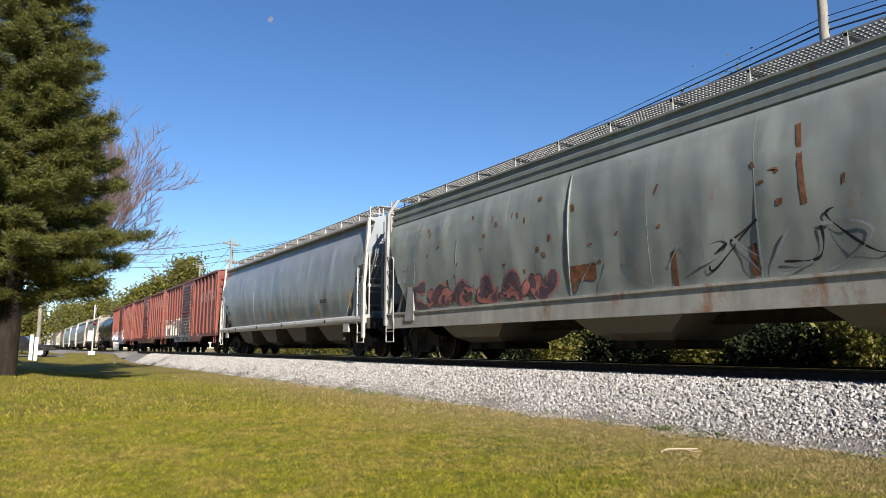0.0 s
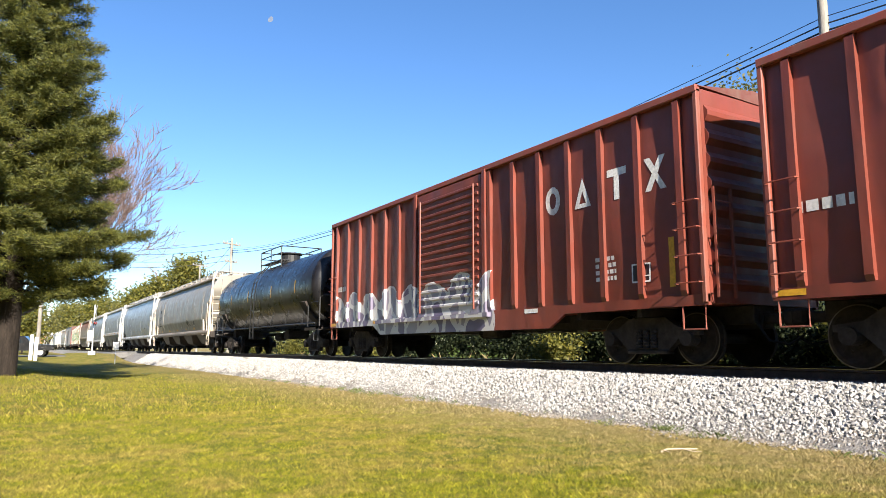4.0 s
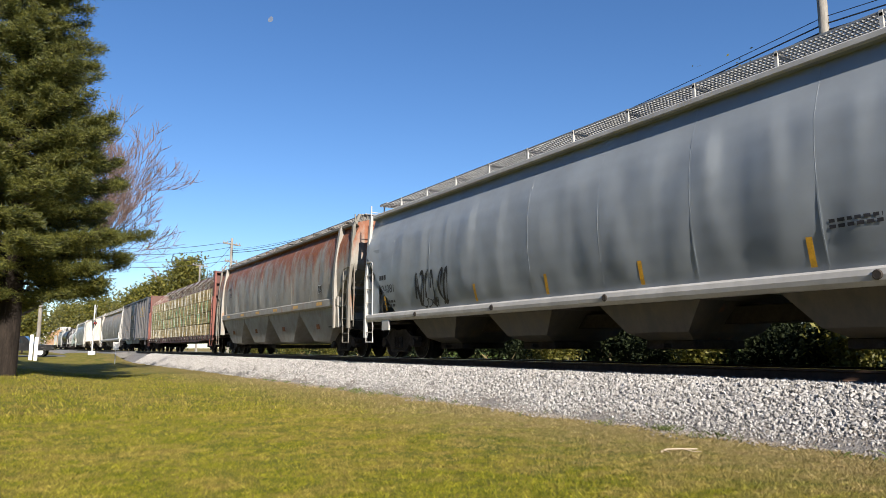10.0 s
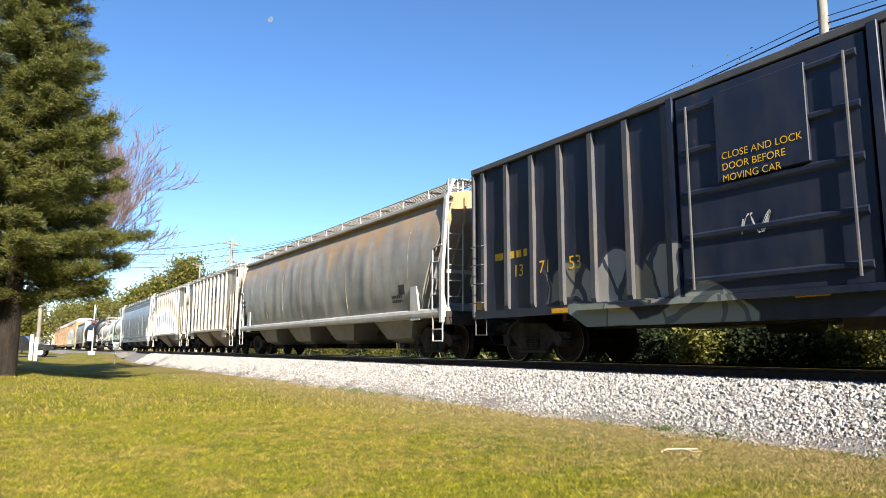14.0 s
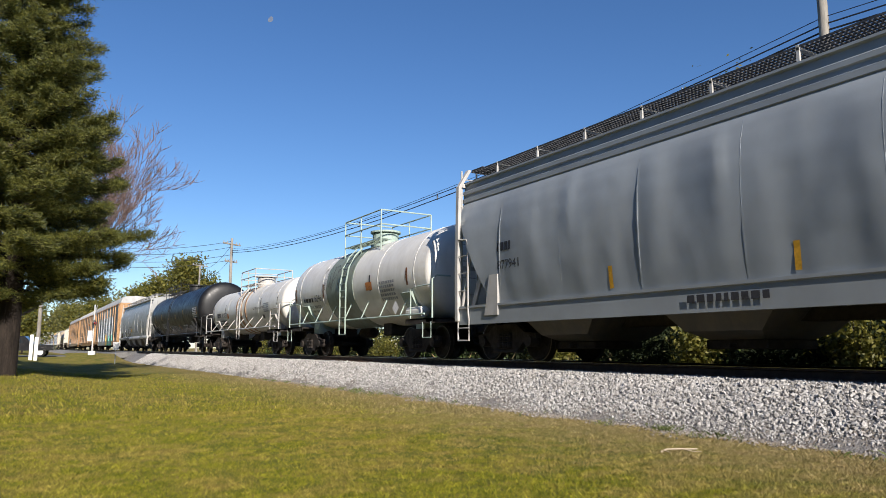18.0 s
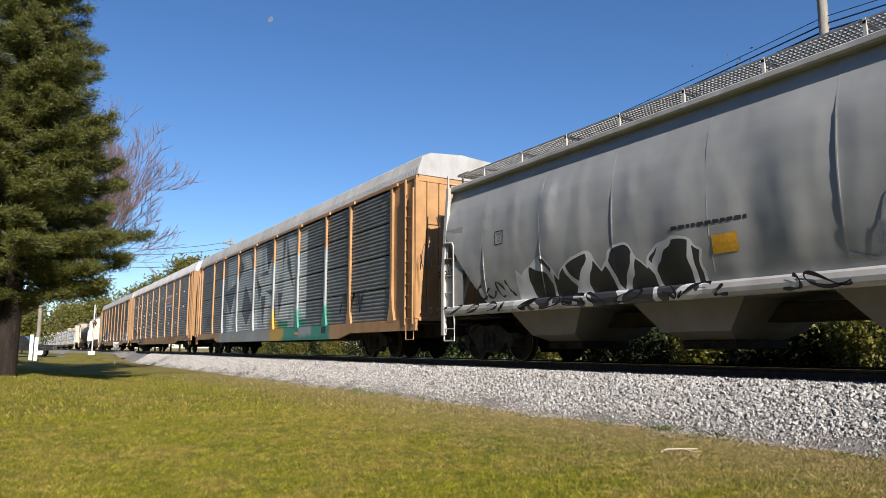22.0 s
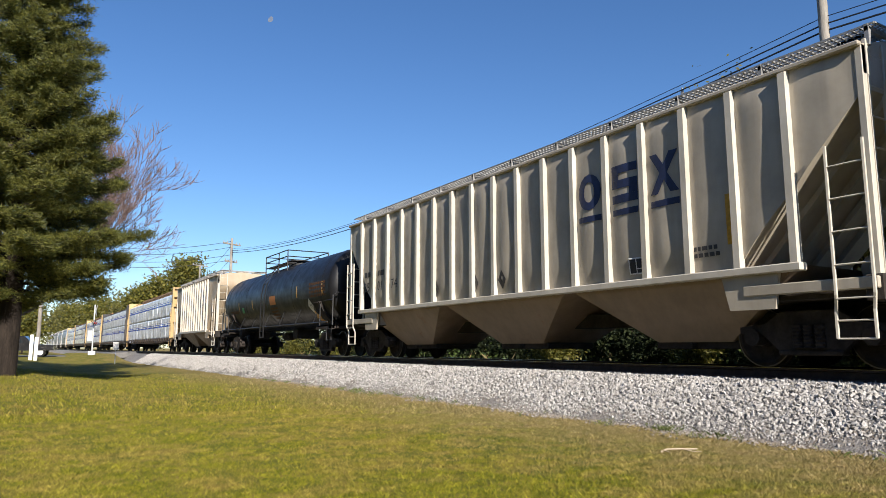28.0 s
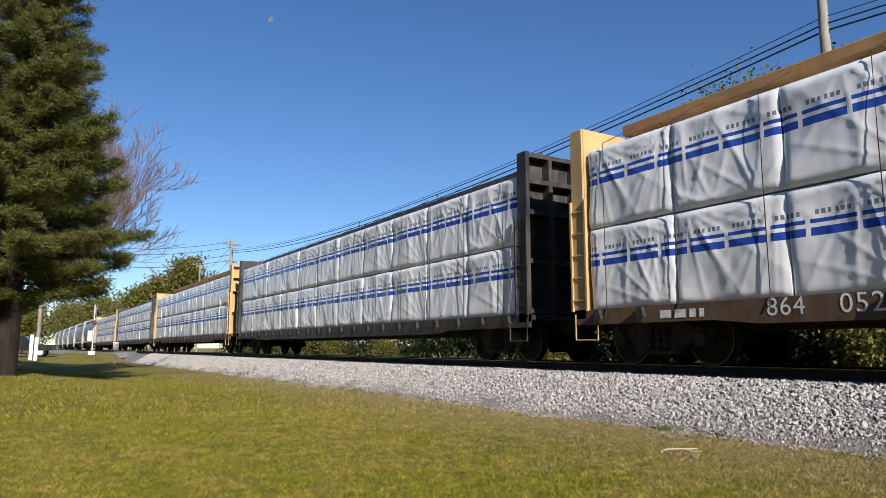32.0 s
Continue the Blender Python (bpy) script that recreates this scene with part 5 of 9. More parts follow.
def covered_hopper(t0, t1, label, body_mat, trim_mat, lower_mat, bays=4, kind="curved", end="slope", top=4.75, eave=4.38, sill_mat=None, walk_mat=None, seams=8, seed=1):
    car, length = rail_car("covered_hopper", label, t0, t1)
    sill_mat, walk_mat = sill_mat or trim_mat, walk_mat or M_GALV
    half = length / 2
    gap = 0.50 if kind == "straight" else 0.72
    hb = half - gap                        # half the body's length at the roof
    prof, rough_prof = [], hopper_profile(kind, eave)
    for (xa, za), (xb, zc) in zip(rough_prof, rough_prof[1:]):
        m = 3 if 1.3 < za and zc < 3.97 and zc - za > 0.2 else 1
        prof += [(xa + (xb - xa) * i / m, za + (zc - za) * i / m) for i in range(m)]
    prof.append(rough_prof[-1])
    full = [(-x, z) for x, z in prof] + [(x, z) for x, z in reversed(prof[:-1])]
    zb = prof[0][1]
    slope, cut = (1.5, 3.6) if end == "slope" else (1.9, 3.3)
    if kind == "straight":
        slope, cut = 1.50, 3.0

    def yend(z):
        return hb - slope * (cut - z) / (cut - zb) if z < cut else hb
    rng = random.Random(seed)
    g = Geo()
    rings = []
    n = 150
    for k in range(n + 1):
        q = -1 + 2 * k / n
        ring = []
        for x, z in full:
            # plates bow a little between the frames and carry shallow dents
            d = dent(q * yend(z), z, seed)
            ring.append((x + (d if x > 0 else -d), q * yend(z), z))
        rings.append(ring)
    g.loft(rings, caps=False)
    end_sheets(g, rings)
    body = part("body", g, body_mat, car, "", True)
    for i in range(seams):
        y = -hb * 0.80 + 2 * hb * 0.80 * i / (seams - 1)
        g = Geo()
        pts = [p for p in prof if p[1] < (3.9 if kind == "banded" else eave - 0.12)]
        for s in (-1,):
            g.loft([[(s * x, y - 0.011, z), (s * (x + dent(y, z, seed) + 0.0015), y - 0.005, z), (s * (x + dent(y, z, seed) + 0.0015), y + 0.005, z), (s * x, y + 0.011, z)] for x, z in pts])
        part("seam", g, body_mat, body)
    for s in (-1, 1):
        g = Geo()
        if kind == "straight":
            g.prism_y([(s * 1.46, 1.70), (s * 1.59, 1.72), (s * 1.62, 1.76), (s * 1.62, 1.98), (s * 1.58, 2.02), (s * 1.46, 2.02)], -half + 1.45, half - 1.45)
        elif kind == "banded":
            g.prism_y([(s * 1.44, 0.86), (s * 1.57, 0.86), (s * 1.57, 1.24), (s * 1.60, 1.26), (s * 1.60, 1.31), (s * 1.44, 1.31)], -half + 0.75, half - 0.75)
        else:
            g.prism_y([(s * 1.30, 1.10), (s * 1.56, 1.09), (s * 1.62, 1.15), (s * 1.63, 1.22), (s * 1.61, 1.30), (s * 1.56, 1.34), (s * 1.36, 1.36)], -half + 0.75, half - 0.75)
        part("side_sill", g, sill_mat, car)
        if kind != "banded":
            g = Geo()
            g.box(s * 1.33, s * 1.425, -hb - 0.03, hb + 0.03, eave - 0.085, eave + 0.03, 0.02)
            part("eave", g, trim_mat, car)
    g = Geo()
    g.box(-0.25, 0.25, -half + 0.6, half - 0.6, 0.72, 1.02, 0.02)
    part("centre_sill", g, M_UNDER, car)
    for s in (-1, 1):
        g = Geo()
        g.box(-1.5, 1.5, s * (half - 0.95), s * (half - 0.7), 0.90, 1.25, 0.02)
        part("end_sill", g, M_UNDER, car)
        g = Geo()
        g.box(-1.45, 1.45, s * (half - 2.6), s * (half - 0.95), 1.02, 1.07)
        part("end_platform", g, M_UNDER, car)
    # discharge hoppers
    inner = half - 1.70 if kind == "straight" else hb - slope + 0.1
    bl = 2 * inner / bays
    ztop = zb + 0.05
    for b in range(bays):
        c = -inner + bl * (b + 0.5)
        g = Geo()
        rect = lambda hx, hy, z: [(-hx, c - hy, z), (hx, c - hy, z), (hx, c + hy, z), (-hx, c + hy, z)]
        if kind == "straight":
            g.loft([rect(1.50, bl * 0.5, ztop), rect(1.47, bl * 0.47, 1.52), rect(1.28, bl * 0.20, 0.56), rect(1.0, bl * 0.13, 0.48)])
        else:
            g.loft([rect(1.34, bl * 0.5, ztop), rect(1.27, bl * 0.31, zb - 0.10), rect(1.04, bl * 0.19, 0.58), rect(0.62, bl * 0.13, 0.42)])
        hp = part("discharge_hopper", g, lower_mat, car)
        g = Geo()
        g.box(-0.70, 0.70, c - bl * 0.15, c + bl * 0.15, 0.28, 0.44, 0.02).tube([(-0.9, c, 0.34), (0.9, c, 0.34)], 0.045, 8)
        part("outlet_gate", g, M_CAST, hp)
        if kind == "straight":
            g = Geo()
            x = -1.43
            g.add([(-1.425, c - 0.18, 0.98), (-1.425, c + 0.18, 0.98), (-1.46, c + 0.15, 1.16), (-1.46, c - 0.15, 1.16)], [(0, 1, 2, 3)])
            part("vibrator_bracket", g, M_RUSTED, hp)
    for s in (-1, 1):
        ye = s * (half - gap - 0.06)
        for x in (-1.47, 1.47):
            if kind == "straight":
                yp, q = s * (half - 1.72), 1 if x > 0 else -1
                outer = [(1.66, 0.98), (1.68, 2.4), (1.645, 3.2), (1.56, 3.85), (1.47, eave - 0.02)]
                g = Geo()
                g.prism_y([(q * a, z) for a, z in outer] + [(q * (a - 0.20), z) for a, z in reversed(outer)], yp - 0.075, yp + 0.075)
                post = part("side_post", g, sill_mat, car)
                g = Geo()
                g.prism_x([(yp + s * 0.06, 1.0), (yp + s * 0.36, 1.0), (yp + s * 0.22, 1.75), (yp + s * 0.22, 2.05), (yp + s * 0.06, 2.05)], x * 1.06 - 0.04, x * 1.06 + 0.04)
                part("post_foot", g, sill_mat, post)
            if end == "plate":
                g = Geo()
                holed_plate(g, x * 1.055, s, half - 1.62, half - 0.80, 1.3, cut, s * (half - 1.14), 2.62, 0.27)
                part("end_side_plate", g, body_mat, car, "side plate with a hand hole")
            # the corner post is a broad flat bar that leans in to the roof
            out, up = (x * 1.085, x * 0.985), (0.62 if end == "plate" else 0.95, top - 0.02 if end != "plate" else eave + 0.02)
            g = Geo()
            g.loft([[(px - 0.045, ye - s * 0.07, z), (px + 0.045, ye - s * 0.07, z), (px + 0.045, ye + s * 0.05, z), (px - 0.045, ye + s * 0.05, z)]
                    for px, z in ((out[0], up[0]), (out[0], 2.3), (out[1] if kind != "banded" else out[0] * 0.97, eave - 0.12), (out[1] * (0.86 if end != "plate" else 1.0), up[1]))])
            part("end_post", g, trim_mat, car)
            if end != "plate":
                g = Geo()
                g.tube([(x, ye, 1.2), (x, s * yend(2.7), 2.7)], 0.04, 6)
                part("end_strut", g, trim_mat, car)
                if kind != "straight":
                    # white bolster stand where the side sheet ends
                    yq = s * (half - 2.25)
                    g = Geo()
                    g.prism_x([(yq - s * 0.22, 1.05), (yq + s * 0.30, 1.05), (yq + s * 0.10, 1.98), (yq - s * 0.22, 1.98)], x * 1.07 - 0.03, x * 1.07 + 0.03)
                    part("bolster_stand", g, trim_mat, car)
        # rungs across the end, from the post to a second stile
        for x in (-1.20, 1.20):
            ladder(car, x, ye + s * 0.04, 1.0, top - 0.05, 0.46, trim_mat, "x", 9, 0.014, "ladder", 0.018)
        # side rungs from the post to a bent stile, down to the step
        for x in (-1.60, 1.60) if s > 0 else (-1.60,):
            g, ya = Geo(), ye - s * 0.48
            g.tube([(x, ye, 2.98), (x, ya + s * 0.06, 2.94), (x, ya, 2.84), (x, ya, 1.15), (x * 0.985, ya, 0.98), (x * 0.985, ya, 0.48), (x * 0.985, ye, 0.48)], 0.022, 5)
            rail = part("side_ladder", g, trim_mat, car)
            for z in (2.55, 2.12, 1.69, 1.26, 0.78):
                part("rung", Geo().tube([(x, ya, z), (x, ye, z)], 0.014, 5), trim_mat, rail)
            part("step_hanger", Geo().tube([(x * 0.985, ye, 1.0), (x * 0.985, ye, 0.48)], 0.02, 5), trim_mat, rail)
        for z in (eave - 0.06, 2.28):
            g = Geo()
            g.box(-1.46, 1.46, ye - 0.03, ye + 0.03, z - 0.05, z + 0.05)
            part("end_brace", g, trim_mat, car)
        for x in (-0.95, -0.40, 0.40, 0.95):
            g = Geo()
            g.loft([[(x - 0.02, s * (yend(z) - 0.02), z), (x + 0.02, s * (yend(z) - 0.02), z), (x + 0.02, s * (yend(z) + 0.10), z), (x - 0.02, s * (yend(z) + 0.10), z)] for z in (zb, 2.4, 3.0, cut, eave - 0.1)])
            part("end_stiffener", g, body_mat, car)
        for x in (-1.30, 1.30):
            g = Geo()
            g.prism_x([(s * (half - 0.95), 1.2), (s * (half - 1.1), 1.2), (s * (yend(2.3) - 0.1), 2.3), (s * (yend(2.3) + 0.05), 2.35)], x - 0.03, x + 0.03)
            part("end_gusset", g, trim_mat, car)
        g = Geo()
        grating(g, -1.15, 1.15, ye - s * 0.02, ye - s * 0.50, top)
        part("end_walkway", g, walk_mat, car)
    g = Geo()
    g.lathe((-0.55, -half + 0.62, 2.0), "y", [(-0.02, 0.24), (0.02, 0.28), (0.04, 0.26)], 16)
    part("brake_wheel", g, trim_mat, car)
    g = Geo()
    g.lathe((-0.5, -half + 1.6, 1.32), "x", [(-0.45, 0.1), (-0.42, 0.2), (0.42, 0.2), (0.45, 0.1)], 14)
    part("air_reservoir", g, body_mat, car)
    for k in range(int(hb * 2 / 3.2)):
        g = Geo()
        y = -hb + 1.6 + k * 3.2
        g.box(-0.32, 0.32, y - 1.4, y + 1.4, eave + 0.16, top - 0.06, 0.04)
        part("hatch_cover", g, trim_mat, car)
    for s in (-1, 1):
        g = Geo()
        grating(g, s * 0.50, s * 1.08, -hb - 0.05, hb + 0.05, top, 0.075)
        wb = part("running_board", g, walk_mat, car, "steel grating walkway along the roof")
        for k in range(int(hb * 2 / 1.55) + 1):
            g = Geo()
            y = -hb + 0.1 + k * 1.55
            g.box(s * 0.50, s * 1.10, y - 0.03, y + 0.03, top - 0.08, top - 0.032)
            g.box(s * 1.06, s * 1.10, y - 0.025, y + 0.025, eave + 0.02, top + 0.005)
            part("walkway_bracket", g, trim_mat, wb)
    running_gear(car, half, 2.05)
    return car, half, lambda y, z: side_x(prof, z) - dent(y, z, seed)


def ribbed_hopper(t0, t1, label, body_mat, trim_mat, lower_mat, bays, ribs, reach, zb=1.32, top=4.68):
    car, length = rail_car("covered_hopper", label, t0, t1)
    half = length / 2
    hb, slope = half - 0.75, 2.1
    cut = 3.75

    def yend(z):
        return hb - slope * max(0.0, (cut - z)) / (cut - zb) if z < cut else hb
    prof = [(1.46, zb), (1.46, 2.4), (1.46, 3.0), (1.46, 3.75), (1.46, 4.36), (0.9, top - 0.16), (0.0, top - 0.1)]
    full = [(-x, z) for x, z in prof] + [(x, z) for x, z in reversed(prof[:-1])]
    g = Geo()
    span = reach
    pitch = 2 * span / (ribs - 1)

    def belly(y, z):
        """The sheets are pushed out between the ribs, each a little differently."""
        if abs(y) > span + pitch * 0.9:
            return 0.0
        u = (y + span) / pitch
        k = math.floor(u)
        push = 0.055 + 0.05 * noise.noise((k * 1.7, z * 0.55, t0))
        return max(0.0, push) * math.sin(math.pi * (u - k)) ** 0.7 * min(1, max(0, (z - zb) / 0.35), max(0, (4.36 - z) / 0.3))
    fine = [(1.46, zb + (4.36 - zb) * i / 14) for i in range(15)] + prof[5:]
    full = [(-x, z) for x, z in fine] + [(x, z) for x, z in reversed(fine[:-1])]
    rings, n = [], int(16 * hb)
    for k in range(n + 1):
        q = -1 + 2 * k / n
        rings.append([(x + (belly(q * yend(z), z) if x > 1.4 else -belly(q * yend(z), z) if x < -1.4 else 0.0), q * yend(z), z) for x, z in full])
    g.loft(rings, caps=False)
    end_sheets(g, rings)
    body = part("body", g, body_mat, car, "", True)
    for i in range(ribs):
        y = -span + 2 * span * i / (ribs - 1)
        for s in (-1, 1):
            g = Geo()
            g.prism_y([(s * 1.45, zb - 0.02), (s * 1.58, zb - 0.02), (s * 1.58, 4.30), (s * 1.45, 4.36)], y - 0.055, y + 0.055)
            part("rib", g, trim_mat, body)
    for s in (-1, 1):
        g = Geo()
        g.box(s * 1.44, s * 1.54, -hb, hb, 4.33, 4.40, 0.015)
        part("top_chord", g, body_mat, car)
        g = Geo()
        g.box(s * 1.42, s * 1.60, -span - 0.1, span + 0.1, zb - 0.10, zb + 0.02, 0.015)
        part("side_sill", g, trim_mat, car)
    g = Geo()
    g.box(-0.25, 0.25, -half + 0.6, half - 0.6, 0.72, 1.02, 0.02)
    for s in (-1, 1):
        g.box(-1.5, 1.5, s * (half - 0.95), s * (half - 0.7), 0.90, 1.25, 0.02)
        g.box(-1.4, 1.4, s * (half - 2.9), s * (half - 0.9), 0.98, 1.06)
    part("underframe", g, M_UNDER, car)
    for s in (-1, 1):
        for x in (-1.5, 1.5):
            g = Geo()
            g.box(x - 0.05, x + 0.05, s * (half - 0.75), s * (half - 2.7), 1.06, 1.22, 0.015)
            g.prism_x([(s * (half - 2.2), 0.86), (s * (half - 2.95), 0.86), (s * (half - 3.1), zb), (s * (half - 2.1), zb)], x - 0.03, x + 0.03)
            part("bolster_gusset", g, body_mat, car)
    inner = span
    bl = 2 * inner / bays
    for b in range(bays):
        c = -inner + bl * (b + 0.5)
        rect = lambda hx, hy, z: [(-hx, c - hy, z), (hx, c - hy, z), (hx, c + hy, z), (-hx, c + hy, z)]
        g = Geo()
        g.loft([rect(1.44, bl * 0.5, zb), rect(1.40, bl * 0.45, zb - 0.15), rect(0.75, bl * 0.16, 0.40)])
        hp = part("discharge_hopper", g, lower_mat, car)
        g = Geo()
        g.box(-0.7, 0.7, c - bl * 0.18, c + bl * 0.18, 0.28, 0.42, 0.02).tube([(-0.85, c, 0.34), (0.85, c, 0.34)], 0.045, 8)
        part("outlet_gate", g, M_CAST, hp)
    for s in (-1, 1):
        ye = s * (half - 0.80)
        for x in (-1.42, 1.42):
            g = Geo()
            g.box(x - 0.05, x + 0.05, ye - 0.05, ye + 0.05, 1.0, 4.36, 0.01)
            part("end_post", g, trim_mat, car)
        for x in (-1.15, 1.15):
            ladder(car, x, ye + s * 0.04, 1.0, 4.45, 0.42, trim_mat, "x")
        g, ya = Geo(), ye - s * 0.50
        rail = None
        for yy in (ye, ya):
            g = Geo().tube([(-1.56, yy, 3.05), (-1.56, yy, 1.0), (-1.50, yy - s * 0.05, 0.80), (-1.50, yy - s * 0.05, 0.42)], 0.024, 5)
            q = part("stile" if rail else "side_ladder", g, trim_mat, rail or car)
            rail = rail or q
        for z in (2.75, 2.30, 1.85, 1.40, 0.95, 0.66, 0.42):
            g = Geo().tube([(-1.56 if z > 0.9 else -1.50, ya - (0 if z > 0.9 else s * 0.05), z), (-1.56 if z > 0.9 else -1.50, ye - (0 if z > 0.9 else s * 0.05), z)], 0.014, 5)
            part("rung", g, trim_mat, rail)
        g = Geo()
        for x in (-0.9, -0.3, 0.3, 0.9):
            g = Geo()
            g.loft([[(x - 0.03, s * (yend(z) - 0.02), z), (x + 0.03, s * (yend(z) - 0.02), z), (x + 0.03, s * (yend(z) + 0.11), z), (x - 0.03, s * (yend(z) + 0.11), z)] for z in (zb, 2.3, 2.9, cut, 3.92)])
            g.box(x - 0.03, x + 0.03, s * (yend(zb) + 0.02), s * (yend(zb) - 0.1), 1.0, zb)
            part("end_stiffener", g, body_mat, car)
        g = Geo()
        g.box(-1.4, 1.4, s * (yend(zb) - 0.02), s * (yend(zb) - 0.12), 1.0, zb)
        part("end_sheet", g, body_mat, car)
        g = Geo()
        grating(g, -1.0, 1.0, ye, ye - s * 0.5, top)
        part("end_walkway", g, M_GALV, car)
    g = Geo()
    g.lathe((0.5, -half + 1.6, 1.5), "x", [(-0.4, 0.1), (-0.37, 0.22), (0.37, 0.22), (0.4, 0.1)], 14)
    part("air_reservoir", g, body_mat, car)
    for k in range(int(hb * 2 / 2.6)):
        g = Geo()
        y = -hb + 1.4 + k * 2.6
        g.box(-0.32, 0.32, y - 1.1, y + 1.1, top - 0.12, top - 0.03, 0.03)
        part("hatch_cover", g, trim_mat, car)
    for s in (-1, 1):
        g = Geo()
        grating(g, s * 0.72, s * 1.28, -hb - 0.1, hb + 0.1, top, 0.10)
        for k in range(int(hb * 2 / 1.6) + 1):
            y = -hb + k * 1.6
            g.box(s * 0.70, s * 1.30, y - 0.025, y + 0.025, top - 0.10, top - 0.03)
            g.box(s * 1.24, s * 1.30, y - 0.03, y + 0.03, top - 0.30, top)
        part("running_board", g, M_GALV, car, "steel grating walkway")
    running_gear(car, half, 2.0)
    return car, half, lambda y, z: -1.464 - belly(y, z)


# ---- boxcars ----
def boxcar(t0, t1, label, mat, trim, roof_mat, door="corrugated", top=4.58, seed=0, rib_mat=None):
    car, length = rail_car("boxcar", label, t0, t1)
    half = length / 2
    hb, zb, w = half - 0.55, 1.02, 1.47
    g = Geo()
    rows_z = [zb + (top - zb) * i / 10 for i in range(11)]
    rings = []
    for k in range(141):
        y = -hb + 2 * hb * k / 140
        out = [w + 0.034 * noise.noise((y * 0.9, z * 0.6, t0)) + 0.012 * noise.noise((y * 2.7, z * 1.5, t0 + 5)) if 0 < k < 140 else w for z in rows_z]
        rings.append([(-a, y, z) for a, z in zip(out, rows_z)] + [(a, y, z) for a, z in reversed(list(zip(out, rows_z)))])
    g.loft(rings, caps=False)
    for ring in (rings[0], rings[-1]):
        g.add(ring, [(i, i + 1, 20 - i, 21 - i) for i in range(10)])
    body = part("body", g, mat, car, "", True)
    dw = 1.55
    ribs = [dw + 0.28 + (hb - 0.45 - dw - 0.28) * i / 6 for i in range(7)]
    for s in (-1, 1):
        for q in (-1, 1):
            for y in ribs:
                g = Geo()
                g.prism_y([(s * (w - 0.01), zb + 0.12), (s * (w + 0.045), zb + 0.10), (s * (w + 0.085), zb + 0.22), (s * (w + 0.085), top - 0.10), (s * (w - 0.01), top - 0.02)], q * y - 0.06, q * y + 0.06)
                part("rib", g, rib_mat or mat, body)
            g = Geo()
            g.box(s * (w - 0.01), s * (w + 0.09), q * hb, q * (hb - 0.09), zb, top, 0.015)
            part("corner_post", g, trim, body)
        # sills and eave
        g = Geo()
        a, b = hb, hb - 3.4
        g.prism_x([(-a, 0.98), (-a, 1.16), (a, 1.16), (a, 0.98), (b, 0.98), (b - 0.5, 0.70), (-b + 0.5, 0.70), (-b, 0.98)], s * (w - 0.02), s * (w + 0.055))
        part("side_sill", g, mat, car)
        g = Geo()
        g.box(s * (w - 0.02), s * (w + 0.10), -hb, hb, top - 0.06, top + 0.07, 0.012)
        part("eave", g, trim, car)
        # sliding door with its tracks
        g = Geo()
        x0, x1 = s * (w + 0.03), s * (w + 0.10)
        g.box(x0, x1, -dw, dw, zb + 0.10, top - 0.10, 0.01)
        d = part("door", g, mat, car, "sliding steel door")
        n = 15 if door == "corrugated" else 5
        for i in range(n):
            z = zb + 0.35 + (top - zb - 0.7) * i / (n - 1)
            g = Geo()
            hh = 0.055 if door == "corrugated" else 0.07
            g.prism_y([(s * (w + 0.09), z - hh), (s * (w + 0.145), z - hh * 0.4), (s * (w + 0.145), z + hh * 0.4), (s * (w + 0.09), z + hh)], -dw + 0.10, dw - 0.10)
            part("door_rib", g, mat, d)
        if door != "corrugated":
            g = Geo()
            g.box(s * (w + 0.10), s * (w + 0.165), -0.75, 0.75, top - 1.7, top - 0.25, 0.01)
            part("door_panel", g, mat, d)
        for y in (-dw - 0.12, dw + 0.12):
            g = Geo()
            g.box(s * w, s * (w + 0.13), y - 0.07, y + 0.07, zb, top - 0.02, 0.01)
            part("door_post", g, mat, car)
        g = Geo()
        g.box(s * (w + 0.05), s * (w + 0.17), -dw - 0.3, dw * 2.6, zb + 0.0, zb + 0.10)
        part("door_track", g, mat, car)
        for y in (dw - 0.25, -dw + 0.25):
            g = Geo()
            g.tube([(s * (w + 0.16), y, zb + 0.2), (s * (w + 0.16), y, top - 0.3)], 0.022, 6)
            part("lock_rod", g, trim, d)
    # ends with pressed ridges
    for q in (-1, 1):
        for i in range(8):
            z = zb + 0.35 + i * 0.40
            g = Geo()
            g.prism_x([(q * (hb - 0.005), z - 0.15), (q * (hb + 0.075), z - 0.04), (q * (hb + 0.075), z + 0.04), (q * (hb - 0.005), z + 0.15)], -w + 0.08, w - 0.08)
            part("end_ridge", g, mat, body)
        grab_irons(car, -w - 0.085, q * (hb - 0.30), [1.35, 1.80, 2.25, 2.70], 0.48, trim)
        ladder(car, -w + 0.30, q * (hb + 0.10), 1.1, 2.9, 0.42, trim, "x", 4)
        stirrup(car, -w - 0.03, q * (hb - 0.30), 1.02, 0.44, trim)
    # roof
    g = Geo()
    g.loft([[(-w - 0.05, y, top + 0.04), (0, y, top + 0.24), (w + 0.05, y, top + 0.04), (0, y, top + 0.0)] for y in (-hb - 0.02, hb + 0.02)])
    roof = part("roof", g, roof_mat, car)
    for i in range(int(hb * 2 / 1.15)):
        y = -hb + 0.5 + i * 1.15
        g = Geo()
        g.loft([[(-w - 0.04, yy, top + 0.05), (0, yy, top + 0.25), (w + 0.04, yy, top + 0.05), (w + 0.03, yy, top + 0.09), (0, yy, top + 0.29), (-w - 0.03, yy, top + 0.09)] for yy in (y - 0.05, y + 0.05)])
        part("roof_rib", g, roof_mat, roof)
    g = Geo()
    g.box(-0.3, 0.3, -half + 0.6, half - 0.6, 0.70, 1.02, 0.02)
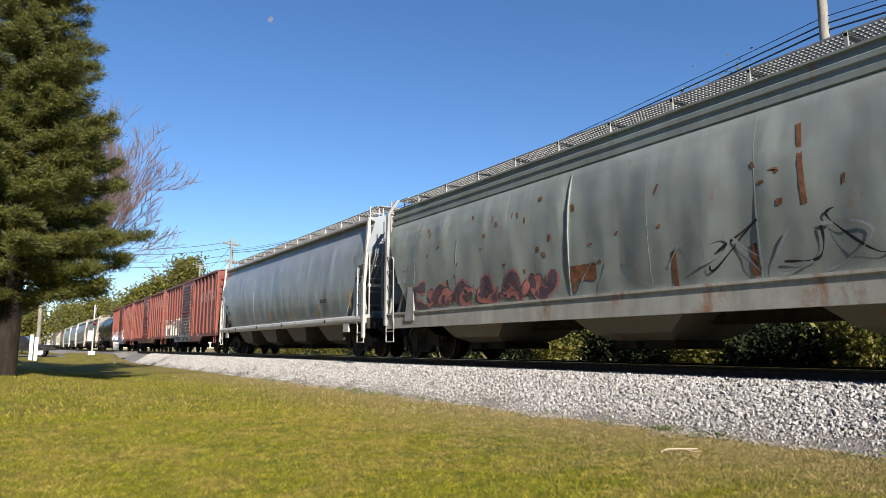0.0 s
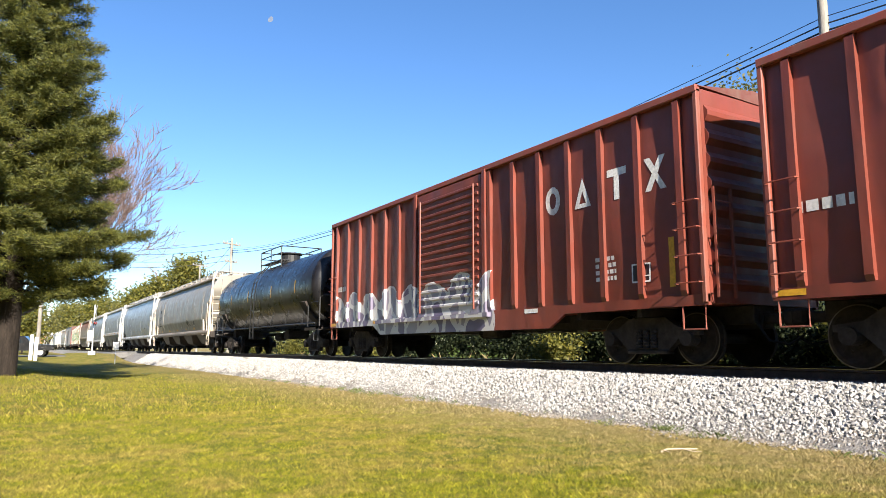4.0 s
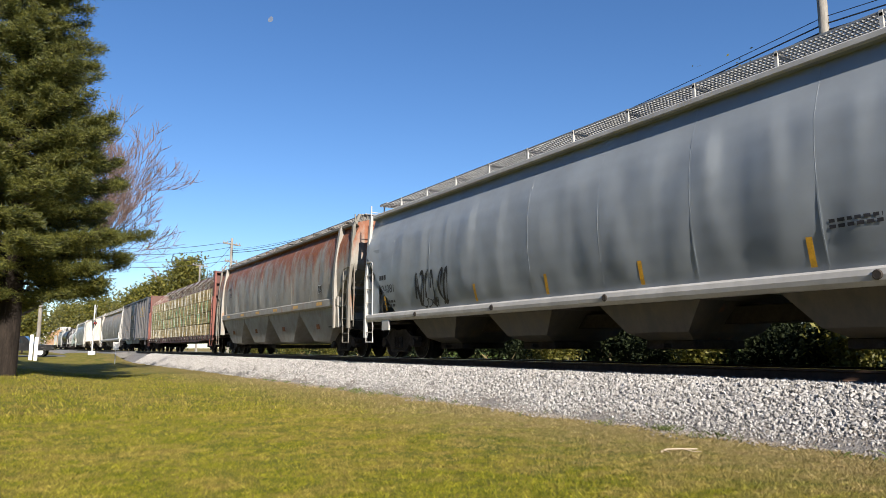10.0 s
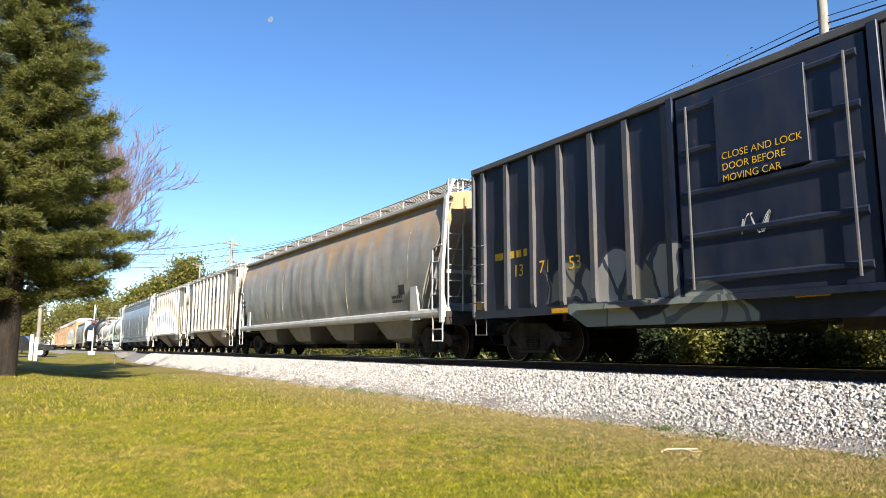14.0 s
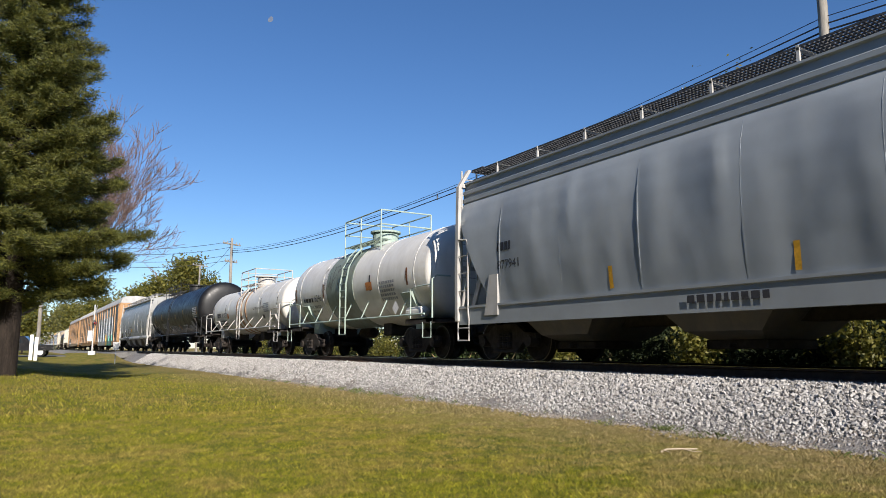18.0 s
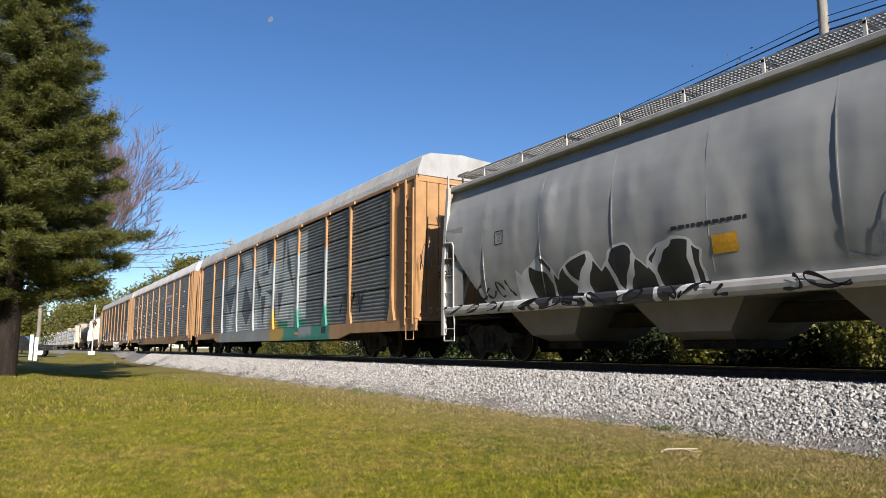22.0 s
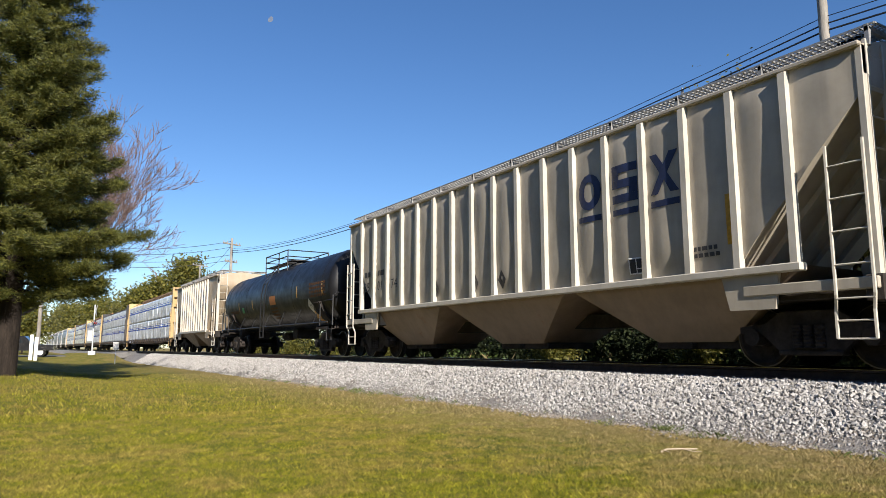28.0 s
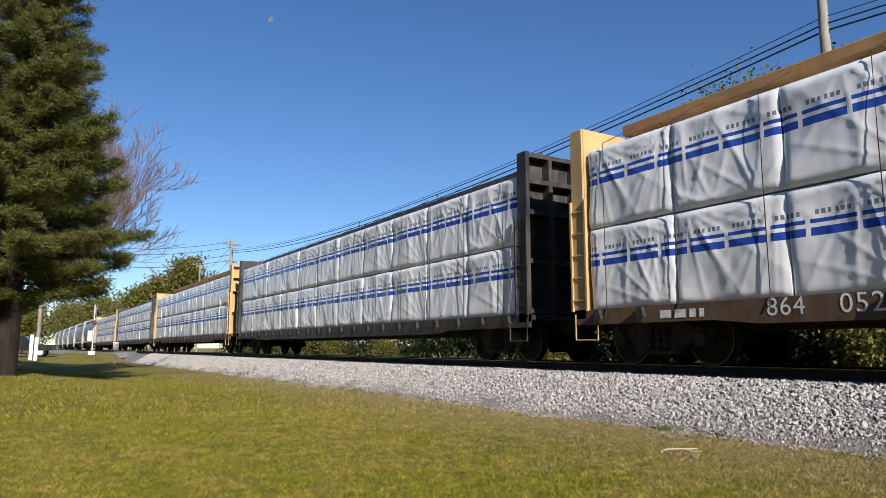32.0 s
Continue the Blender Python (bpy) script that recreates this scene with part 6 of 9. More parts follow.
    for k in range(-4, 5):
        g.box(-1.4, 1.4, k * hb / 5 - 0.05, k * hb / 5 + 0.05, 0.85, 1.02)
    g.lathe((0.6, 1.0, 0.75), "y", [(-0.5, 0.08), (-0.45, 0.2), (0.45, 0.2), (0.5, 0.08)], 12)
    g.box(-0.9, -0.4, -1.2, -0.6, 0.55, 0.9, 0.03)
    part("underframe", g, M_UNDER, car)
    running_gear(car, half, 2.25)
    return car, half, lambda y, z: -w - 0.034 * noise.noise((y * 0.9, z * 0.6, t0)) - 0.012 * noise.noise((y * 2.7, z * 1.5, t0 + 5))


# ---- tank cars ----
def tank_car(t0, t1, label, mat, trim, radius=1.50, centre=2.72, bands=(), inset=0.95, rail_y=(-1.35, 1.35), rail_h=0.85, dome=0.46):
    car, length = rail_car("tank_car", label, t0, t1)
    half = length / 2
    hl = half - inset
    g = Geo()
    hd = 0.38                              # depth of the dished heads
    stations = [(-hl + hd - hd * math.cos(a), max(radius * math.sin(a) ** 0.5, 0.02)) for a in [i / 9 * math.pi / 2 for i in range(10)]]
    stations += [(-hl + hd + 2 * (hl - hd) * k / 6, radius) for k in range(1, 6)]
    stations += [(hl - hd + hd * math.cos(a), max(radius * math.sin(a) ** 0.5, 0.02)) for a in [i / 9 * math.pi / 2 for i in range(9, -1, -1)]]
    g.lathe((0, 0, centre), "y", stations, 40)
    tank = part("tank", g, mat, car, "", True)
    for y in np.linspace(-hl + 1.0, hl - 1.0, 5):
        g = Geo()
        g.lathe((0, y, centre), "y", [(-0.02, radius), (-0.012, radius + 0.008), (0.012, radius + 0.008), (0.02, radius)], 40)
        part("weld_seam", g, mat, tank, "", True)
    for y, w, m in bands:
        g = Geo()
        g.lathe((0, y, centre), "y", [(-w, radius), (-w, radius + 0.012), (w, radius + 0.012), (w, radius)], 40)
        part("painted_band", g, m, tank, "", True)
    top = centre + radius
    # dome with valves
    g = Geo()
    g.lathe((0, 0, top - 0.08), "z", [(0, 0.46), (dome, 0.46), (dome + 0.06, 0.40)], 20)
    g.lathe((0, 0.0, top - 0.02 + dome), "z", [(0, 0.54), (0.06, 0.54)], 20)
    g.lathe((0, 0.85, top - 0.08), "z", [(0, 0.16), (0.30, 0.16), (0.34, 0.10)], 12)
    part("valve_dome", g, trim, car)
    # platform and railings
    g = Geo()
    px, ya, yb = 0.95, *rail_y
    grating(g, -px, -0.55, ya, yb, top + 0.02)
    grating(g, 0.55, px, ya, yb, top + 0.02)
    pf = part("platform", g, trim, car, "small top platform")
    r = 0.024
    corners = [(-px, ya), (-px, yb), (px, yb), (px, ya)]
    rail = None
    for z in (rail_h, rail_h * 0.5):
        for k in range(4):
            a, b = corners[k], corners[(k + 1) % 4]
            g = Geo()
            g.tube([(a[0], a[1], top + z), (b[0], b[1], top + z)], r, 6)
            q = part("railing" if rail is None else "rail_bar", g, trim, rail or car, "" if rail else "round-bar safety railing")
            rail = rail or q
    extra = [(x, ya + (yb - ya) * k / 5) for k in range(1, 5) for x in (-px, px)] if yb - ya > 4 else [(-px, 0.0), (px, 0.0)]
    for x, y in corners + extra:
        g = Geo()
        g.tube([(x, y, top - 0.5), (x, y, top + rail_h)], r, 6)
        part("rail_post", g, trim, rail)
    # side ladders follow the shell
    for s in (-1, 1):
        g = Geo()
        pts = [(s * (radius + 0.17), z) for z in (0.75, 1.3, 2.0, centre)]
        pts += [(s * (radius + 0.17) * math.cos(a), centre + (radius + 0.17) * math.sin(a)) for a in (0.35, 0.65, 0.9)]
        for y in (-0.24, 0.24):
            g.tube([(x, y, z) for x, z in pts], 0.026, 5)
        for k in range(len(pts) * 2 - 2):
            i, f = divmod(k, 2)
            x = pts[i][0] + (pts[i + 1][0] - pts[i][0]) * f * 0.5
            z = pts[i][1] + (pts[i + 1][1] - pts[i][1]) * f * 0.5
            g.tube([(x, -0.24, z), (x, 0.24, z)], 0.015, 5)
        part("ladder", g, trim, car)
    # stub sills, saddles, walk rail
    for s in (-1, 1):
        g = Geo()
        g.box(-0.25, 0.25, s * (half - 0.6), s * (half - 3.6), 0.72, 1.15, 0.02)
        g.box(-1.5, 1.5, s * (half - 0.62), s * (half - 0.95), 0.98, 1.10, 0.01)
        g.box(-1.5, 1.5, s * (half - 0.62), s * (half - 1.9), 1.06, 1.10)
        for x in (-1.45, 1.45):
            g.box(x - 0.05, x + 0.05, s * (half - 0.62), s * (half - 2.1), 0.96, 1.10)
        part("stub_sill", g, M_UNDER, car)
        g = Geo()
        y = s * (half - 2.3)
        a = [math.pi * (1.12 + 0.76 * k / 10) for k in range(11)]
        ring = [(math.cos(q) * (radius + 0.01), centre + math.sin(q) * (radius + 0.01)) for q in a]
        out = [(math.cos(q) * (radius + 0.10), centre + math.sin(q) * (radius + 0.10)) for q in a]
        g.prism_y(ring + out[::-1], y - 0.3, y + 0.3)
        g.box(-0.9, 0.9, y - 0.25, y + 0.25, 0.85, centre - radius * 0.8)
        part("saddle", g, M_UNDER if trim is M_BLACK else trim, car)
        for x in (-1.45, 1.45):
            g = Geo()
            g.tube([(x, s * (half - 0.70), 1.05), (x, s * (half - 0.70), 2.15), (x * 0.9, s * (half - 0.70), 2.25), (x * 0.6, s * (half - 0.70), 2.25)], 0.026, 6)
            g.tube([(x, s * (half - 1.9), 1.05), (x, s * (half - 1.9), 1.95), (x, s * (half - 1.5), 2.0), (x, s * (half - 0.7), 2.0)], 0.02, 6)
            part("handrail", g, trim, car)
        stirrup(car, -1.5, s * (half - 0.9), 1.0, 0.44, trim)
    for s in (-1, 1):
        g = Geo()
        g.tube([(s * 1.52, -half + 1.0, 1.22), (s * 1.52, half - 1.0, 1.22)], 0.03, 6)
        for k in range(-3, 4):
            y = k * (half - 2.4) / 3
            g.tube([(s * 1.52, y, 1.22), (s * radius * 0.86, y, 1.85)], 0.02, 5)
        part("side_rail", g, trim, car, "long horizontal hand bar")
    g = Geo()
    g.lathe((0, -0.4, centre - radius - 0.2), "z", [(0, 0.16), (0.3, 0.2)], 12)
    part("bottom_outlet", g, M_UNDER, car)
    g = Geo()
    g.box(-0.5, 0.5, -1.5, -0.9, 0.7, 1.1, 0.03)
    part("valve_box", g, M_UNDER, car)
    g = Geo()
    g.lathe((0.3, 1.9, 0.85), "y", [(-0.5, 0.08), (-0.45, 0.19), (0.45, 0.19), (0.5, 0.08)], 12)
    part("air_tank", g, M_UNDER, car)
    running_gear(car, half, 2.15)
    return car, half, lambda y, z: -math.sqrt(max(radius ** 2 - (z - centre) ** 2, 0.01)) - 0.004


# ---- centre-beam flat cars ----
def centre_beam(t0, t1, label, frame_mat, chord_mat, bulk_mat, top=4.66, chord=0.55, rise=0.14, clear=(), shade_face_mat=None, depth=0.30):
    car, length = rail_car("centre_beam_flat_car", label, t0, t1)
    half = length / 2
    hb = half - 0.72
    g = Geo()
    g.box(-1.46, 1.46, -hb, hb, 0.90, 1.01, 0.01)
    part("deck", g, frame_mat, car)
    for s in (-1, 1):
        g = Geo()
        g.prism_x([(-hb, 0.74), (-hb, 1.03), (hb, 1.03), (hb, 0.74), (hb - 3.2, 0.74), (hb - 4.0, 0.66), (-hb + 4.0, 0.66), (-hb + 3.2, 0.74)], s * 1.42, s * 1.50)
        part("side_sill", g, frame_mat, car)
        for k in range(22):
            y = -hb + 0.7 + k * (2 * hb - 1.4) / 21
            if any(lo < y < hi for lo, hi in clear) and s < 0:
                continue
            g = Geo()
            g.prism_x([(y - 0.10, 0.84), (y - 0.05, 1.01), (y + 0.05, 1.01), (y + 0.10, 0.84), (y + 0.03, 0.76), (y - 0.03, 0.76)], s * 1.49, s * 1.58)
            part("tie_down_winch", g, M_CAST, car)
    g = Geo()
    g.box(-0.3, 0.3, -half + 0.6, half - 0.6, 0.60, 0.90, 0.02)
    for k in range(-6, 7):
        g.box(-1.35, 1.35, k * hb / 7 - 0.06, k * hb / 7 + 0.06, 0.72, 0.90)
    part("underframe", g, M_UNDER, car)
    for q in (-1, 1):
        y0, y1 = q * hb, q * (hb - 0.34)
        g = Geo()
        g.box(-1.46, 1.46, y1 - q * 0.02, y1 + q * 0.05, 0.98, top, 0.01)
        bh = part("bulkhead", g, shade_face_mat or bulk_mat, car, "tall end bulkhead")
        for x in (-0.75, 0.0, 0.75):
            g = Geo()
            g.prism_x([(y1, 0.9), (y0, 0.9), (y0 - q * 0.06, top), (y1, top)], x - 0.05, x + 0.05)
            part("bulkhead_post", g, shade_face_mat or bulk_mat, bh)
        for z in (1.1, 2.2, 3.3, 4.0, top - 0.06):
            g = Geo()
            g.box(-1.39, 1.39, y0 - q * 0.06, y1, z - 0.05, z + 0.05)
            part("bulkhead_beam", g, shade_face_mat or bulk_mat, bh)
        for x in (-1.45, 1.45):
            g = Geo()
            g.box(x - 0.05, x + 0.05, y0, y1, 0.85, top, 0.01)
            part("corner_post", g, bulk_mat, bh)
        ladder(car, -1.52, q * (hb - 0.2), 1.0, 3.2, 0.40, bulk_mat, "y", 5)
        stirrup(car, -1.50, q * (hb - 0.35), 0.95, 0.6, bulk_mat, 0.5)
    g = Geo()
    g.box(-chord, chord, -hb + 0.3, hb - 0.3, top - depth + rise, top + rise, 0.02)
    part("top_chord", g, chord_mat, car, "long beam along the middle of the car")
    for k in range(17):
        y = -hb + 1.0 + k * (2 * hb - 2.0) / 16
        g = Geo()
        g.prism_x([(y - 0.10, 1.0), (y - 0.10, top + rise - depth - 0.30), (y - 0.24, top + rise - depth + 0.02), (y + 0.24, top + rise - depth + 0.02), (y + 0.10, top + rise - depth - 0.30), (y + 0.10, 1.0)], -0.12, 0.12)
        part("centre_post", g, chord_mat, car)
    running_gear(car, half, 2.45)
    return car, half, hb


def board_material():
    """Sawn edges of boards, each in a tan of its own."""
    m, nt, b = material("sawn_board_edge", 0.85)
    info = nt.nodes.new("ShaderNodeObjectInfo")
    col = mix(nt, info.outputs["Random"], (0.44, 0.32, 0.13), (0.74, 0.58, 0.285))
    grain = noise_fac(nt, coords(nt, (8, 1.2, 20)), 2.0, 4)
    col = mix(nt, 1.0, col, ramp(nt, grain, 0.25, 0.75, (0.78, 0.78, 0.78), (1.15, 1.15, 1.15)), "MULTIPLY")
    nt.links.new(col, b.inputs["Base Color"])
    return m


def lumber_load(car, hb, cols=11, rows=4, z0=1.04, z1=3.78):
    m = by_piece("stacked_boards", (0.47, 0.345, 0.145), (0.72, 0.56, 0.275), 0.85)
    mb = board_material()
    strap = plain("white_strap", (0.55, 0.56, 0.52), 0.6)
    green = plain("green_strap", (0.03, 0.22, 0.12), 0.5)
    wood = plain("pale_dunnage", (0.45, 0.32, 0.14), 0.8)
    rng = random.Random(77)
    h = (z1 - z0) / rows
    lw = (2 * hb - 0.95) / cols
    n = 17
    g = Geo()
    g.box(-1.33, -0.14, -lw / 2 + 0.03, lw / 2 - 0.03, 0.02, h - 0.07)
    core = mesh_of("lumber_pack", g, m)
    boards = []
    for k in range(5):
        g = Geo()
        g.box(-1.36 + rng.uniform(-0.012, 0.012), -1.20, -lw / 2 + 0.02 + rng.uniform(0, 0.03), lw / 2 - 0.02 - rng.uniform(0, 0.03), 0.0, 0.86 * (h - 0.05) / n)
        boards.append(mesh_of("board", g, mb))
    for s in (-1, 1):
        for c in range(cols):
            for r in range(rows):
                b = part("lumber_pack", core, None, car, "banded pack of thin tan boards" if (c + r) == 0 else "")
                b.matrix_basis = pose(0, -hb + 0.48 + lw * (c + 0.5), z0 + r * h + 0.03, 0, 0, 0 if s < 0 else 180)
                if s < 0:
                    for i in range(n):
                        part("board", boards[rng.randrange(5)], None, b).location.z = i * (h - 0.05) / n
                    for q in (0.12, 0.62) if (c + r) % 2 else (0.35, 0.85):
                        g = Geo()
                        y = -lw / 2 + lw * q
                        g.box(-1.388, -1.376, y - 0.012, y + 0.012, -0.01, h - 0.04)
                        part("band", g, green if (c * 3 + r) % 3 else strap, b)
                    if c % 2 == 1 and r > 0:
                        g = Geo()
                        g.box(-1.36, -1.30, -lw / 2 - 0.035, -lw / 2 - 0.005, 0.0, h - 0.06)
                        part("spacer", g, wood, b)
        for k in range(20):
            y = -hb + 0.9 + k * (2 * hb - 1.8) / 19
            g = Geo()
            g.tube([(s * 0.27, y - 0.5 * (k % 2), 4.90), (s * 1.40, y + 0.10, z1 + 0.01), (s * 1.415, y + 0.10, z1 - 0.05), (s * 1.415, y + 0.12, 1.1), (s * 1.52, y + 0.12, 0.90)], 0.007, 4)
            part("tie_down_cable", g, strap, car)


def wrapped_mesh(lw, h, seed, mat):
    """A pack of boards in a white plastic wrap: a soft, creased shell."""
    rng = np.random.default_rng(seed)
    g = Geo()
    ny, nz = 60, 40
    ys, zs = np.linspace(-lw / 2 + 0.01, lw / 2 - 0.01, ny), np.linspace(0, h - 0.03, nz)
    fan = [(rng.uniform(-lw / 2, lw / 2), rng.choice((0.0, h)), rng.uniform(4, 9), rng.uniform(0, 6)) for _ in range(4)]

    def bulge(y, z):
        ey, ez = min(1, (lw / 2 - abs(y)) / 0.12), min(1, min(z, h - 0.03 - z) / 0.10)
        b = 0.045 * math.sqrt(max(ey, 0) * max(ez, 0))
        c = 0.0
        for fy, fz, k, ph in fan:
            a, d = math.atan2(z - fz, y - fy), math.hypot(y - fy, z - fz)
            c += 0.015 * (1 - abs(math.sin(a * k + ph))) ** 3 * min(1, d * 2) * math.exp(-d * 0.5)
        c += 0.040 * noise.noise((y * 1.3 + seed, z * 1.0, seed * 1.7)) + 0.003 * noise.noise((y * 7 + seed, z * 5, 3.1))
        return b + c * (0.35 + 0.65 * min(1, ez))
    front = [[(-1.40 - bulge(y, z), y, z) for z in zs] for y in ys]
    n = nz
    vs = [p for row in front for p in row]
    fs = [(i * n + j, i * n + j + 1, (i + 1) * n + j + 1, (i + 1) * n + j) for i in range(ny - 1) for j in range(n - 1)]
    g.add(vs, fs)
    y0, y1, zt = -lw / 2 + 0.01, lw / 2 - 0.01, h - 0.03
    for y, row in ((y0, front[0]), (y1, front[-1])):
        g.add([p for p in row] + [(-0.13, y, z) for z in zs], [(j, j + 1, n + j + 1, n + j) for j in range(n - 1)])
    for j in (0, n - 1):
        g.add([row[j] for row in front] + [(-0.13, y, zs[j]) for y in ys], [(i, i + 1, ny + i + 1, ny + i) for i in range(ny - 1)])
    return mesh_of("wrapped_pack", g, mat, True)


def wrap_material():
    """Thin white plastic film with two printed blue bands."""
    m, nt, b = material("printed_plastic_wrap", 0.24)
    o = coords(nt)
    sep = nt.nodes.new("ShaderNodeSeparateXYZ")
    nt.links.new(o, sep.inputs[0])

    def between(sock, lo, hi):
        a, c, d = (nt.nodes.new("ShaderNodeMath") for _ in range(3))
        a.operation, c.operation, d.operation = "GREATER_THAN", "LESS_THAN", "MULTIPLY"
        nt.links.new(sock, a.inputs[0])
        nt.links.new(sock, c.inputs[0])
        a.inputs[1].default_value, c.inputs[1].default_value = lo, hi
        nt.links.new(a.outputs[0], d.inputs[0])
        nt.links.new(c.outputs[0], d.inputs[1])
        return d.outputs[0]
    big = noise_fac(nt, o, 1.3, 4)
    col = mix(nt, ramp(nt, big, 0.3, 0.7), (0.70, 0.72, 0.75), (0.86, 0.87, 0.88))
    brk = nt.nodes.new("ShaderNodeMath")
    brk.operation = "PINGPONG"
    nt.links.new(sep.outputs[1], brk.inputs[0])
    brk.inputs[1].default_value = 0.36
    gate = between(brk.outputs[0], 0.035, 9.0)
    for lo, hi in ((0.84, 0.96), (1.02, 1.08)):
        k = nt.nodes.new("ShaderNodeMath")
        k.operation = "MULTIPLY"
        nt.links.new(between(sep.outputs[2], lo, hi), k.inputs[0])
        nt.links.new(gate, k.inputs[1])
        col = mix(nt, k.outputs[0], col, (0.03, 0.08, 0.42))
    fine = nt.nodes.new("ShaderNodeMath")
    fine.operation = "PINGPONG"
    nt.links.new(sep.outputs[1], fine.inputs[0])
    fine.inputs[1].default_value = 0.045
    k = nt.nodes.new("ShaderNodeMath")
    k.operation = "MULTIPLY"
    nt.links.new(between(sep.outputs[2], 1.14, 1.21), k.inputs[0])
    nt.links.new(between(fine.outputs[0], 0.015, 9.0), k.inputs[1])
    k2 = nt.nodes.new("ShaderNodeMath")
    k2.operation = "MULTIPLY"
    nt.links.new(k.outputs[0], k2.inputs[0])
    nt.links.new(between(brk.outputs[0], 0.11, 0.33), k2.inputs[1])
    col = mix(nt, times(nt, k2.outputs[0], 0.8), col, (0.05, 0.07, 0.16))
    nt.links.new(col, b.inputs["Base Color"])
    bump(nt, b, noise_fac(nt, coords(nt, (1, 1.5, 0.8)), 5.0, 5, 0.6), 0.10, 0.03)
    return m


WRAP = []


def wrapped_load(car, hb, seed, cols=11, rows=2, z0=1.015, z1=4.19):
    h, lw = (z1 - z0) / rows, (2 * hb - 0.85) / cols
    if not WRAP:
        mat = wrap_material()
        for k in range(7):
            WRAP.append(wrapped_mesh(lw, h, 11 + k, mat))
    rng = random.Random(seed)
    for s in (-1, 1):
        for c in range(cols):
            for r in range(rows):
                b = part("wrapped_pack", WRAP[rng.randrange(7)], None, car, "white plastic-wrapped pack with printed blue bands" if c + r == 0 else "")
                b.matrix_basis = pose(0, -hb + 0.42 + lw * (c + 0.5), z0 + r * h, 0, 0, 0 if s < 0 else 180)
    blk = plain("black_prop", (0.02, 0.018, 0.016), 0.7)
    for k in range(cols):
        g = Geo()
        y = -hb + 0.42 + lw * k + lw * 0.5
        g.box(-0.95, 0.95, y - 0.10, y + 0.10, z1 + 0.02, z1 + 0.14)
        part("load_spacer", g, blk, car)
    for k in range(14):
        g = Geo()
        y = -hb + 0.9 + k * (2 * hb - 1.8) / 13
        g.tube([(-0.56, y, 4.70), (-1.47, y, z1 + 0.03), (-1.50, y, 3.0), (-1.50, y, 1.1), (-1.53, y, 0.88)], 0.008, 4)
        part("tie_down_cable", g, M_CAST, car)


# ---- auto racks ----
def corrugated_panel(y0, y1, z0, z1, x, ridges, amp):
    g = Geo()
    zs, n = [], ridges * 4
    pts = []
    for i in range(n + 1):
        z = z0 + (z1 - z0) * i / n
        pts.append((x - (amp if i % 4 in (1, 2) else 0.0), z))
    g.loft([[(a, y0, z) for a, z in pts], [(a, y1, z) for a, z in pts]], close=False, caps=False)
    g.add([(x + 0.03, y0, z0), (x + 0.03, y1, z0), (x + 0.03, y1, z1), (x + 0.03, y0, z1)], [(0, 1, 2, 3)])
    g.loft([[(x, y0, z0), (x + 0.03, y0, z0)], [(x, y1, z0), (x + 0.03, y1, z0)]], close=False, caps=False)
    return g


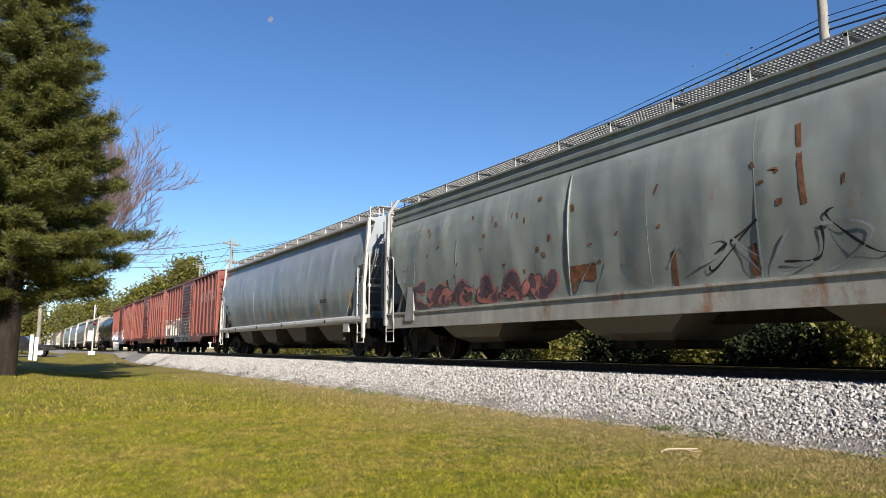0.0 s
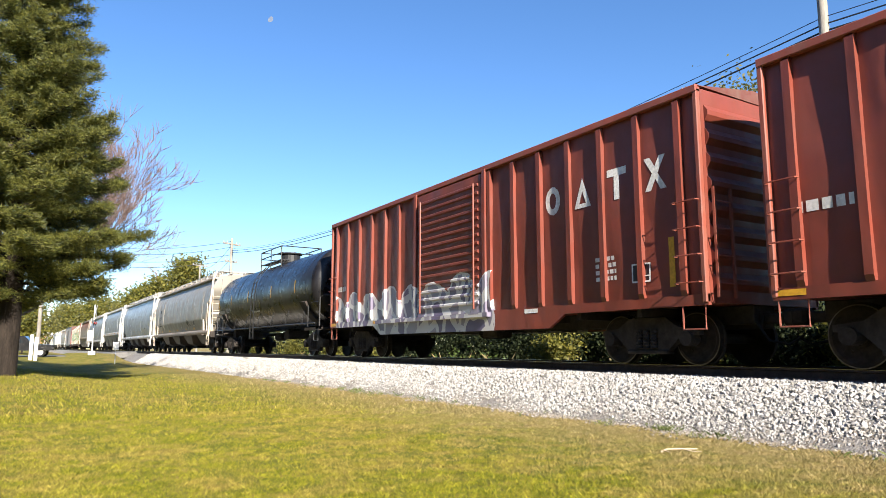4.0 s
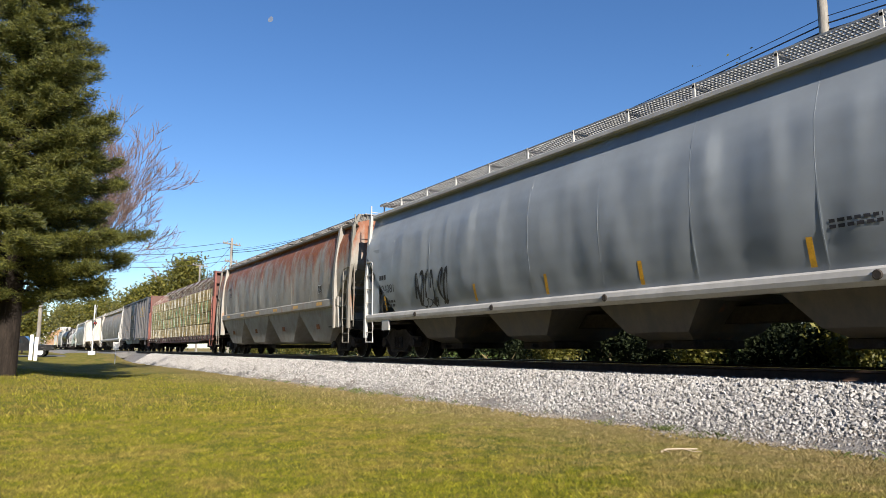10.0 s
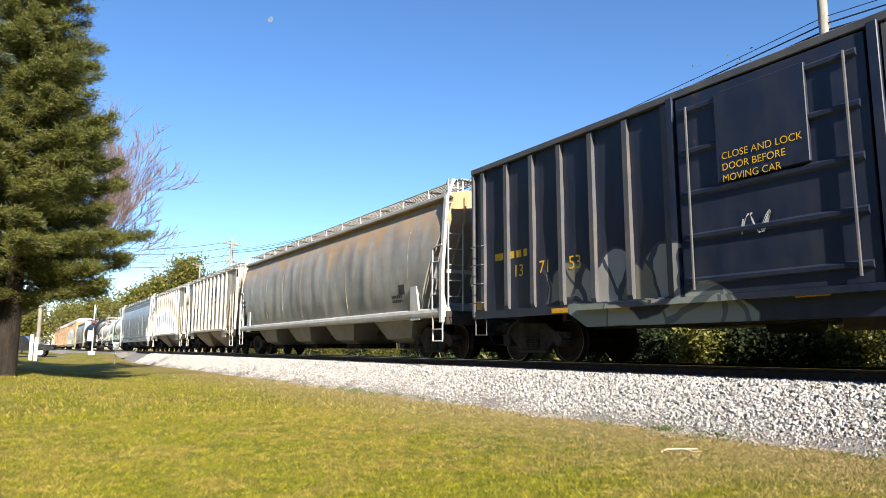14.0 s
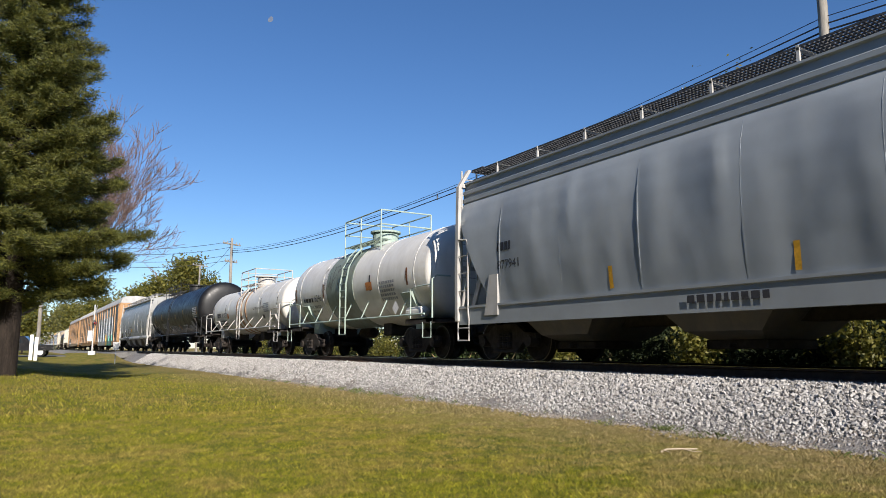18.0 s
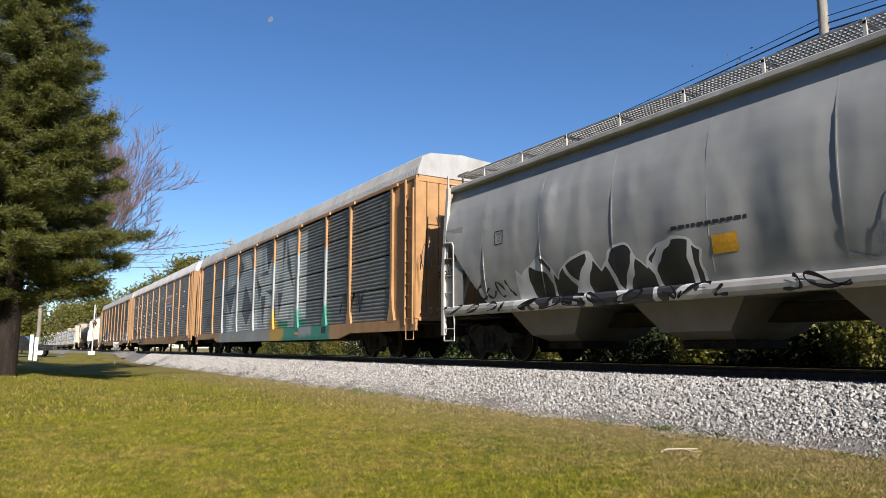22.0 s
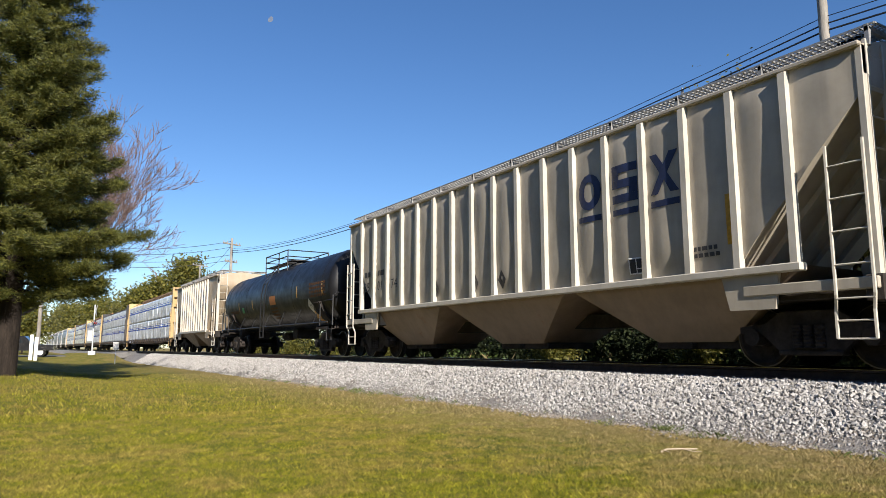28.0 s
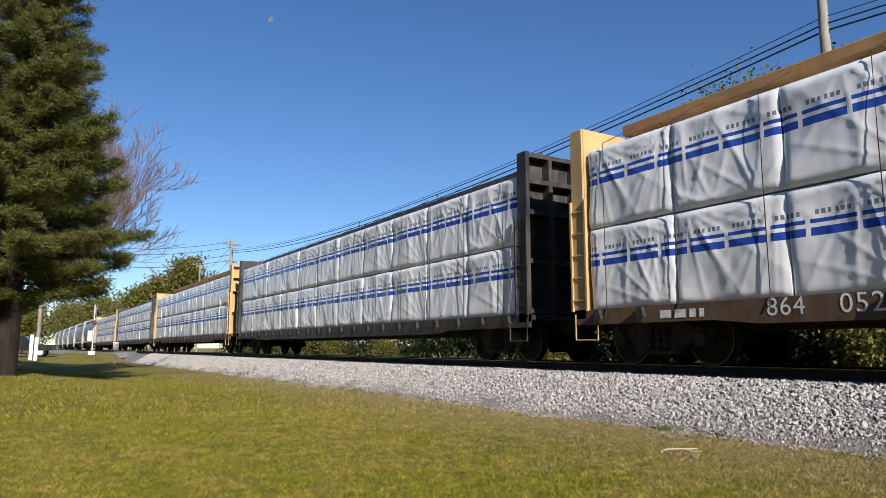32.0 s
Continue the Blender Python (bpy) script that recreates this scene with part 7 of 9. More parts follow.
def auto_rack(t0, t1, label, side_mat, post_mat, roof_mat, top=5.30, own=False):
    car, length = rail_car("auto_rack_car", label, t0, t1)
    half = length / 2
    hb, w = half - 0.75, 1.52
    z0 = 1.05
    door = 1.55                                   # the end bay with plain plates
    for xi, za, zb in ((0.06, 1.0, 1.15), (0.1, 3.1, 3.16), (0.1, top - 0.3, top - 0.25)):
        g = Geo()
        g.box(-w + xi, w - xi, -hb + 0.2, hb - 0.2, za, zb)
        part("deck", g, M_UNDER, car)
    g = Geo()
    g.box(-w + 0.12, w - 0.12, -0.05, 0.05, 1.1, top - 0.3)
    part("inner_frame", g, M_UNDER, car)
    bays = 9
    ys = [-half + length * f for f in (0.077, 0.183, 0.2575, 0.358, 0.464, 0.567, 0.666, 0.766, 0.84, 0.943)]
    door = ys[0] + hb
    for s in (-1, 1):
        g = Geo()
        g.prism_x([(-hb, 0.78), (-hb, 1.10), (hb, 1.10), (hb, 0.78), (hb - 4.4, 0.78), (hb - 5.4, 0.60), (-hb + 5.4, 0.60), (-hb + 4.4, 0.78)], s * (w - 0.02), s * (w + 0.06))
        part("side_sill", g, post_mat, car, "long painted side sill")
        g = Geo()
        g.box(s * (w - 0.05), s * (w + 0.02), -hb, hb, top - 0.22, top - 0.10, 0.01)
        part("top_rail", g, post_mat, car)
    rows = 4
    z1 = top - 0.25
    ph = (z1 - 1.10) / rows
    if "clip" not in MESH_CACHE:
        g = Geo()
        g.box(-0.045, 0.0, -0.03, 0.03, -0.06, 0.06)
        MESH_CACHE["clip"] = mesh_of("panel_clip", g, M_GALV)
    shared = {}
    for s in (-1, 1):
        for i in range(bays):
            for r in range(rows):
                if own:
                    # a painted-over car: each panel carries its own piece of the picture
                    ya, yb, za = ys[i] + 0.07, ys[i + 1] - 0.07, 1.11 + r * ph
                    g = corrugated_panel(ya, yb, za, za + ph - 0.035, -(w - 0.03), 8, 0.032)
                    if s > 0:
                        g.v = [(-x, y, z) for x, y, z in g.v]
                    p = part("side_panel", g, side_mat, car)
                    continue
                lw = round(ys[i + 1] - ys[i], 3)
                if lw not in shared:
                    shared[lw] = mesh_of("side_panel", corrugated_panel(-lw / 2 + 0.07, lw / 2 - 0.07, 0.0, ph - 0.035, 0.0, 8, 0.032), side_mat)
                p = part("side_panel", shared[lw], None, car)
                p.matrix_basis = pose(s * (w - 0.03), (ys[i] + ys[i + 1]) / 2, 1.11 + r * ph, 0, 0, 0 if s < 0 else 180)
                if s < 0 and r:
                    c = part("panel_clip", MESH_CACHE["clip"], None, p)
                    c.location = (-0.02, 0, -0.02)
        for i, y in enumerate(ys):
            g = Geo()
            pr = [(y - 0.06, z1), (y + 0.06, z1), (y + 0.06, 1.9), (y + 0.10, 1.45), (y + 0.22, 1.06), (y - 0.22, 1.06), (y - 0.10, 1.45), (y - 0.06, 1.9)]
            g.prism_x(pr, s * (w - 0.01), s * (w + 0.07))
            g.prism_x([(y - 0.34, z1 + 0.0), (y + 0.34, z1 + 0.0), (y + 0.34, z1 + 0.10), (y - 0.34, z1 + 0.10)], s * (w - 0.01), s * (w + 0.075))
            part("side_post", g, post_mat, car)
    # end bays, doors and ladders
    for q in (-1, 1):
        ya, yb = (ys[0] if q < 0 else ys[-1]), q * hb
        for s in (-1, 1):
            g = Geo()
            g.box(s * (w - 0.06), s * (w - 0.005), ya, yb, 1.1, top - 0.15)
            for f in (0.55, 0.98):
                y = ya + (yb - ya) * f
                g.box(s * (w - 0.02), s * (w + 0.06), y - 0.05, y + 0.05, 1.1, top - 0.15, 0.01)
            part("end_side_plate", g, post_mat, car)
        ladder(car, -w - 0.09, q * (hb - 0.32), 0.95, top - 0.5, 0.44, post_mat, "y", 12)
        stirrup(car, -w - 0.05, q * (hb - 0.32), 0.95, 0.44, post_mat)
        g = Geo()
        g.box(-1.46, 1.46, yb, yb - q * 0.12, top - 0.30, top - 0.12).box(-1.46, 1.46, yb, yb - q * 0.12, 1.05, 1.18)
        ed = part("end_door", g, post_mat, car, "folding end door")
        for k in range(8):
            g = Geo()
            x = -1.40 + k * 0.40
            g.box(x - 0.19, x + 0.19, yb - q * 0.02, yb - q * (0.07 + 0.05 * (k % 2)), 1.12, top - 0.25, 0.015)
            part("door_leaf", g, post_mat, ed)
    # bowed, corrugated roof
    g = Geo()
    arc = [(-w - 0.01, top - 0.14), (-w + 0.04, top + 0.08), (-1.36, top + 0.42), (-1.05, top + 0.56), (0, top + 0.64), (1.05, top + 0.56), (1.36, top + 0.42), (w - 0.04, top + 0.08), (w + 0.01, top - 0.14)]
    rings = []
    n = int(2 * hb / 0.15)
    for i in range(n * 2 + 1):
        y = -hb + 2 * hb * i / (2 * n)
        up = 0.03 if i % 2 else 0.0
        rings.append([(x * (1 + up * 0.4), y, z + up * (0.4 if abs(x) > 1.5 else 1)) for x, z in arc])
    g.loft(rings, close=False, caps=False)
    g.add([(x, q * hb, z) for q in (-1, 1) for x, z in arc], [tuple(range(9)), tuple(range(17, 8, -1))])
    part("roof", g, roof_mat, car, "bowed corrugated metal roof")
    g = Geo()
    g.box(-0.35, 0.35, -half + 0.6, half - 0.6, 0.62, 1.02, 0.02)
    for k in range(-7, 8):
        g.box(-1.4, 1.4, k * hb / 8 - 0.05, k * hb / 8 + 0.05, 0.8, 1.02)
    part("underframe", g, M_UNDER, car)
    running_gear(car, half, 4.3)
    return car, half, hb, ys, w


# ---- the train, car by car ----
P_GREY = paint("grey_paint", (0.268, 0.298, 0.322), 0.45, dirt=0.05, streak=0.05, dents=0.06, coat=0.2)
P_GREY_L = paint("light_grey_paint", (0.268, 0.295, 0.312), 0.45, dirt=0.07, streak=0.08, dents=0.06, coat=0.2)
P_GREEN_G = paint("grey_green_paint", (0.248, 0.28, 0.26), 0.5, rust=0.05, dirt=0.22, streak=0.35)
P_TRIM = paint("pale_trim", (0.476, 0.467, 0.443), 0.5, dirt=0.25, streak=0.2)
P_TRIM_G = paint("grey_trim", (0.33, 0.335, 0.33), 0.5, rust=0.1, dirt=0.35)
# dark base carries the shade below the sill; grime lies over it
P_LOWER = paint("shaded_grimy_lower_paint", (0.0723, 0.0708, 0.0666), 0.65, rust=0.06, dirt=0.6, streak=0.5)
P_TAN_G = paint("dusty_grey_paint", (0.256, 0.244, 0.215), 0.45, dirt=0.25, streak=0.25, dirt_col=(0.28, 0.20, 0.13))
P_TAN_T = paint("dusty_trim", (0.55, 0.48, 0.40), 0.55, dirt=0.4, streak=0.3, dirt_col=(0.30, 0.19, 0.11))
P_RUSTY = paint("rusted_grey_paint", (0.31, 0.30, 0.265), 0.6, rust=0.60, dirt=0.25, streak=0.3, rust_col=(0.13, 0.040, 0.022), rust_hi=(0.32, 0.13, 0.06), rust_top=0.18)
P_RED = paint("red_oxide_paint", (0.197, 0.0439, 0.028), 0.45, dirt=0.22, streak=0.28, dents=1.0, dirt_col=(0.07, 0.035, 0.025))
P_RED_TRIM = paint("red_trim_paint", (0.257, 0.0568, 0.0348), 0.5, dirt=0.3)
P_BLUE = paint("dark_blue_paint", (0.022, 0.033, 0.066), 0.35, rust=0.04, dirt=0.25, streak=0.3, dirt_col=(0.06, 0.055, 0.05))
P_BLUE_T = paint("dark_blue_trim", (0.078, 0.084, 0.096), 0.5, dirt=0.4)
P_BLACK = paint("black_tank_paint", (0.007, 0.007, 0.009), 0.30, dirt=0.04, streak=0.04, dents=0.12)
P_BLACK_D = paint("dull_black_tank_paint", (0.0091, 0.00945, 0.0112), 0.42, dirt=0.05, streak=0.05, dirt_col=(0.05, 0.045, 0.04), dents=0.15)
for m in (P_BLACK, P_BLACK_D, P_BLUE, P_BLUE_T):
    m.node_tree.nodes["Principled BSDF"].inputs["Specular IOR Level"].default_value = 0.3
P_WHITE = paint("white_tank_paint", (0.722, 0.705, 0.656), 0.4, dirt=0.08, streak=0.15, dents=0.12)
P_CREAM = paint("cream_paint", (0.435, 0.389, 0.307), 0.55, dirt=0.25, streak=0.3)
P_CREAM_T = paint("cream_rib_paint", (0.558, 0.521, 0.443), 0.5, dirt=0.2, streak=0.2)
P_BEIGE_L = paint("beige_lower_paint", (0.31, 0.226, 0.155), 0.65, rust=0.1, dirt=0.4, streak=0.4)
P_ORANGE = paint("ochre_paint", (0.336, 0.187, 0.0779), 0.5, rust=0.05, dirt=0.3, streak=0.25, dirt_col=(0.20, 0.10, 0.04))
P_GALV = paint("galvanised_panel", (0.225, 0.24, 0.255), 0.42, metal=0.35, dirt=0.3, streak=0.3, dents=0.1)
P_ROOF_W = paint("white_roof", (0.541, 0.541, 0.533), 0.5, dirt=0.15, dents=0.05)
P_ROOF_G = paint("grey_roof", (0.42, 0.42, 0.41), 0.5, metal=0.2, dirt=0.3, dents=0.05)
P_MAROON = paint("maroon_paint", (0.10, 0.028, 0.022), 0.6, dirt=0.35, streak=0.3)
P_BULK_R = paint("faded_red_paint", (0.211, 0.0581, 0.0405), 0.6, dirt=0.25, streak=0.35)
P_WOODY = paint("weathered_yellow_paint", (0.36, 0.20, 0.075), 0.7, rust=0.35, dirt=0.45, streak=0.3)
P_YELLOW_B = paint("pale_yellow_paint", (0.508, 0.344, 0.148), 0.55, dirt=0.2, streak=0.3)
P_SILVER = paint("black_flat_paint", (0.018, 0.018, 0.020), 0.5, dirt=0.3)


P_LOWER_R = paint("rusty_lower_paint", (0.18, 0.173, 0.15), 0.65, rust=0.3, dirt=0.5, streak=0.5)
P_LOWER_L = paint("pale_lower_paint", (0.196, 0.19, 0.174), 0.6, rust=0.05, dirt=0.45, streak=0.4)
P_SILL_R = paint("rusty_sill_paint", (0.42, 0.42, 0.38), 0.6, rust=0.42, dirt=0.35, streak=0.5)
P_TAN_S = paint("tan_sill_paint", (0.252, 0.216, 0.174), 0.6, rust=0.05, dirt=0.4, streak=0.4, dirt_col=(0.26, 0.16, 0.09))
P_DIRTY = paint("stained_pale_paint", (0.33, 0.325, 0.30), 0.5, rust=0.55, dirt=0.35, streak=0.3, dirt_col=(0.18, 0.13, 0.085), size=0.6, rust_top=0.16, rust_col=(0.36, 0.22, 0.10), rust_hi=(0.40, 0.29, 0.17))
P_RED_ROOF = paint("dark_red_roof", (0.12, 0.03, 0.02), 0.6, dirt=0.4)
P_BLUE_R = paint("dark_grey_roof", (0.05, 0.055, 0.065), 0.5, dirt=0.4)
P_TRIM_GR = paint("pale_green_trim", (0.36, 0.46, 0.40), 0.5, dirt=0.3, streak=0.2)
P_GREENB = paint("grey_green_band", (0.20, 0.255, 0.215), 0.55, rust=0.12, dirt=0.4, streak=0.5, dents=0.1)
P_WHITE_R = paint("stained_white_paint", (0.713, 0.697, 0.648), 0.42, rust=0.05, dirt=0.12, streak=0.22, dents=0.12, rust_col=(0.26, 0.12, 0.05))
P_STAIN = paint("rust_stain_band", (0.40, 0.24, 0.13), 0.7, rust=0.3, dirt=0.3, streak=0.4)
# tan base darkened to hold the underside's shade, with dirt and some rust
P_TAN_L = paint("shaded_tan_lower_paint", (0.0759, 0.0581, 0.0446), 0.65, rust=0.08, dirt=0.5, streak=0.4)
P_TAN_C = paint("tan_hopper_paint", (0.435, 0.357, 0.258), 0.55, dirt=0.3, streak=0.35, dirt_col=(0.30, 0.19, 0.10))
P_CREAM_G = paint("grey_cream_paint", (0.443, 0.398, 0.32), 0.55, dirt=0.22, streak=0.28)
P_WOODY_D = paint("dark_rusty_frame", (0.10, 0.06, 0.035), 0.7, rust=0.25, dirt=0.5, streak=0.3)
RED_ARGS = dict(dirt=0.22, streak=0.28, dents=1.0, dirt_col=(0.07, 0.035, 0.025))
P_RED_A = paint("red_paint_with_grey_spray", (0.197, 0.044, 0.028), 0.45, zones=((-1.3, 7.9, 0.55, 2.25, 0.62, (0.045, 0.04, 0.06), (0.11, 0.10, 0.075), (0.42, 0.39, 0.34), 1.7, 0.045),), **RED_ARGS)
P_RED_B = paint("red_paint_with_violet_spray", (0.197, 0.044, 0.028), 0.45, zones=((-1.9, 7.3, 0.55, 2.0, 0.75, (0.10, 0.085, 0.17), (0.30, 0.29, 0.34), (0.55, 0.55, 0.55), 2.1, 0.05),), **RED_ARGS)
P_BLUE_A = paint("blue_paint_with_pale_spray", (0.014, 0.021, 0.043), 0.42, rust=0.04, dirt=0.16, streak=0.3, dirt_col=(0.06, 0.055, 0.05),
                 zones=((1.6, 5.2, 1.18, 2.05, 0.8, (0.40, 0.40, 0.38), (0.20, 0.19, 0.14), (0.05, 0.055, 0.08), 1.5, 0.035), (0.2, 4.4, 0.6, 1.14, 0.4, (0.20, 0.23, 0.20), (0.30, 0.32, 0.29), (0.10, 0.12, 0.12), 0.9, 0.02),
                        (-6.4, -3.2, 1.2, 1.95, 0.9, (0.05, 0.055, 0.07), (0.22, 0.22, 0.23), (0.44, 0.44, 0.44), 2.0, 0.045)))
BUBBLES = ((6.3, 11.95, 0.5, 2.2, 0.72, (0.008, 0.009, 0.010), (0.02, 0.021, 0.023), (0.50, 0.50, 0.50), 0.95, 0.032), (-12.9, -9.4, 0.9, 2.05, 0.8, (0.15, 0.16, 0.18), (0.30, 0.31, 0.33), (0.50, 0.50, 0.50), 1.3, 0.04))
P_GRIMY_S = paint("grimy_panel_with_black_spray", (0.12, 0.124, 0.127), 0.5, metal=0.2, rust=0.06, dirt=0.45, streak=0.45, dents=0.1, zones=BUBBLES)
P_ORANGE_S = paint("ochre_paint_with_black_spray", (0.336, 0.187, 0.0779), 0.5, rust=0.05, dirt=0.3, streak=0.25, dirt_col=(0.20, 0.10, 0.04), zones=BUBBLES)
BLOCKS = ((1.2, 6.1, 1.06, 2.12, 0.85, (0.010, 0.010, 0.012), (0.016, 0.016, 0.02), (0.60, 0.60, 0.59), 1.55, 0.05),)
P_PALE_S = paint("pale_paint_with_black_spray", (0.33, 0.335, 0.325), 0.42, dirt=0.08, streak=0.08, zones=BLOCKS)
P_TRIM_S = paint("sill_paint_with_black_spray", (0.476, 0.467, 0.443), 0.5, dirt=0.25, streak=0.2, zones=BLOCKS)
P_SILL_W = paint("pale_stained_sill_paint", (0.32, 0.305, 0.27), 0.6, rust=0.28, dirt=0.3, streak=0.4, rust_hi=(0.40, 0.20, 0.08))
P_LOWER_W = paint("pale_hopper_bay_paint", (0.34, 0.33, 0.30), 0.6, rust=0.12, dirt=0.35, streak=0.4)
M_DARKWALK = mottled("dark_grating", (0.030, 0.032, 0.035), (0.07, 0.07, 0.075), 5.0, 0.6, 0.1, 0.01, 0.2)


# the mural's dark pointed shapes, triangles along the side and up (y, z)
MURAL_SHAPES = ((3.3, 3.2, 2.1, 2.1, 3.0, 1.3), (3.3, 3.2, 3.0, 1.3, 3.8, 2.0), (4.5, 4.8, 3.6, 4.0, 4.6, 3.3), (2.6, 4.6, 1.8, 2.6, 1.9, 4.0), (1.7, 3.5, 0.8, 2.8, 1.1, 2.2), (0.9, 2.5, 0.2, 2.5, 0.5, 1.2),
                (0.3, 2.7, -1.0, 2.65, -1.0, 2.3), (-1.0, 2.65, -1.2, 1.5, -0.85, 1.5), (0.45, 4.9, -0.05, 3.5, -0.9, 4.4), (1.3, 3.4, 0.0, 3.55, -0.2, 3.35), (-1.9, 4.9, -2.3, 4.8, -1.95, 3.25), (-2.3, 4.8, -3.3, 2.5, -2.5, 3.4), (-1.4, 2.5, -2.0, 2.45, -1.6, 1.5), (7.0, 3.0, 4.8, 3.4, 5.8, 1.9))


def mural(name, base, metal, fill):
    """A big faded spray-paint picture over panels and posts: silver and dark shapes, a green and a yellow field."""
    m, nt, b = material(name, 0.5, metal)
    o = coords(nt)
    grime = noise_fac(nt, o, 2.0, 7, 0.65)
    col = mix(nt, 1.0, base, ramp(nt, grime, 0.25, 0.75, (0.65, 0.65, 0.65), (1.15, 1.15, 1.15)), "MULTIPLY")
    sep = nt.nodes.new("ShaderNodeSeparateXYZ")
    wob = mix(nt, 0.06 if fill else 0.35, o, noise_col(nt, o, 0.9))
    nt.links.new(wob, sep.inputs[0])

    def between(sock, lo, hi, soft=0.05):
        a, c, d = nt.nodes.new("ShaderNodeMapRange"), nt.nodes.new("ShaderNodeMapRange"), nt.nodes.new("ShaderNodeMath")
        for n, p, q in ((a, lo - soft, lo + soft), (c, hi + soft, hi - soft)):
            n.inputs[1].default_value, n.inputs[2].default_value = p, q
            nt.links.new(sock, n.inputs[0])
        d.operation = "MULTIPLY"
        nt.links.new(a.outputs[0], d.inputs[0])
        nt.links.new(c.outputs[0], d.inputs[1])
        return d.outputs[0]

    def both(p, q):
        d = nt.nodes.new("ShaderNodeMath")
        d.operation = "MULTIPLY"
        nt.links.new(p, d.inputs[0])
        nt.links.new(q, d.inputs[1])
        return d.outputs[0]
    field = both(between(sep.outputs[1], -4.65, 6.5 if fill else 5.3), between(sep.outputs[2], 0.72 if fill else -1.0, 4.55 if fill else 2.75))
    dark = None
    for ya, za, yb, zb, yc, zc in MURAL_SHAPES if fill else ():
        turn = 1 if (yb - ya) * (zc - za) - (zb - za) * (yc - ya) > 0 else -1
        inner = None
        for (p, q), (u, w) in (((ya, za), (yb, zb)), ((yb, zb), (yc, zc)), ((yc, zc), (ya, za))):
            # signed side of each edge
            e = maths(nt, "SUBTRACT", maths(nt, "MULTIPLY", maths(nt, "SUBTRACT", sep.outputs[2], q), turn * (u - p)), maths(nt, "MULTIPLY", maths(nt, "SUBTRACT", sep.outputs[1], p), turn * (w - q)))
            inner = e if inner is None else maths(nt, "MINIMUM", inner, e)
        dark = inner if dark is None else maths(nt, "MAXIMUM", dark, inner)
    shade = node(nt, "ShaderNodeTexNoise", Scale=0.30, Detail=0.4, Distortion=0.9)
    nt.links.new(coords(nt, (1, 1.3, 0.7)), shade.inputs["Vector"])
    col = mix(nt, times(nt, field, 0.9), col, mix(nt, ramp(nt, shade.outputs["Fac"], 0.47, 0.49), (0.64, 0.68, 0.70) if fill else (0.30, 0.34, 0.36), (0.45, 0.49, 0.51) if fill else (0.26, 0.29, 0.31)))
    if fill:
        col = mix(nt, times(nt, maths(nt, "GREATER_THAN", dark, 0.0), 0.88), col, (0.075, 0.082, 0.097))
    for y0, y1, z1, tone in ((-1.5, -0.35, 1.40, (0.55, 0.33, 0.03)), (-2.7, -1.5, 1.37, (0.02, 0.24, 0.17)), (-4.7, -3.63, 1.37, (0.02, 0.24, 0.17)), (-4.7, -1.3, 0.66, (0.02, 0.20, 0.15))):
        col = mix(nt, times(nt, both(between(sep.outputs[1], y0, y1), between(sep.outputs[2], 0.0, z1)), 0.92), col, tone)
    nt.links.new(col, b.inputs["Base Color"])
    bump(nt, b, grime, 0.15, 0.02)
    return m


def noise_col(nt, vec, scale):
    n = node(nt, "ShaderNodeTexNoise", Scale=scale, Detail=3.0)
    nt.links.new(vec, n.inputs["Vector"])
    return n.outputs["Color"]


def reflectors(car, sx, tm, spots, w=0.10, h=0.45):
    for t, z in spots:
        patch(car, sx, (t - tm) * SPEED, z, w, h, M_YELLOW, "reflector")


def notice_frame(car, sx, y, z, size):
    """A thin square outline with two stencilled lines in it."""
    t = 0.018
    for a, c, w, h in ((0.5, 0, 1, 0), (0.5, 1, 1, 0), (0, 0.5, 0, 1), (1, 0.5, 0, 1)):
        patch(car, sx, y - a * size, z + c * size, max(w * size, t), max(h * size, t), M_LETTER_K, "frame_line")
    words(car, "PLATE", sx, y - 0.18 * size, z + 0.66 * size, 0.17 * size, M_LETTER_K)
    words(car, "C", sx, y - 0.37 * size, z + 0.20 * size, 0.32 * size, M_LETTER_K)


def emblem_row(car, sx, y, z, w, h, pitch, shapes, mat, underline=0.0):
    for i, s in enumerate(shapes):
        mark(car, sx, y - i * pitch, z, w, h, s, mat)
        if underline:
            patch(car, sx, y - i * pitch - w / 2, z - underline, w, h * 0.16, mat, "underline")


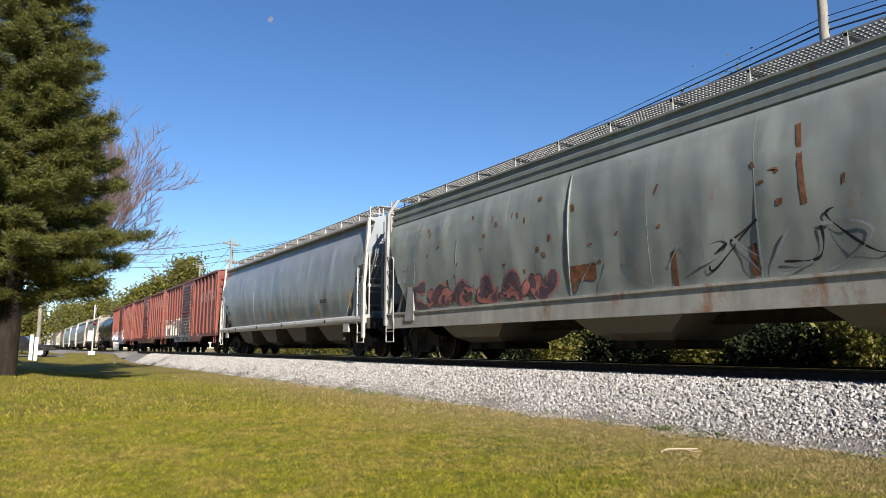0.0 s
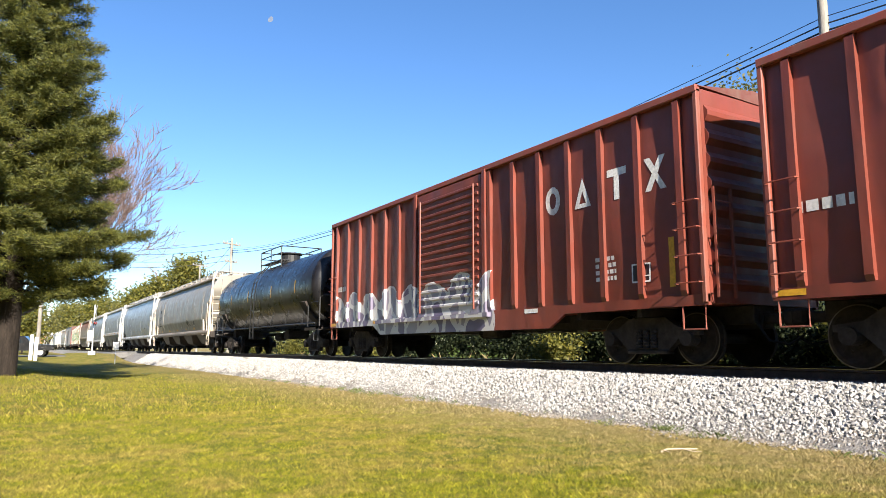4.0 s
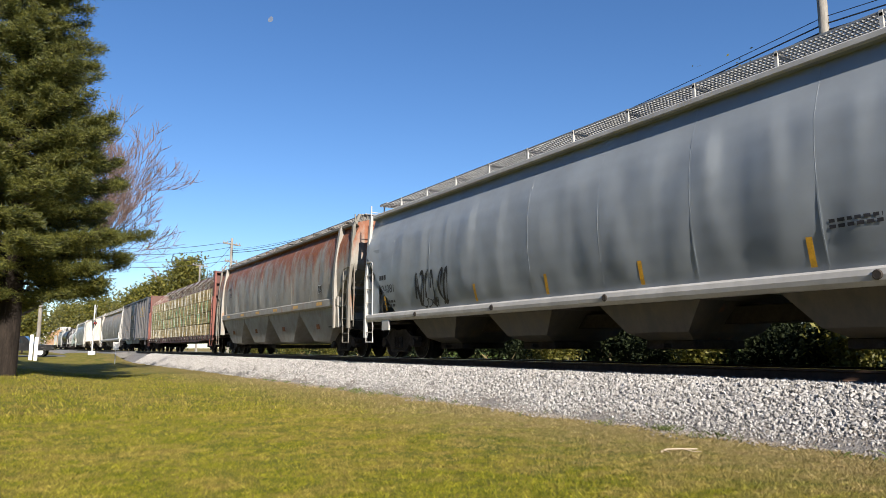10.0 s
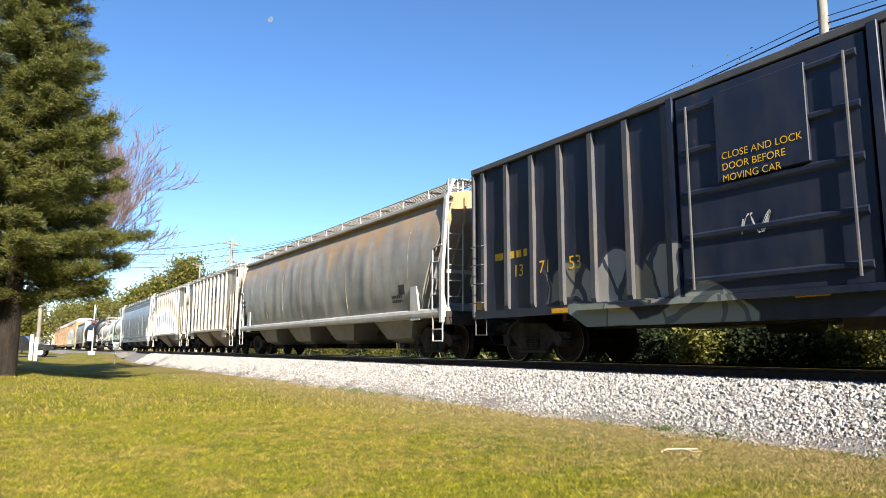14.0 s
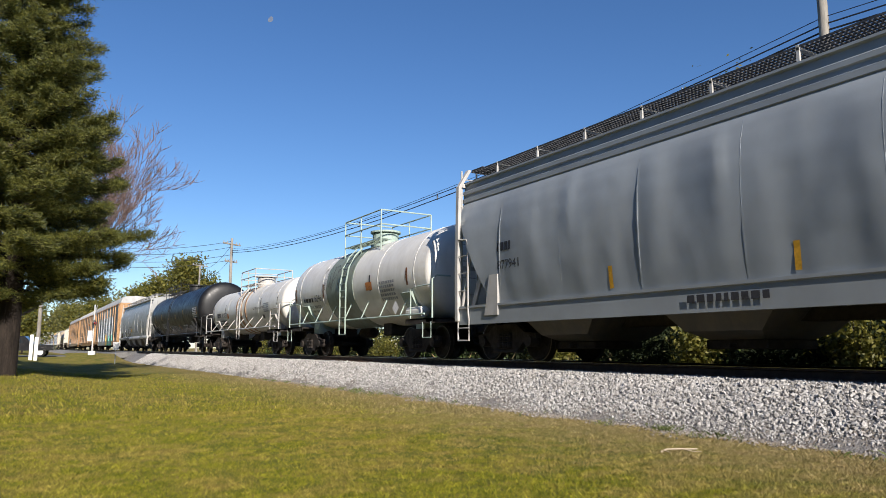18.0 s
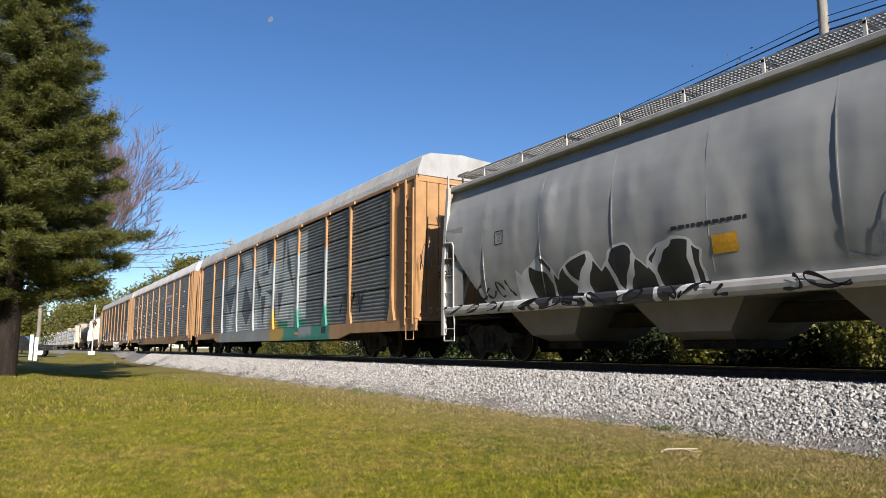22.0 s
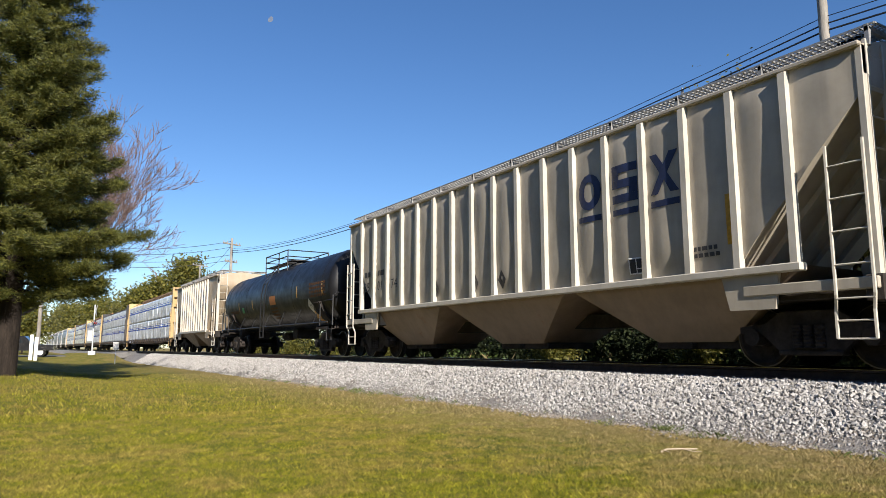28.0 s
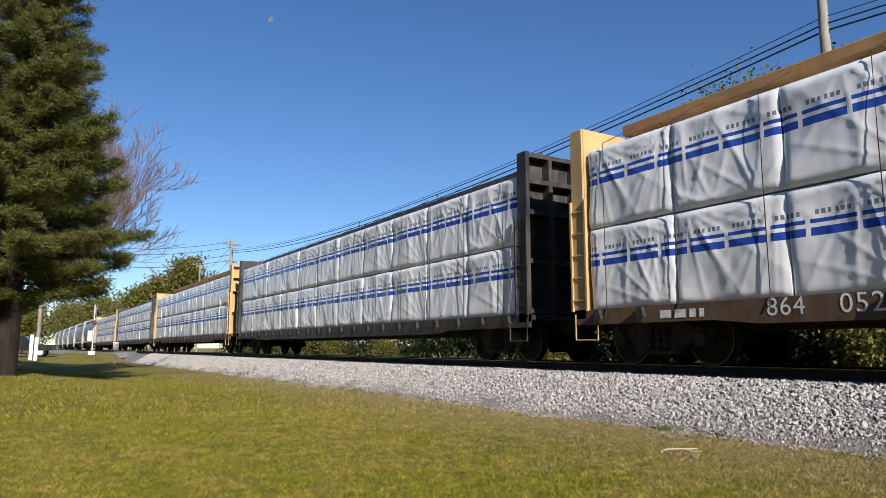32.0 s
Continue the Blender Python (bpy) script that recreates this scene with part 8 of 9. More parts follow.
def build_train():
    dim_k = plain("thin_black_spray", (0.06, 0.06, 0.06), 0.6)
    k_paint = plain("black_spray", (0.012, 0.012, 0.014), 0.5)
    w_paint = plain("white_spray", (0.62, 0.62, 0.62), 0.5)
    g_paint = plain("faded_grey_spray", (0.26, 0.27, 0.29), 0.6)
    pink = plain("faded_pink_spray", (0.42, 0.16, 0.14), 0.6)
    purple = plain("dark_purple_spray", (0.10, 0.07, 0.09), 0.6)
    orange = plain("orange_band", (0.50, 0.17, 0.02), 0.5)
    red = plain("red_spray", (0.40, 0.02, 0.02), 0.5)
    navy = plain("navy_stencil", (0.02, 0.03, 0.08), 0.5)
    green = plain("green_placard", (0.05, 0.35, 0.14), 0.5)
    # -- grey-green hopper with graffiti
    car, half, sx = covered_hopper(0.335, 1.535, "grey-green covered hopper with rust spots and graffiti", P_GREEN_G, P_TRIM_G, P_LOWER_R, 3, "banded", "slope", 4.78, 4.42, P_SILL_R, seed=3)
    tm = (0.335 + 1.535) / 2
    Y = lambda t: (t - tm) * SPEED
    bars(car, sx, Y(1.43), 2.46, 0.55, 0.24, g_paint, 1, 3, 1)
    bars(car, sx, Y(1.44), 2.12, 0.75, 0.24, g_paint, 1, 4, 2)
    lettering(car, sx, Y(1.40), Y(1.02), 1.36, 2.0, purple, pink, 4, 6, 0.13)
    lettering(car, sx, Y(1.36), Y(1.04), 1.36, 1.75, pink, purple, 5, 6, 0.09)
    scrawl(car, sx, Y(0.99), Y(0.60), 1.35, 2.0, g_paint, 7, 9, 0.022)
    scrawl(car, sx, Y(0.80), Y(0.45), 1.5, 2.2, k_paint, 8, 6, 0.02)
    patch(car, sx, Y(0.975), 1.75, 0.75, 0.32, M_RUSTED, "rust_patch")
    rng = random.Random(5)
    for i in range(46):
        patch(car, sx, Y(rng.uniform(0.4, 1.35)), rng.uniform(1.9, 3.5), rng.uniform(0.03, 0.11), rng.uniform(0.04, 0.16), M_RUSTED, "rust_spot", rng.uniform(-0.5, 0.5))
    patch(car, sx, Y(0.70), 2.9, 0.08, 1.2, M_RUSTED, "rust_streak", 0.05)
    for y, h in ((0.99, 0.4), (0.84, 0.6), (0.75, 0.5)):
        patch(car, sx, Y(y), 1.6, 0.10, h, M_RUSTED, "rust_streak")
    # -- clean grey hopper
    def grey_hopper(t0, t1, number, yellow, seed, label):
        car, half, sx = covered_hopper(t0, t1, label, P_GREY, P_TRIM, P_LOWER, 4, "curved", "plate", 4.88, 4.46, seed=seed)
        tm = (t0 + t1) / 2
        bars(car, sx, (t1 - tm) * SPEED - 1.75, 2.32, 0.42, 0.22, M_LETTER_K, 1, 3, seed)
        words(car, number, sx, (t1 - tm) * SPEED - 1.85, 1.92, 0.24, M_LETTER_K)
        bars(car, sx, (t1 - tm) * SPEED - 1.9, 1.5, 0.75, 0.24, M_LETTER_K, 2, 6, seed + 2)
        bars(car, sx, (t0 - tm) * SPEED + 4.6, 1.9, 0.7, 0.16, M_LETTER_K, 2, 6, seed + 3)
        for f in (0.10, 0.245, 0.40, 0.53, 0.66, 0.90):
            patch(car, sx, (t0 - tm + (t1 - t0) * f) * SPEED, 1.62 if f > 0.12 else 1.9, 0.09, 0.42 if f > 0.12 else 0.62, M_YELLOW, "reflector")
        for f in (0.2, 0.44, 0.62, 0.8):
            g = Geo()
            y = (t0 - tm + (t1 - t0) * f) * SPEED
            g.lathe((-1.63, y, 1.22), "x", [(-0.02, 0.055), (0.0, 0.07)], 12)
            part("jacking_boss", g, M_UNDER, car)
        for s in (-1, 1):
            g = Geo()
            y = s * (half - 2.15)
            g.prism_x([(y - 0.22, 0.82), (y - 0.22, 1.15), (y + 0.22, 1.15), (y + 0.22, 0.82)], -1.60, -1.55)
            part("roping_bracket", g, P_TRIM, car)
        return car, sx, lambda t: (t - tm) * SPEED
    grey_hopper(1.535, 2.73, "24083", True, 11, "clean grey covered hopper with white end frames")
    # -- three red boxcars
    for i, (a, b, d, z) in enumerate(((2.73, 3.745, "corrugated", 3.02), (3.745, 4.77, "plain", 3.42), (4.77, 5.79, "corrugated", 3.05))):
        car, half, sx = boxcar(a, b, ("rust-red ribbed boxcar with a corrugated door and silver graffiti", "rust-red ribbed boxcar with a dented patched door", "rust-red ribbed boxcar with white graffiti along the bottom")[i], (P_RED_A, P_RED, P_RED_B)[i], P_RED_TRIM, P_RED_ROOF, d)
        tm = (a + b) / 2
        emblem_row(car, sx, (0.272 * (b - a) + a - tm) * SPEED, z, 0.48, 0.60, 0.92, ("ring", "triangle", "tee", "cross"), M_LETTER_W)
        patch(car, sx, (a - tm) * SPEED + 1.95, 1.62, 0.42, 0.34, M_LETTER_K, "placard")
        mark(car, lambda y, z: sx(y, z) - 0.012, (a - tm) * SPEED + 2.16, 1.45, 0.42, 0.34, "frame", M_LETTER_W, "placard_frame")
        bars(car, sx, (a - tm) * SPEED + 3.1, 1.55, 0.55, 0.5, M_LETTER_W if i else g_paint, 4, 5, i)
        patch(car, sx, (a - tm) * SPEED + 1.28, 1.75, 0.12, 0.85, M_YELLOW, "reflector")
        bars(car, sx, (b - tm) * SPEED - 0.9, 2.2, 0.9, 0.26, M_LETTER_W, 1, 5, 5 + i)
        for f in (0.3, 0.5, 0.75, 0.95):
            patch(car, flat(-1.526), (a - tm + (b - a) * f) * SPEED, 1.08, 0.45, 0.09, M_LETTER_W if f < 0.4 else M_YELLOW, "reflector")
        if i != 1:
            for k, q in enumerate(("74", "72") if i == 0 else ()):
                words(car, q, sx, 6.97 - k * 0.92, 2.12, 0.24, M_LETTER_W)
        else:
            for q, z in (("CLOSE AND LOCK DOORS", 3.98), ("BEFORE MOVING CAR", 3.80)):
                words(car, q, flat(-1.64), 0.72, z, 0.10, M_LETTER_W)
    # -- glossy black tank
    car, half, sx = tank_car(5.79, 6.805, "glossy black tank car with yellow reflectors", P_BLACK, M_BLACK, 1.58, 2.68, rail_y=(-1.5, 1.5), rail_h=0.62)
    tm = (5.79 + 6.805) / 2
    bars(car, sx, (6.712 - tm) * SPEED, 2.12, 0.85, 0.22, M_LETTER_W, 1, 4, 3)
    words(car, "300078", sx, (6.64 - tm) * SPEED, 2.12, 0.22, M_LETTER_W)
    for z, q in ((1.84, "LD LMT"), (1.66, "LT WT")):
        words(car, q, sx, (6.70 - tm) * SPEED, z, 0.11, M_LETTER_W)
        bars(car, sx, (6.665 - tm) * SPEED, z, 0.75, 0.17, M_LETTER_W, 1, 5, 4)
    bars(car, sx, (6.36 - tm) * SPEED, 1.95, 1.2, 0.10, M_LETTER_W, 1, 9, 6)
    bars(car, flat(-1.53), (6.75 - tm) * SPEED, 1.0, 0.5, 0.08, M_LETTER_W, 1, 6, 7)
    reflectors(car, sx, tm, [(6.715, 2.6), (6.566, 2.72), (6.383, 2.72), (6.167, 2.72), (5.98, 2.72)], 0.10, 0.52)
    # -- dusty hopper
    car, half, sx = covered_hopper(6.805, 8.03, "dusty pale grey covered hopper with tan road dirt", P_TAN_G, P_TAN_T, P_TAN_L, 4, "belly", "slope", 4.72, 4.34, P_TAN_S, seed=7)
    tm = (6.805 + 8.03) / 2
    bars(car, sx, (7.832 - tm) * SPEED, 2.86, 0.70, 0.40, M_LETTER_K, 1, 4, 1)
    words(car, "450958", sx, (7.837 - tm) * SPEED, 2.37, 0.24, M_LETTER_K)
    bars(car, sx, (7.833 - tm) * SPEED, 1.88, 0.95, 0.30, M_LETTER_K, 2, 7, 2)
    notice_frame(car, sx, (7.735 - tm) * SPEED, 2.68, 0.36)
    blobs(car, sx, (7.24 - tm) * SPEED, (7.20 - tm) * SPEED, 1.75, 2.1, k_paint, 9, 1)
    scrawl(car, sx, (7.235 - tm) * SPEED, (7.17 - tm) * SPEED, 1.70, 1.82, k_paint, 3, 3, 0.02)
    patch(car, sx, (7.105 - tm) * SPEED, 1.82, 0.34, 0.28, M_LETTER_K, "placard")
    mark(car, lambda y, z: sx(y, z) - 0.012, (7.105 - tm) * SPEED + 0.17, 1.68, 0.34, 0.28, "frame", M_LETTER_W, "placard_frame")
    for t in (6.994, 7.126, 7.276, 7.45, 7.62, 7.80):
        patch(car, sx, (t - tm) * SPEED, 1.50, 0.50, 0.11, M_YELLOW, "reflector")
    blobs(car, sx, (7.36 - tm) * SPEED, (7.28 - tm) * SPEED, 1.32, 1.55, g_paint, 12, 2)
    grey_hopper(8.03, 9.212, "24070", True, 12, "clean grey covered hopper with orange reflectors")
    # -- open-bay hoppers
    for t0, t1, mat, sill, low, number, label, sd in ((9.212, 10.40, P_GREY_L, P_TRIM, P_LOWER_L, "13042", "pale grey covered hopper with open triangular hopper bays", 14),
                                                      (11.62, 12.77, P_RUSTY, P_SILL_W, P_LOWER_W, "12990", "heavily rusted pale covered hopper with open triangular bays", 15)):
        car, half, sx = covered_hopper(t0, t1, label, mat, P_TRIM if sd == 14 else P_LOWER_R, low, 4, "straight", "slope", 4.82, 4.50, sill, seed=sd)
        tm = (t0 + t1) / 2
        yb = (t1 - tm) * SPEED - 2.25
        if sd == 14:
            patch(car, sx, yb - 0.30, 3.32, 0.62, 0.34, M_LETTER_K, "number_panel")
            patch(car, sx, yb - 0.42, 2.86, 0.86, 0.34, M_LETTER_K, "number_panel")
            over = lambda y, z: sx(y, z) - 0.012
            bars(car, over, yb - 0.06, 3.22, 0.5, 0.28, M_LETTER_W, 1, 3, 8)
            words(car, number, over, yb - 0.06, 2.76, 0.21, M_LETTER_W)
        else:
            bars(car, sx, yb - 0.35, 3.22, 0.55, 0.22, M_LETTER_K, 1, 3, 8)
            words(car, number, sx, yb - 0.45, 2.86, 0.22, M_LETTER_K)
        patch(car, sx, (t0 - tm) * SPEED + 3.25, 2.42, 0.36, 0.30, M_LETTER_K, "placard")
        mark(car, lambda y, z: sx(y, z) - 0.012, (t0 - tm) * SPEED + 3.43, 2.27, 0.36, 0.30, "frame", M_LETTER_W, "placard_frame")
        for t in np.linspace(t0 + 0.19, t1 - 0.19, 6):
            patch(car, flat(-1.62), (t - tm) * SPEED, 1.88, 0.55, 0.12, orange if sd == 14 else M_YELLOW, "reflector")
        if sd == 14:
            scrawl(car, lambda y, z: -1.49, (t0 - tm) * SPEED + 5.6, (t0 - tm) * SPEED + 4.5, 1.48, 1.66, green, 4, 3, 0.02)
            scrawl(car, lambda y, z: -1.49, (t0 - tm) * SPEED + 3.6, (t0 - tm) * SPEED + 2.9, 1.50, 1.66, k_paint, 5, 3, 0.02)
        if sd == 14:
            car, sx, Y = grey_hopper(10.40, 11.62, "24081", True, 13, "grey covered hopper with a black graffiti tag")
            scrawl(car, sx, Y(11.382), Y(11.276), 1.45, 2.35, k_paint, 41, 7, 0.045)
            scrawl(car, sx, Y(11.36), Y(11.30), 1.40, 1.62, k_paint, 42, 4, 0.025)
    # -- lumber car
    # maroon bulkhead faces stand in for the shadow of the car ahead
    car, half, hb = centre_beam(12.77, 14.225, "maroon centre-beam flat car loaded with banded lumber", P_MAROON, P_MAROON, P_BULK_R, clear=((3.0, 5.0),), shade_face_mat=P_MAROON, chord=0.25, rise=0.27, depth=0.24)
    lumber_load(car, hb)
    tm = (12.77 + 14.225) / 2
    end_words(car, "CAUTION", -0.9, -hb - 0.005, 4.55, 0.09, M_LETTER_W)
    words(car, "318349", flat(-1.50), (13.787 - tm) * SPEED, 0.80, 0.20, M_LETTER_W)
    bars(car, flat(-1.50), (13.96 - tm) * SPEED, 0.80, 0.75, 0.2, M_LETTER_W, 1, 4, 3)
    for z, q in ((0.91, "LD LMT 225700"), (0.79, "LT WT  63300")):
        words(car, q, flat(-1.50), (13.712 - tm) * SPEED, z, 0.085, M_LETTER_W)
    # -- blue boxcar
    # paler trim paint on the ribs stands for sunlit sides and worn edges
    car, half, sx = boxcar(14.225, 15.245, "dark blue boxcar with yellow lettering and worn graffiti", P_BLUE_A, P_BLUE_T, P_BLUE_R, "plain", rib_mat=P_BLUE_T)
    tm = (14.225 + 15.245) / 2
    Y = lambda t: (t - tm) * SPEED
    emblem_row(car, sx, Y(14.505), 3.25, 0.62, 0.72, 0.87, ("ring", "wave", "cross"), M_LETTER_Y, 0.16)
    bars(car, sx, Y(15.16), 2.30, 1.2, 0.26, M_LETTER_Y, 1, 4, 2)
    words(car, "13", sx, 6.28, 1.87, 0.27, M_LETTER_Y)
    words(car, "71", sx, 5.36, 1.87, 0.27, M_LETTER_Y)
    words(car, "53", sx, 4.44, 1.87, 0.27, M_LETTER_Y)
    for q, z in (("CLOSE AND LOCK", 3.22), ("DOOR BEFORE", 3.04), ("MOVING CAR", 2.86)):
        words(car, q, flat(-1.64), 0.65, z, 0.11, M_LETTER_Y)
    scrawl(car, flat(-1.585), Y(14.76), Y(14.73), 2.0, 2.3, w_paint, 55, 3, 0.015)
    for t in (14.30, 14.34, 15.2):
        patch(car, sx, Y(t), 1.5 if t < 14.33 else 1.3, 0.30, 0.20, M_YELLOW, "reflector")
    for t in (14.7, 14.92, 15.02, 14.45):
        patch(car, flat(-1.526), Y(t), 1.05, 0.5, 0.10, M_YELLOW, "reflector")
    # -- dirty long hopper
    car, half, sx = covered_hopper(15.245, 16.50, "dirty pale grey long covered hopper with brown stains", P_DIRTY, P_TRIM, P_LOWER_L, 4, "curved", "slope", 4.78, 4.36, seed=17)
    tm = (15.245 + 16.50) / 2
    bars(car, sx, (16.43 - tm) * SPEED, 2.2, 0.7, 0.4, M_LETTER_K, 2, 5, 3)
    patch(car, sx, (15.43 - tm) * SPEED, 1.95, 0.34, 0.28, M_LETTER_K, "placard")
    bars(car, sx, (15.47 - tm) * SPEED, 1.6, 0.6, 0.25, M_LETTER_K, 2, 6, 3)
    # -- short cream hoppers
    def cream_hopper(t0, t1, number, y_num, y_let, z_let, pitch, bays, ribs, reach, label, zb=1.32, body=P_CREAM, wide=0.62, tall=0.72):
        car, half, sx = ribbed_hopper(t0, t1, label, body, P_CREAM_T, P_BEIGE_L, bays, ribs, reach, zb)
        tm = (t0 + t1) / 2
        gap = 2 * reach / (ribs - 1)
        panel = lambda y, w: -reach + (min(math.floor((y - w / 2 + reach) / gap), ribs - 2) + 1) * gap - (gap - w) / 2
        emblem_row(car, sx, panel((y_let - tm) * SPEED, wide), z_let, wide, tall, gap, ("ring", "wave", "cross"), navy, 0.17)
        y_num = tm + panel((y_num - tm) * SPEED, 0.44) / SPEED
        for i in range(len(number) // 2):
            words(car, number[2 * i:2 * i + 2], sx, (y_num - tm) * SPEED - i * gap, 2.05, 0.28, M_LETTER_K)
        for i in range(2):
            bars(car, sx, (y_num - tm) * SPEED - i * gap, 2.50, 0.42, 0.26, M_LETTER_K, 1, 2, i)
        patch(car, sx, (y_let - tm) * SPEED - pitch * 1.4, 1.75, 0.34, 0.3, M_LETTER_K, "placard")
        mark(car, lambda y, z: sx(y, z) - 0.012, (y_let - tm) * SPEED - pitch * 1.4 + 0.17, 1.60, 0.34, 0.30, "frame", M_LETTER_W, "placard_frame")
        patch(car, sx, (t0 - tm) * SPEED + 2.9, 2.3, 0.10, 0.8, M_YELLOW, "reflector")
        bars(car, sx, (t0 - tm) * SPEED + 3.6, 1.75, 0.5, 0.22, M_LETTER_K, 2, 5, 3)
        return car, sx, lambda t: (t - tm) * SPEED
    cream_hopper(16.50, 17.289, "224871", 17.13, 16.93, 3.0, 0.98, 2, 10, 4.0, "cream ribbed short covered hopper with black lettering")
    cream_hopper(17.289, 18.095, "224886", 17.944, 17.735, 3.0, 0.98, 2, 11, 4.15, "cream ribbed short covered hopper with black lettering")
    # -- grey banded hopper
    car, half, sx = covered_hopper(18.095, 19.295, "blue-grey covered hopper with a dark roof walkway", P_GREY, P_TRIM, P_LOWER, 4, "banded", "slope", 4.84, 4.46, P_GREY_L, M_DARKWALK, seed=18)
    tm = (18.095 + 19.295) / 2
    Y = lambda t: (t - tm) * SPEED
    bars(car, sx, Y(19.145), 2.49, 0.55, 0.32, M_LETTER_K, 1, 4, 1)
    words(car, "877941", sx, Y(19.145), 2.07, 0.21, M_LETTER_K)
    bars(car, flat(-1.595), Y(18.825), 1.02, 1.5, 0.2, M_LETTER_K, 1, 10, 6)
    bars(car, sx, Y(18.32), 2.05, 1.7, 0.55, g_paint, 4, 14, 3)
    patch(car, sx, Y(18.26), 1.75, 0.55, 0.30, M_LETTER_K, "placard")
    mark(car, lambda y, z: sx(y, z) - 0.012, Y(18.26) + 0.27, 1.60, 0.55, 0.30, "frame", M_LETTER_W, "placard_frame")
    reflectors(car, sx, tm, [(18.332, 1.66), (18.531, 1.62), (18.71, 1.6), (18.93, 1.6), (18.20, 1.9)], 0.10, 0.42)
    bars(car, flat(-1.59), Y(18.62), 1.0, 2.4, 0.2, g_paint, 2, 16, 4)
    patch(car, flat(-1.585), Y(18.46), 1.08, 0.4, 0.16, M_LETTER_W, "label_plate")
    # -- white tanks
    car, half, sx = tank_car(19.295, 20.075, "white tank car with a green middle and graffiti", P_WHITE, P_TRIM_GR, 1.42, 2.44, bands=((0.75, 1.15, P_GREENB),), inset=0.80, rail_y=(-1.55, 1.35), rail_h=0.95)
    tm = (19.295 + 20.075) / 2
    Y = lambda t: (t - tm) * SPEED
    bars(car, sx, Y(19.945), 2.02, 0.95, 0.24, M_LETTER_K, 1, 4, 1)
    words(car, "6246", sx, Y(19.876), 2.02, 0.24, M_LETTER_K)
    for z, q in ((1.78, "LD LMT 200600 LB"), (1.62, "LT WT  62400 LB")):
        words(car, q, sx, Y(19.922), z, 0.105, M_LETTER_K)
    scrawl(car, lambda y, z: sx(y, z) - 0.014, Y(19.83), Y(19.70), 2.35, 3.2, dim_k, 61, 6, 0.016)
    for t in (19.82, 19.995, 19.58, 19.43):
        patch(car, sx, Y(t), 2.35, 0.10, 0.5, M_RUSTED if t != 19.58 else M_LETTER_K, "reflector")
    patch(car, sx, Y(19.585), 2.25, 0.45, 0.26, orange, "placard")
    bars(car, sx, Y(19.54), 1.75, 1.0, 0.62, g_paint, 5, 8, 3)
    mark(car, flat(-1.50), Y(19.46) + 0.2, 1.25, 0.4, 0.42, "diamond", M_LETTER_W, "placard")
    g = Geo()
    g.lathe((-1.15, Y(19.42), 1.32), "y", [(-0.45, 0.05), (-0.40, 0.16), (0.40, 0.16), (0.45, 0.05)], 14)
    part("air_reservoir", g, P_WHITE, car)
    car, half, sx = tank_car(20.075, 20.965, "small white tank car with rust-brown stains", P_WHITE_R, P_TRIM, 1.22, 2.26, bands=((0.30, 0.16, P_STAIN), (-0.55, 0.10, P_STAIN), (1.05, 0.12, P_STAIN)), inset=0.80, rail_y=(-1.25, 1.25), rail_h=0.75)
    tm = (20.075 + 20.965) / 2
    Y = lambda t: (t - tm) * SPEED
    bars(car, sx, Y(20.83), 1.95, 0.78, 0.40, M_LETTER_K, 1, 4, 1)
    words(car, "910753", sx, Y(20.768), 1.95, 0.25, M_LETTER_K)
    bars(car, sx, Y(20.822), 1.44, 1.75, 0.42, M_LETTER_K, 3, 10, 5)
    patch(car, sx, Y(20.881), 2.2, 0.10, 0.75, M_RUSTED, "reflector")
    words(car, "SULFURIC ACID FUMING", sx, Y(20.405), 2.12, 0.115, M_LETTER_K)
    end_words(car, "910753", 0.0, -half + 0.77, 2.75, 0.14, M_LETTER_K)
    bars(car, sx, Y(20.30), 1.95, 0.75, 0.45, g_paint, 5, 7, 3)
    for t in (20.72, 20.57, 20.33, 20.18):
        patch(car, sx, Y(t), 2.4, 0.07, 0.42, M_LETTER_K, "reflector")
    patch(car, sx, Y(20.69), 2.0, 0.28, 0.24, orange, "placard")
    patch(car, sx, Y(20.31), 1.75, 0.25, 0.18, M_LETTER_K, "placard")
    # -- dull black tank
    car, half, sx = tank_car(20.965, 22.13, "long dull black tank car with graffiti along the bottom", P_BLACK_D, M_BLACK, 1.63, 2.74, inset=0.80, rail_y=(0.6, 6.2), rail_h=0.55, dome=0.38)
    tm = (20.965 + 22.13) / 2
    Y = lambda t: (t - tm) * SPEED
    bars(car, sx, Y(22.006), 1.83, 0.85, 0.32, w_paint, 1, 4, 12)
    words(car, "51447", sx, Y(21.93), 1.83, 0.20, w_paint)
    bars(car, sx, Y(21.998), 1.50, 1.85, 0.26, g_paint, 2, 11, 13)
    mark(car, sx, Y(21.815), 1.86, 0.42, 0.26, "frame", g_paint, "notice_frame")
    end_words(car, "51447", 0.05, -half + 0.78, 2.95, 0.16, M_LETTER_W)
    for k, (ta, tb, za, zb) in enumerate(((21.79, 21.70, 1.72, 2.08), (21.75, 21.685, 1.55, 1.74), (21.65, 21.58, 1.5, 1.9), (21.56, 21.50, 1.5, 1.85))):
        scrawl(car, sx, Y(ta), Y(tb), za, zb, w_paint, 70 + k, 6, 0.020)
        scrawl(car, sx, Y(ta), Y(tb), za, zb, g_paint, 75 + k, 7, 0.026)
    bars(car, sx, Y(21.125), 2.2, 1.1, 0.62, w_paint, 6, 10, 3)
    patch(car, sx, Y(21.44), 1.7, 0.5, 0.28, P_STAIN, "placard")
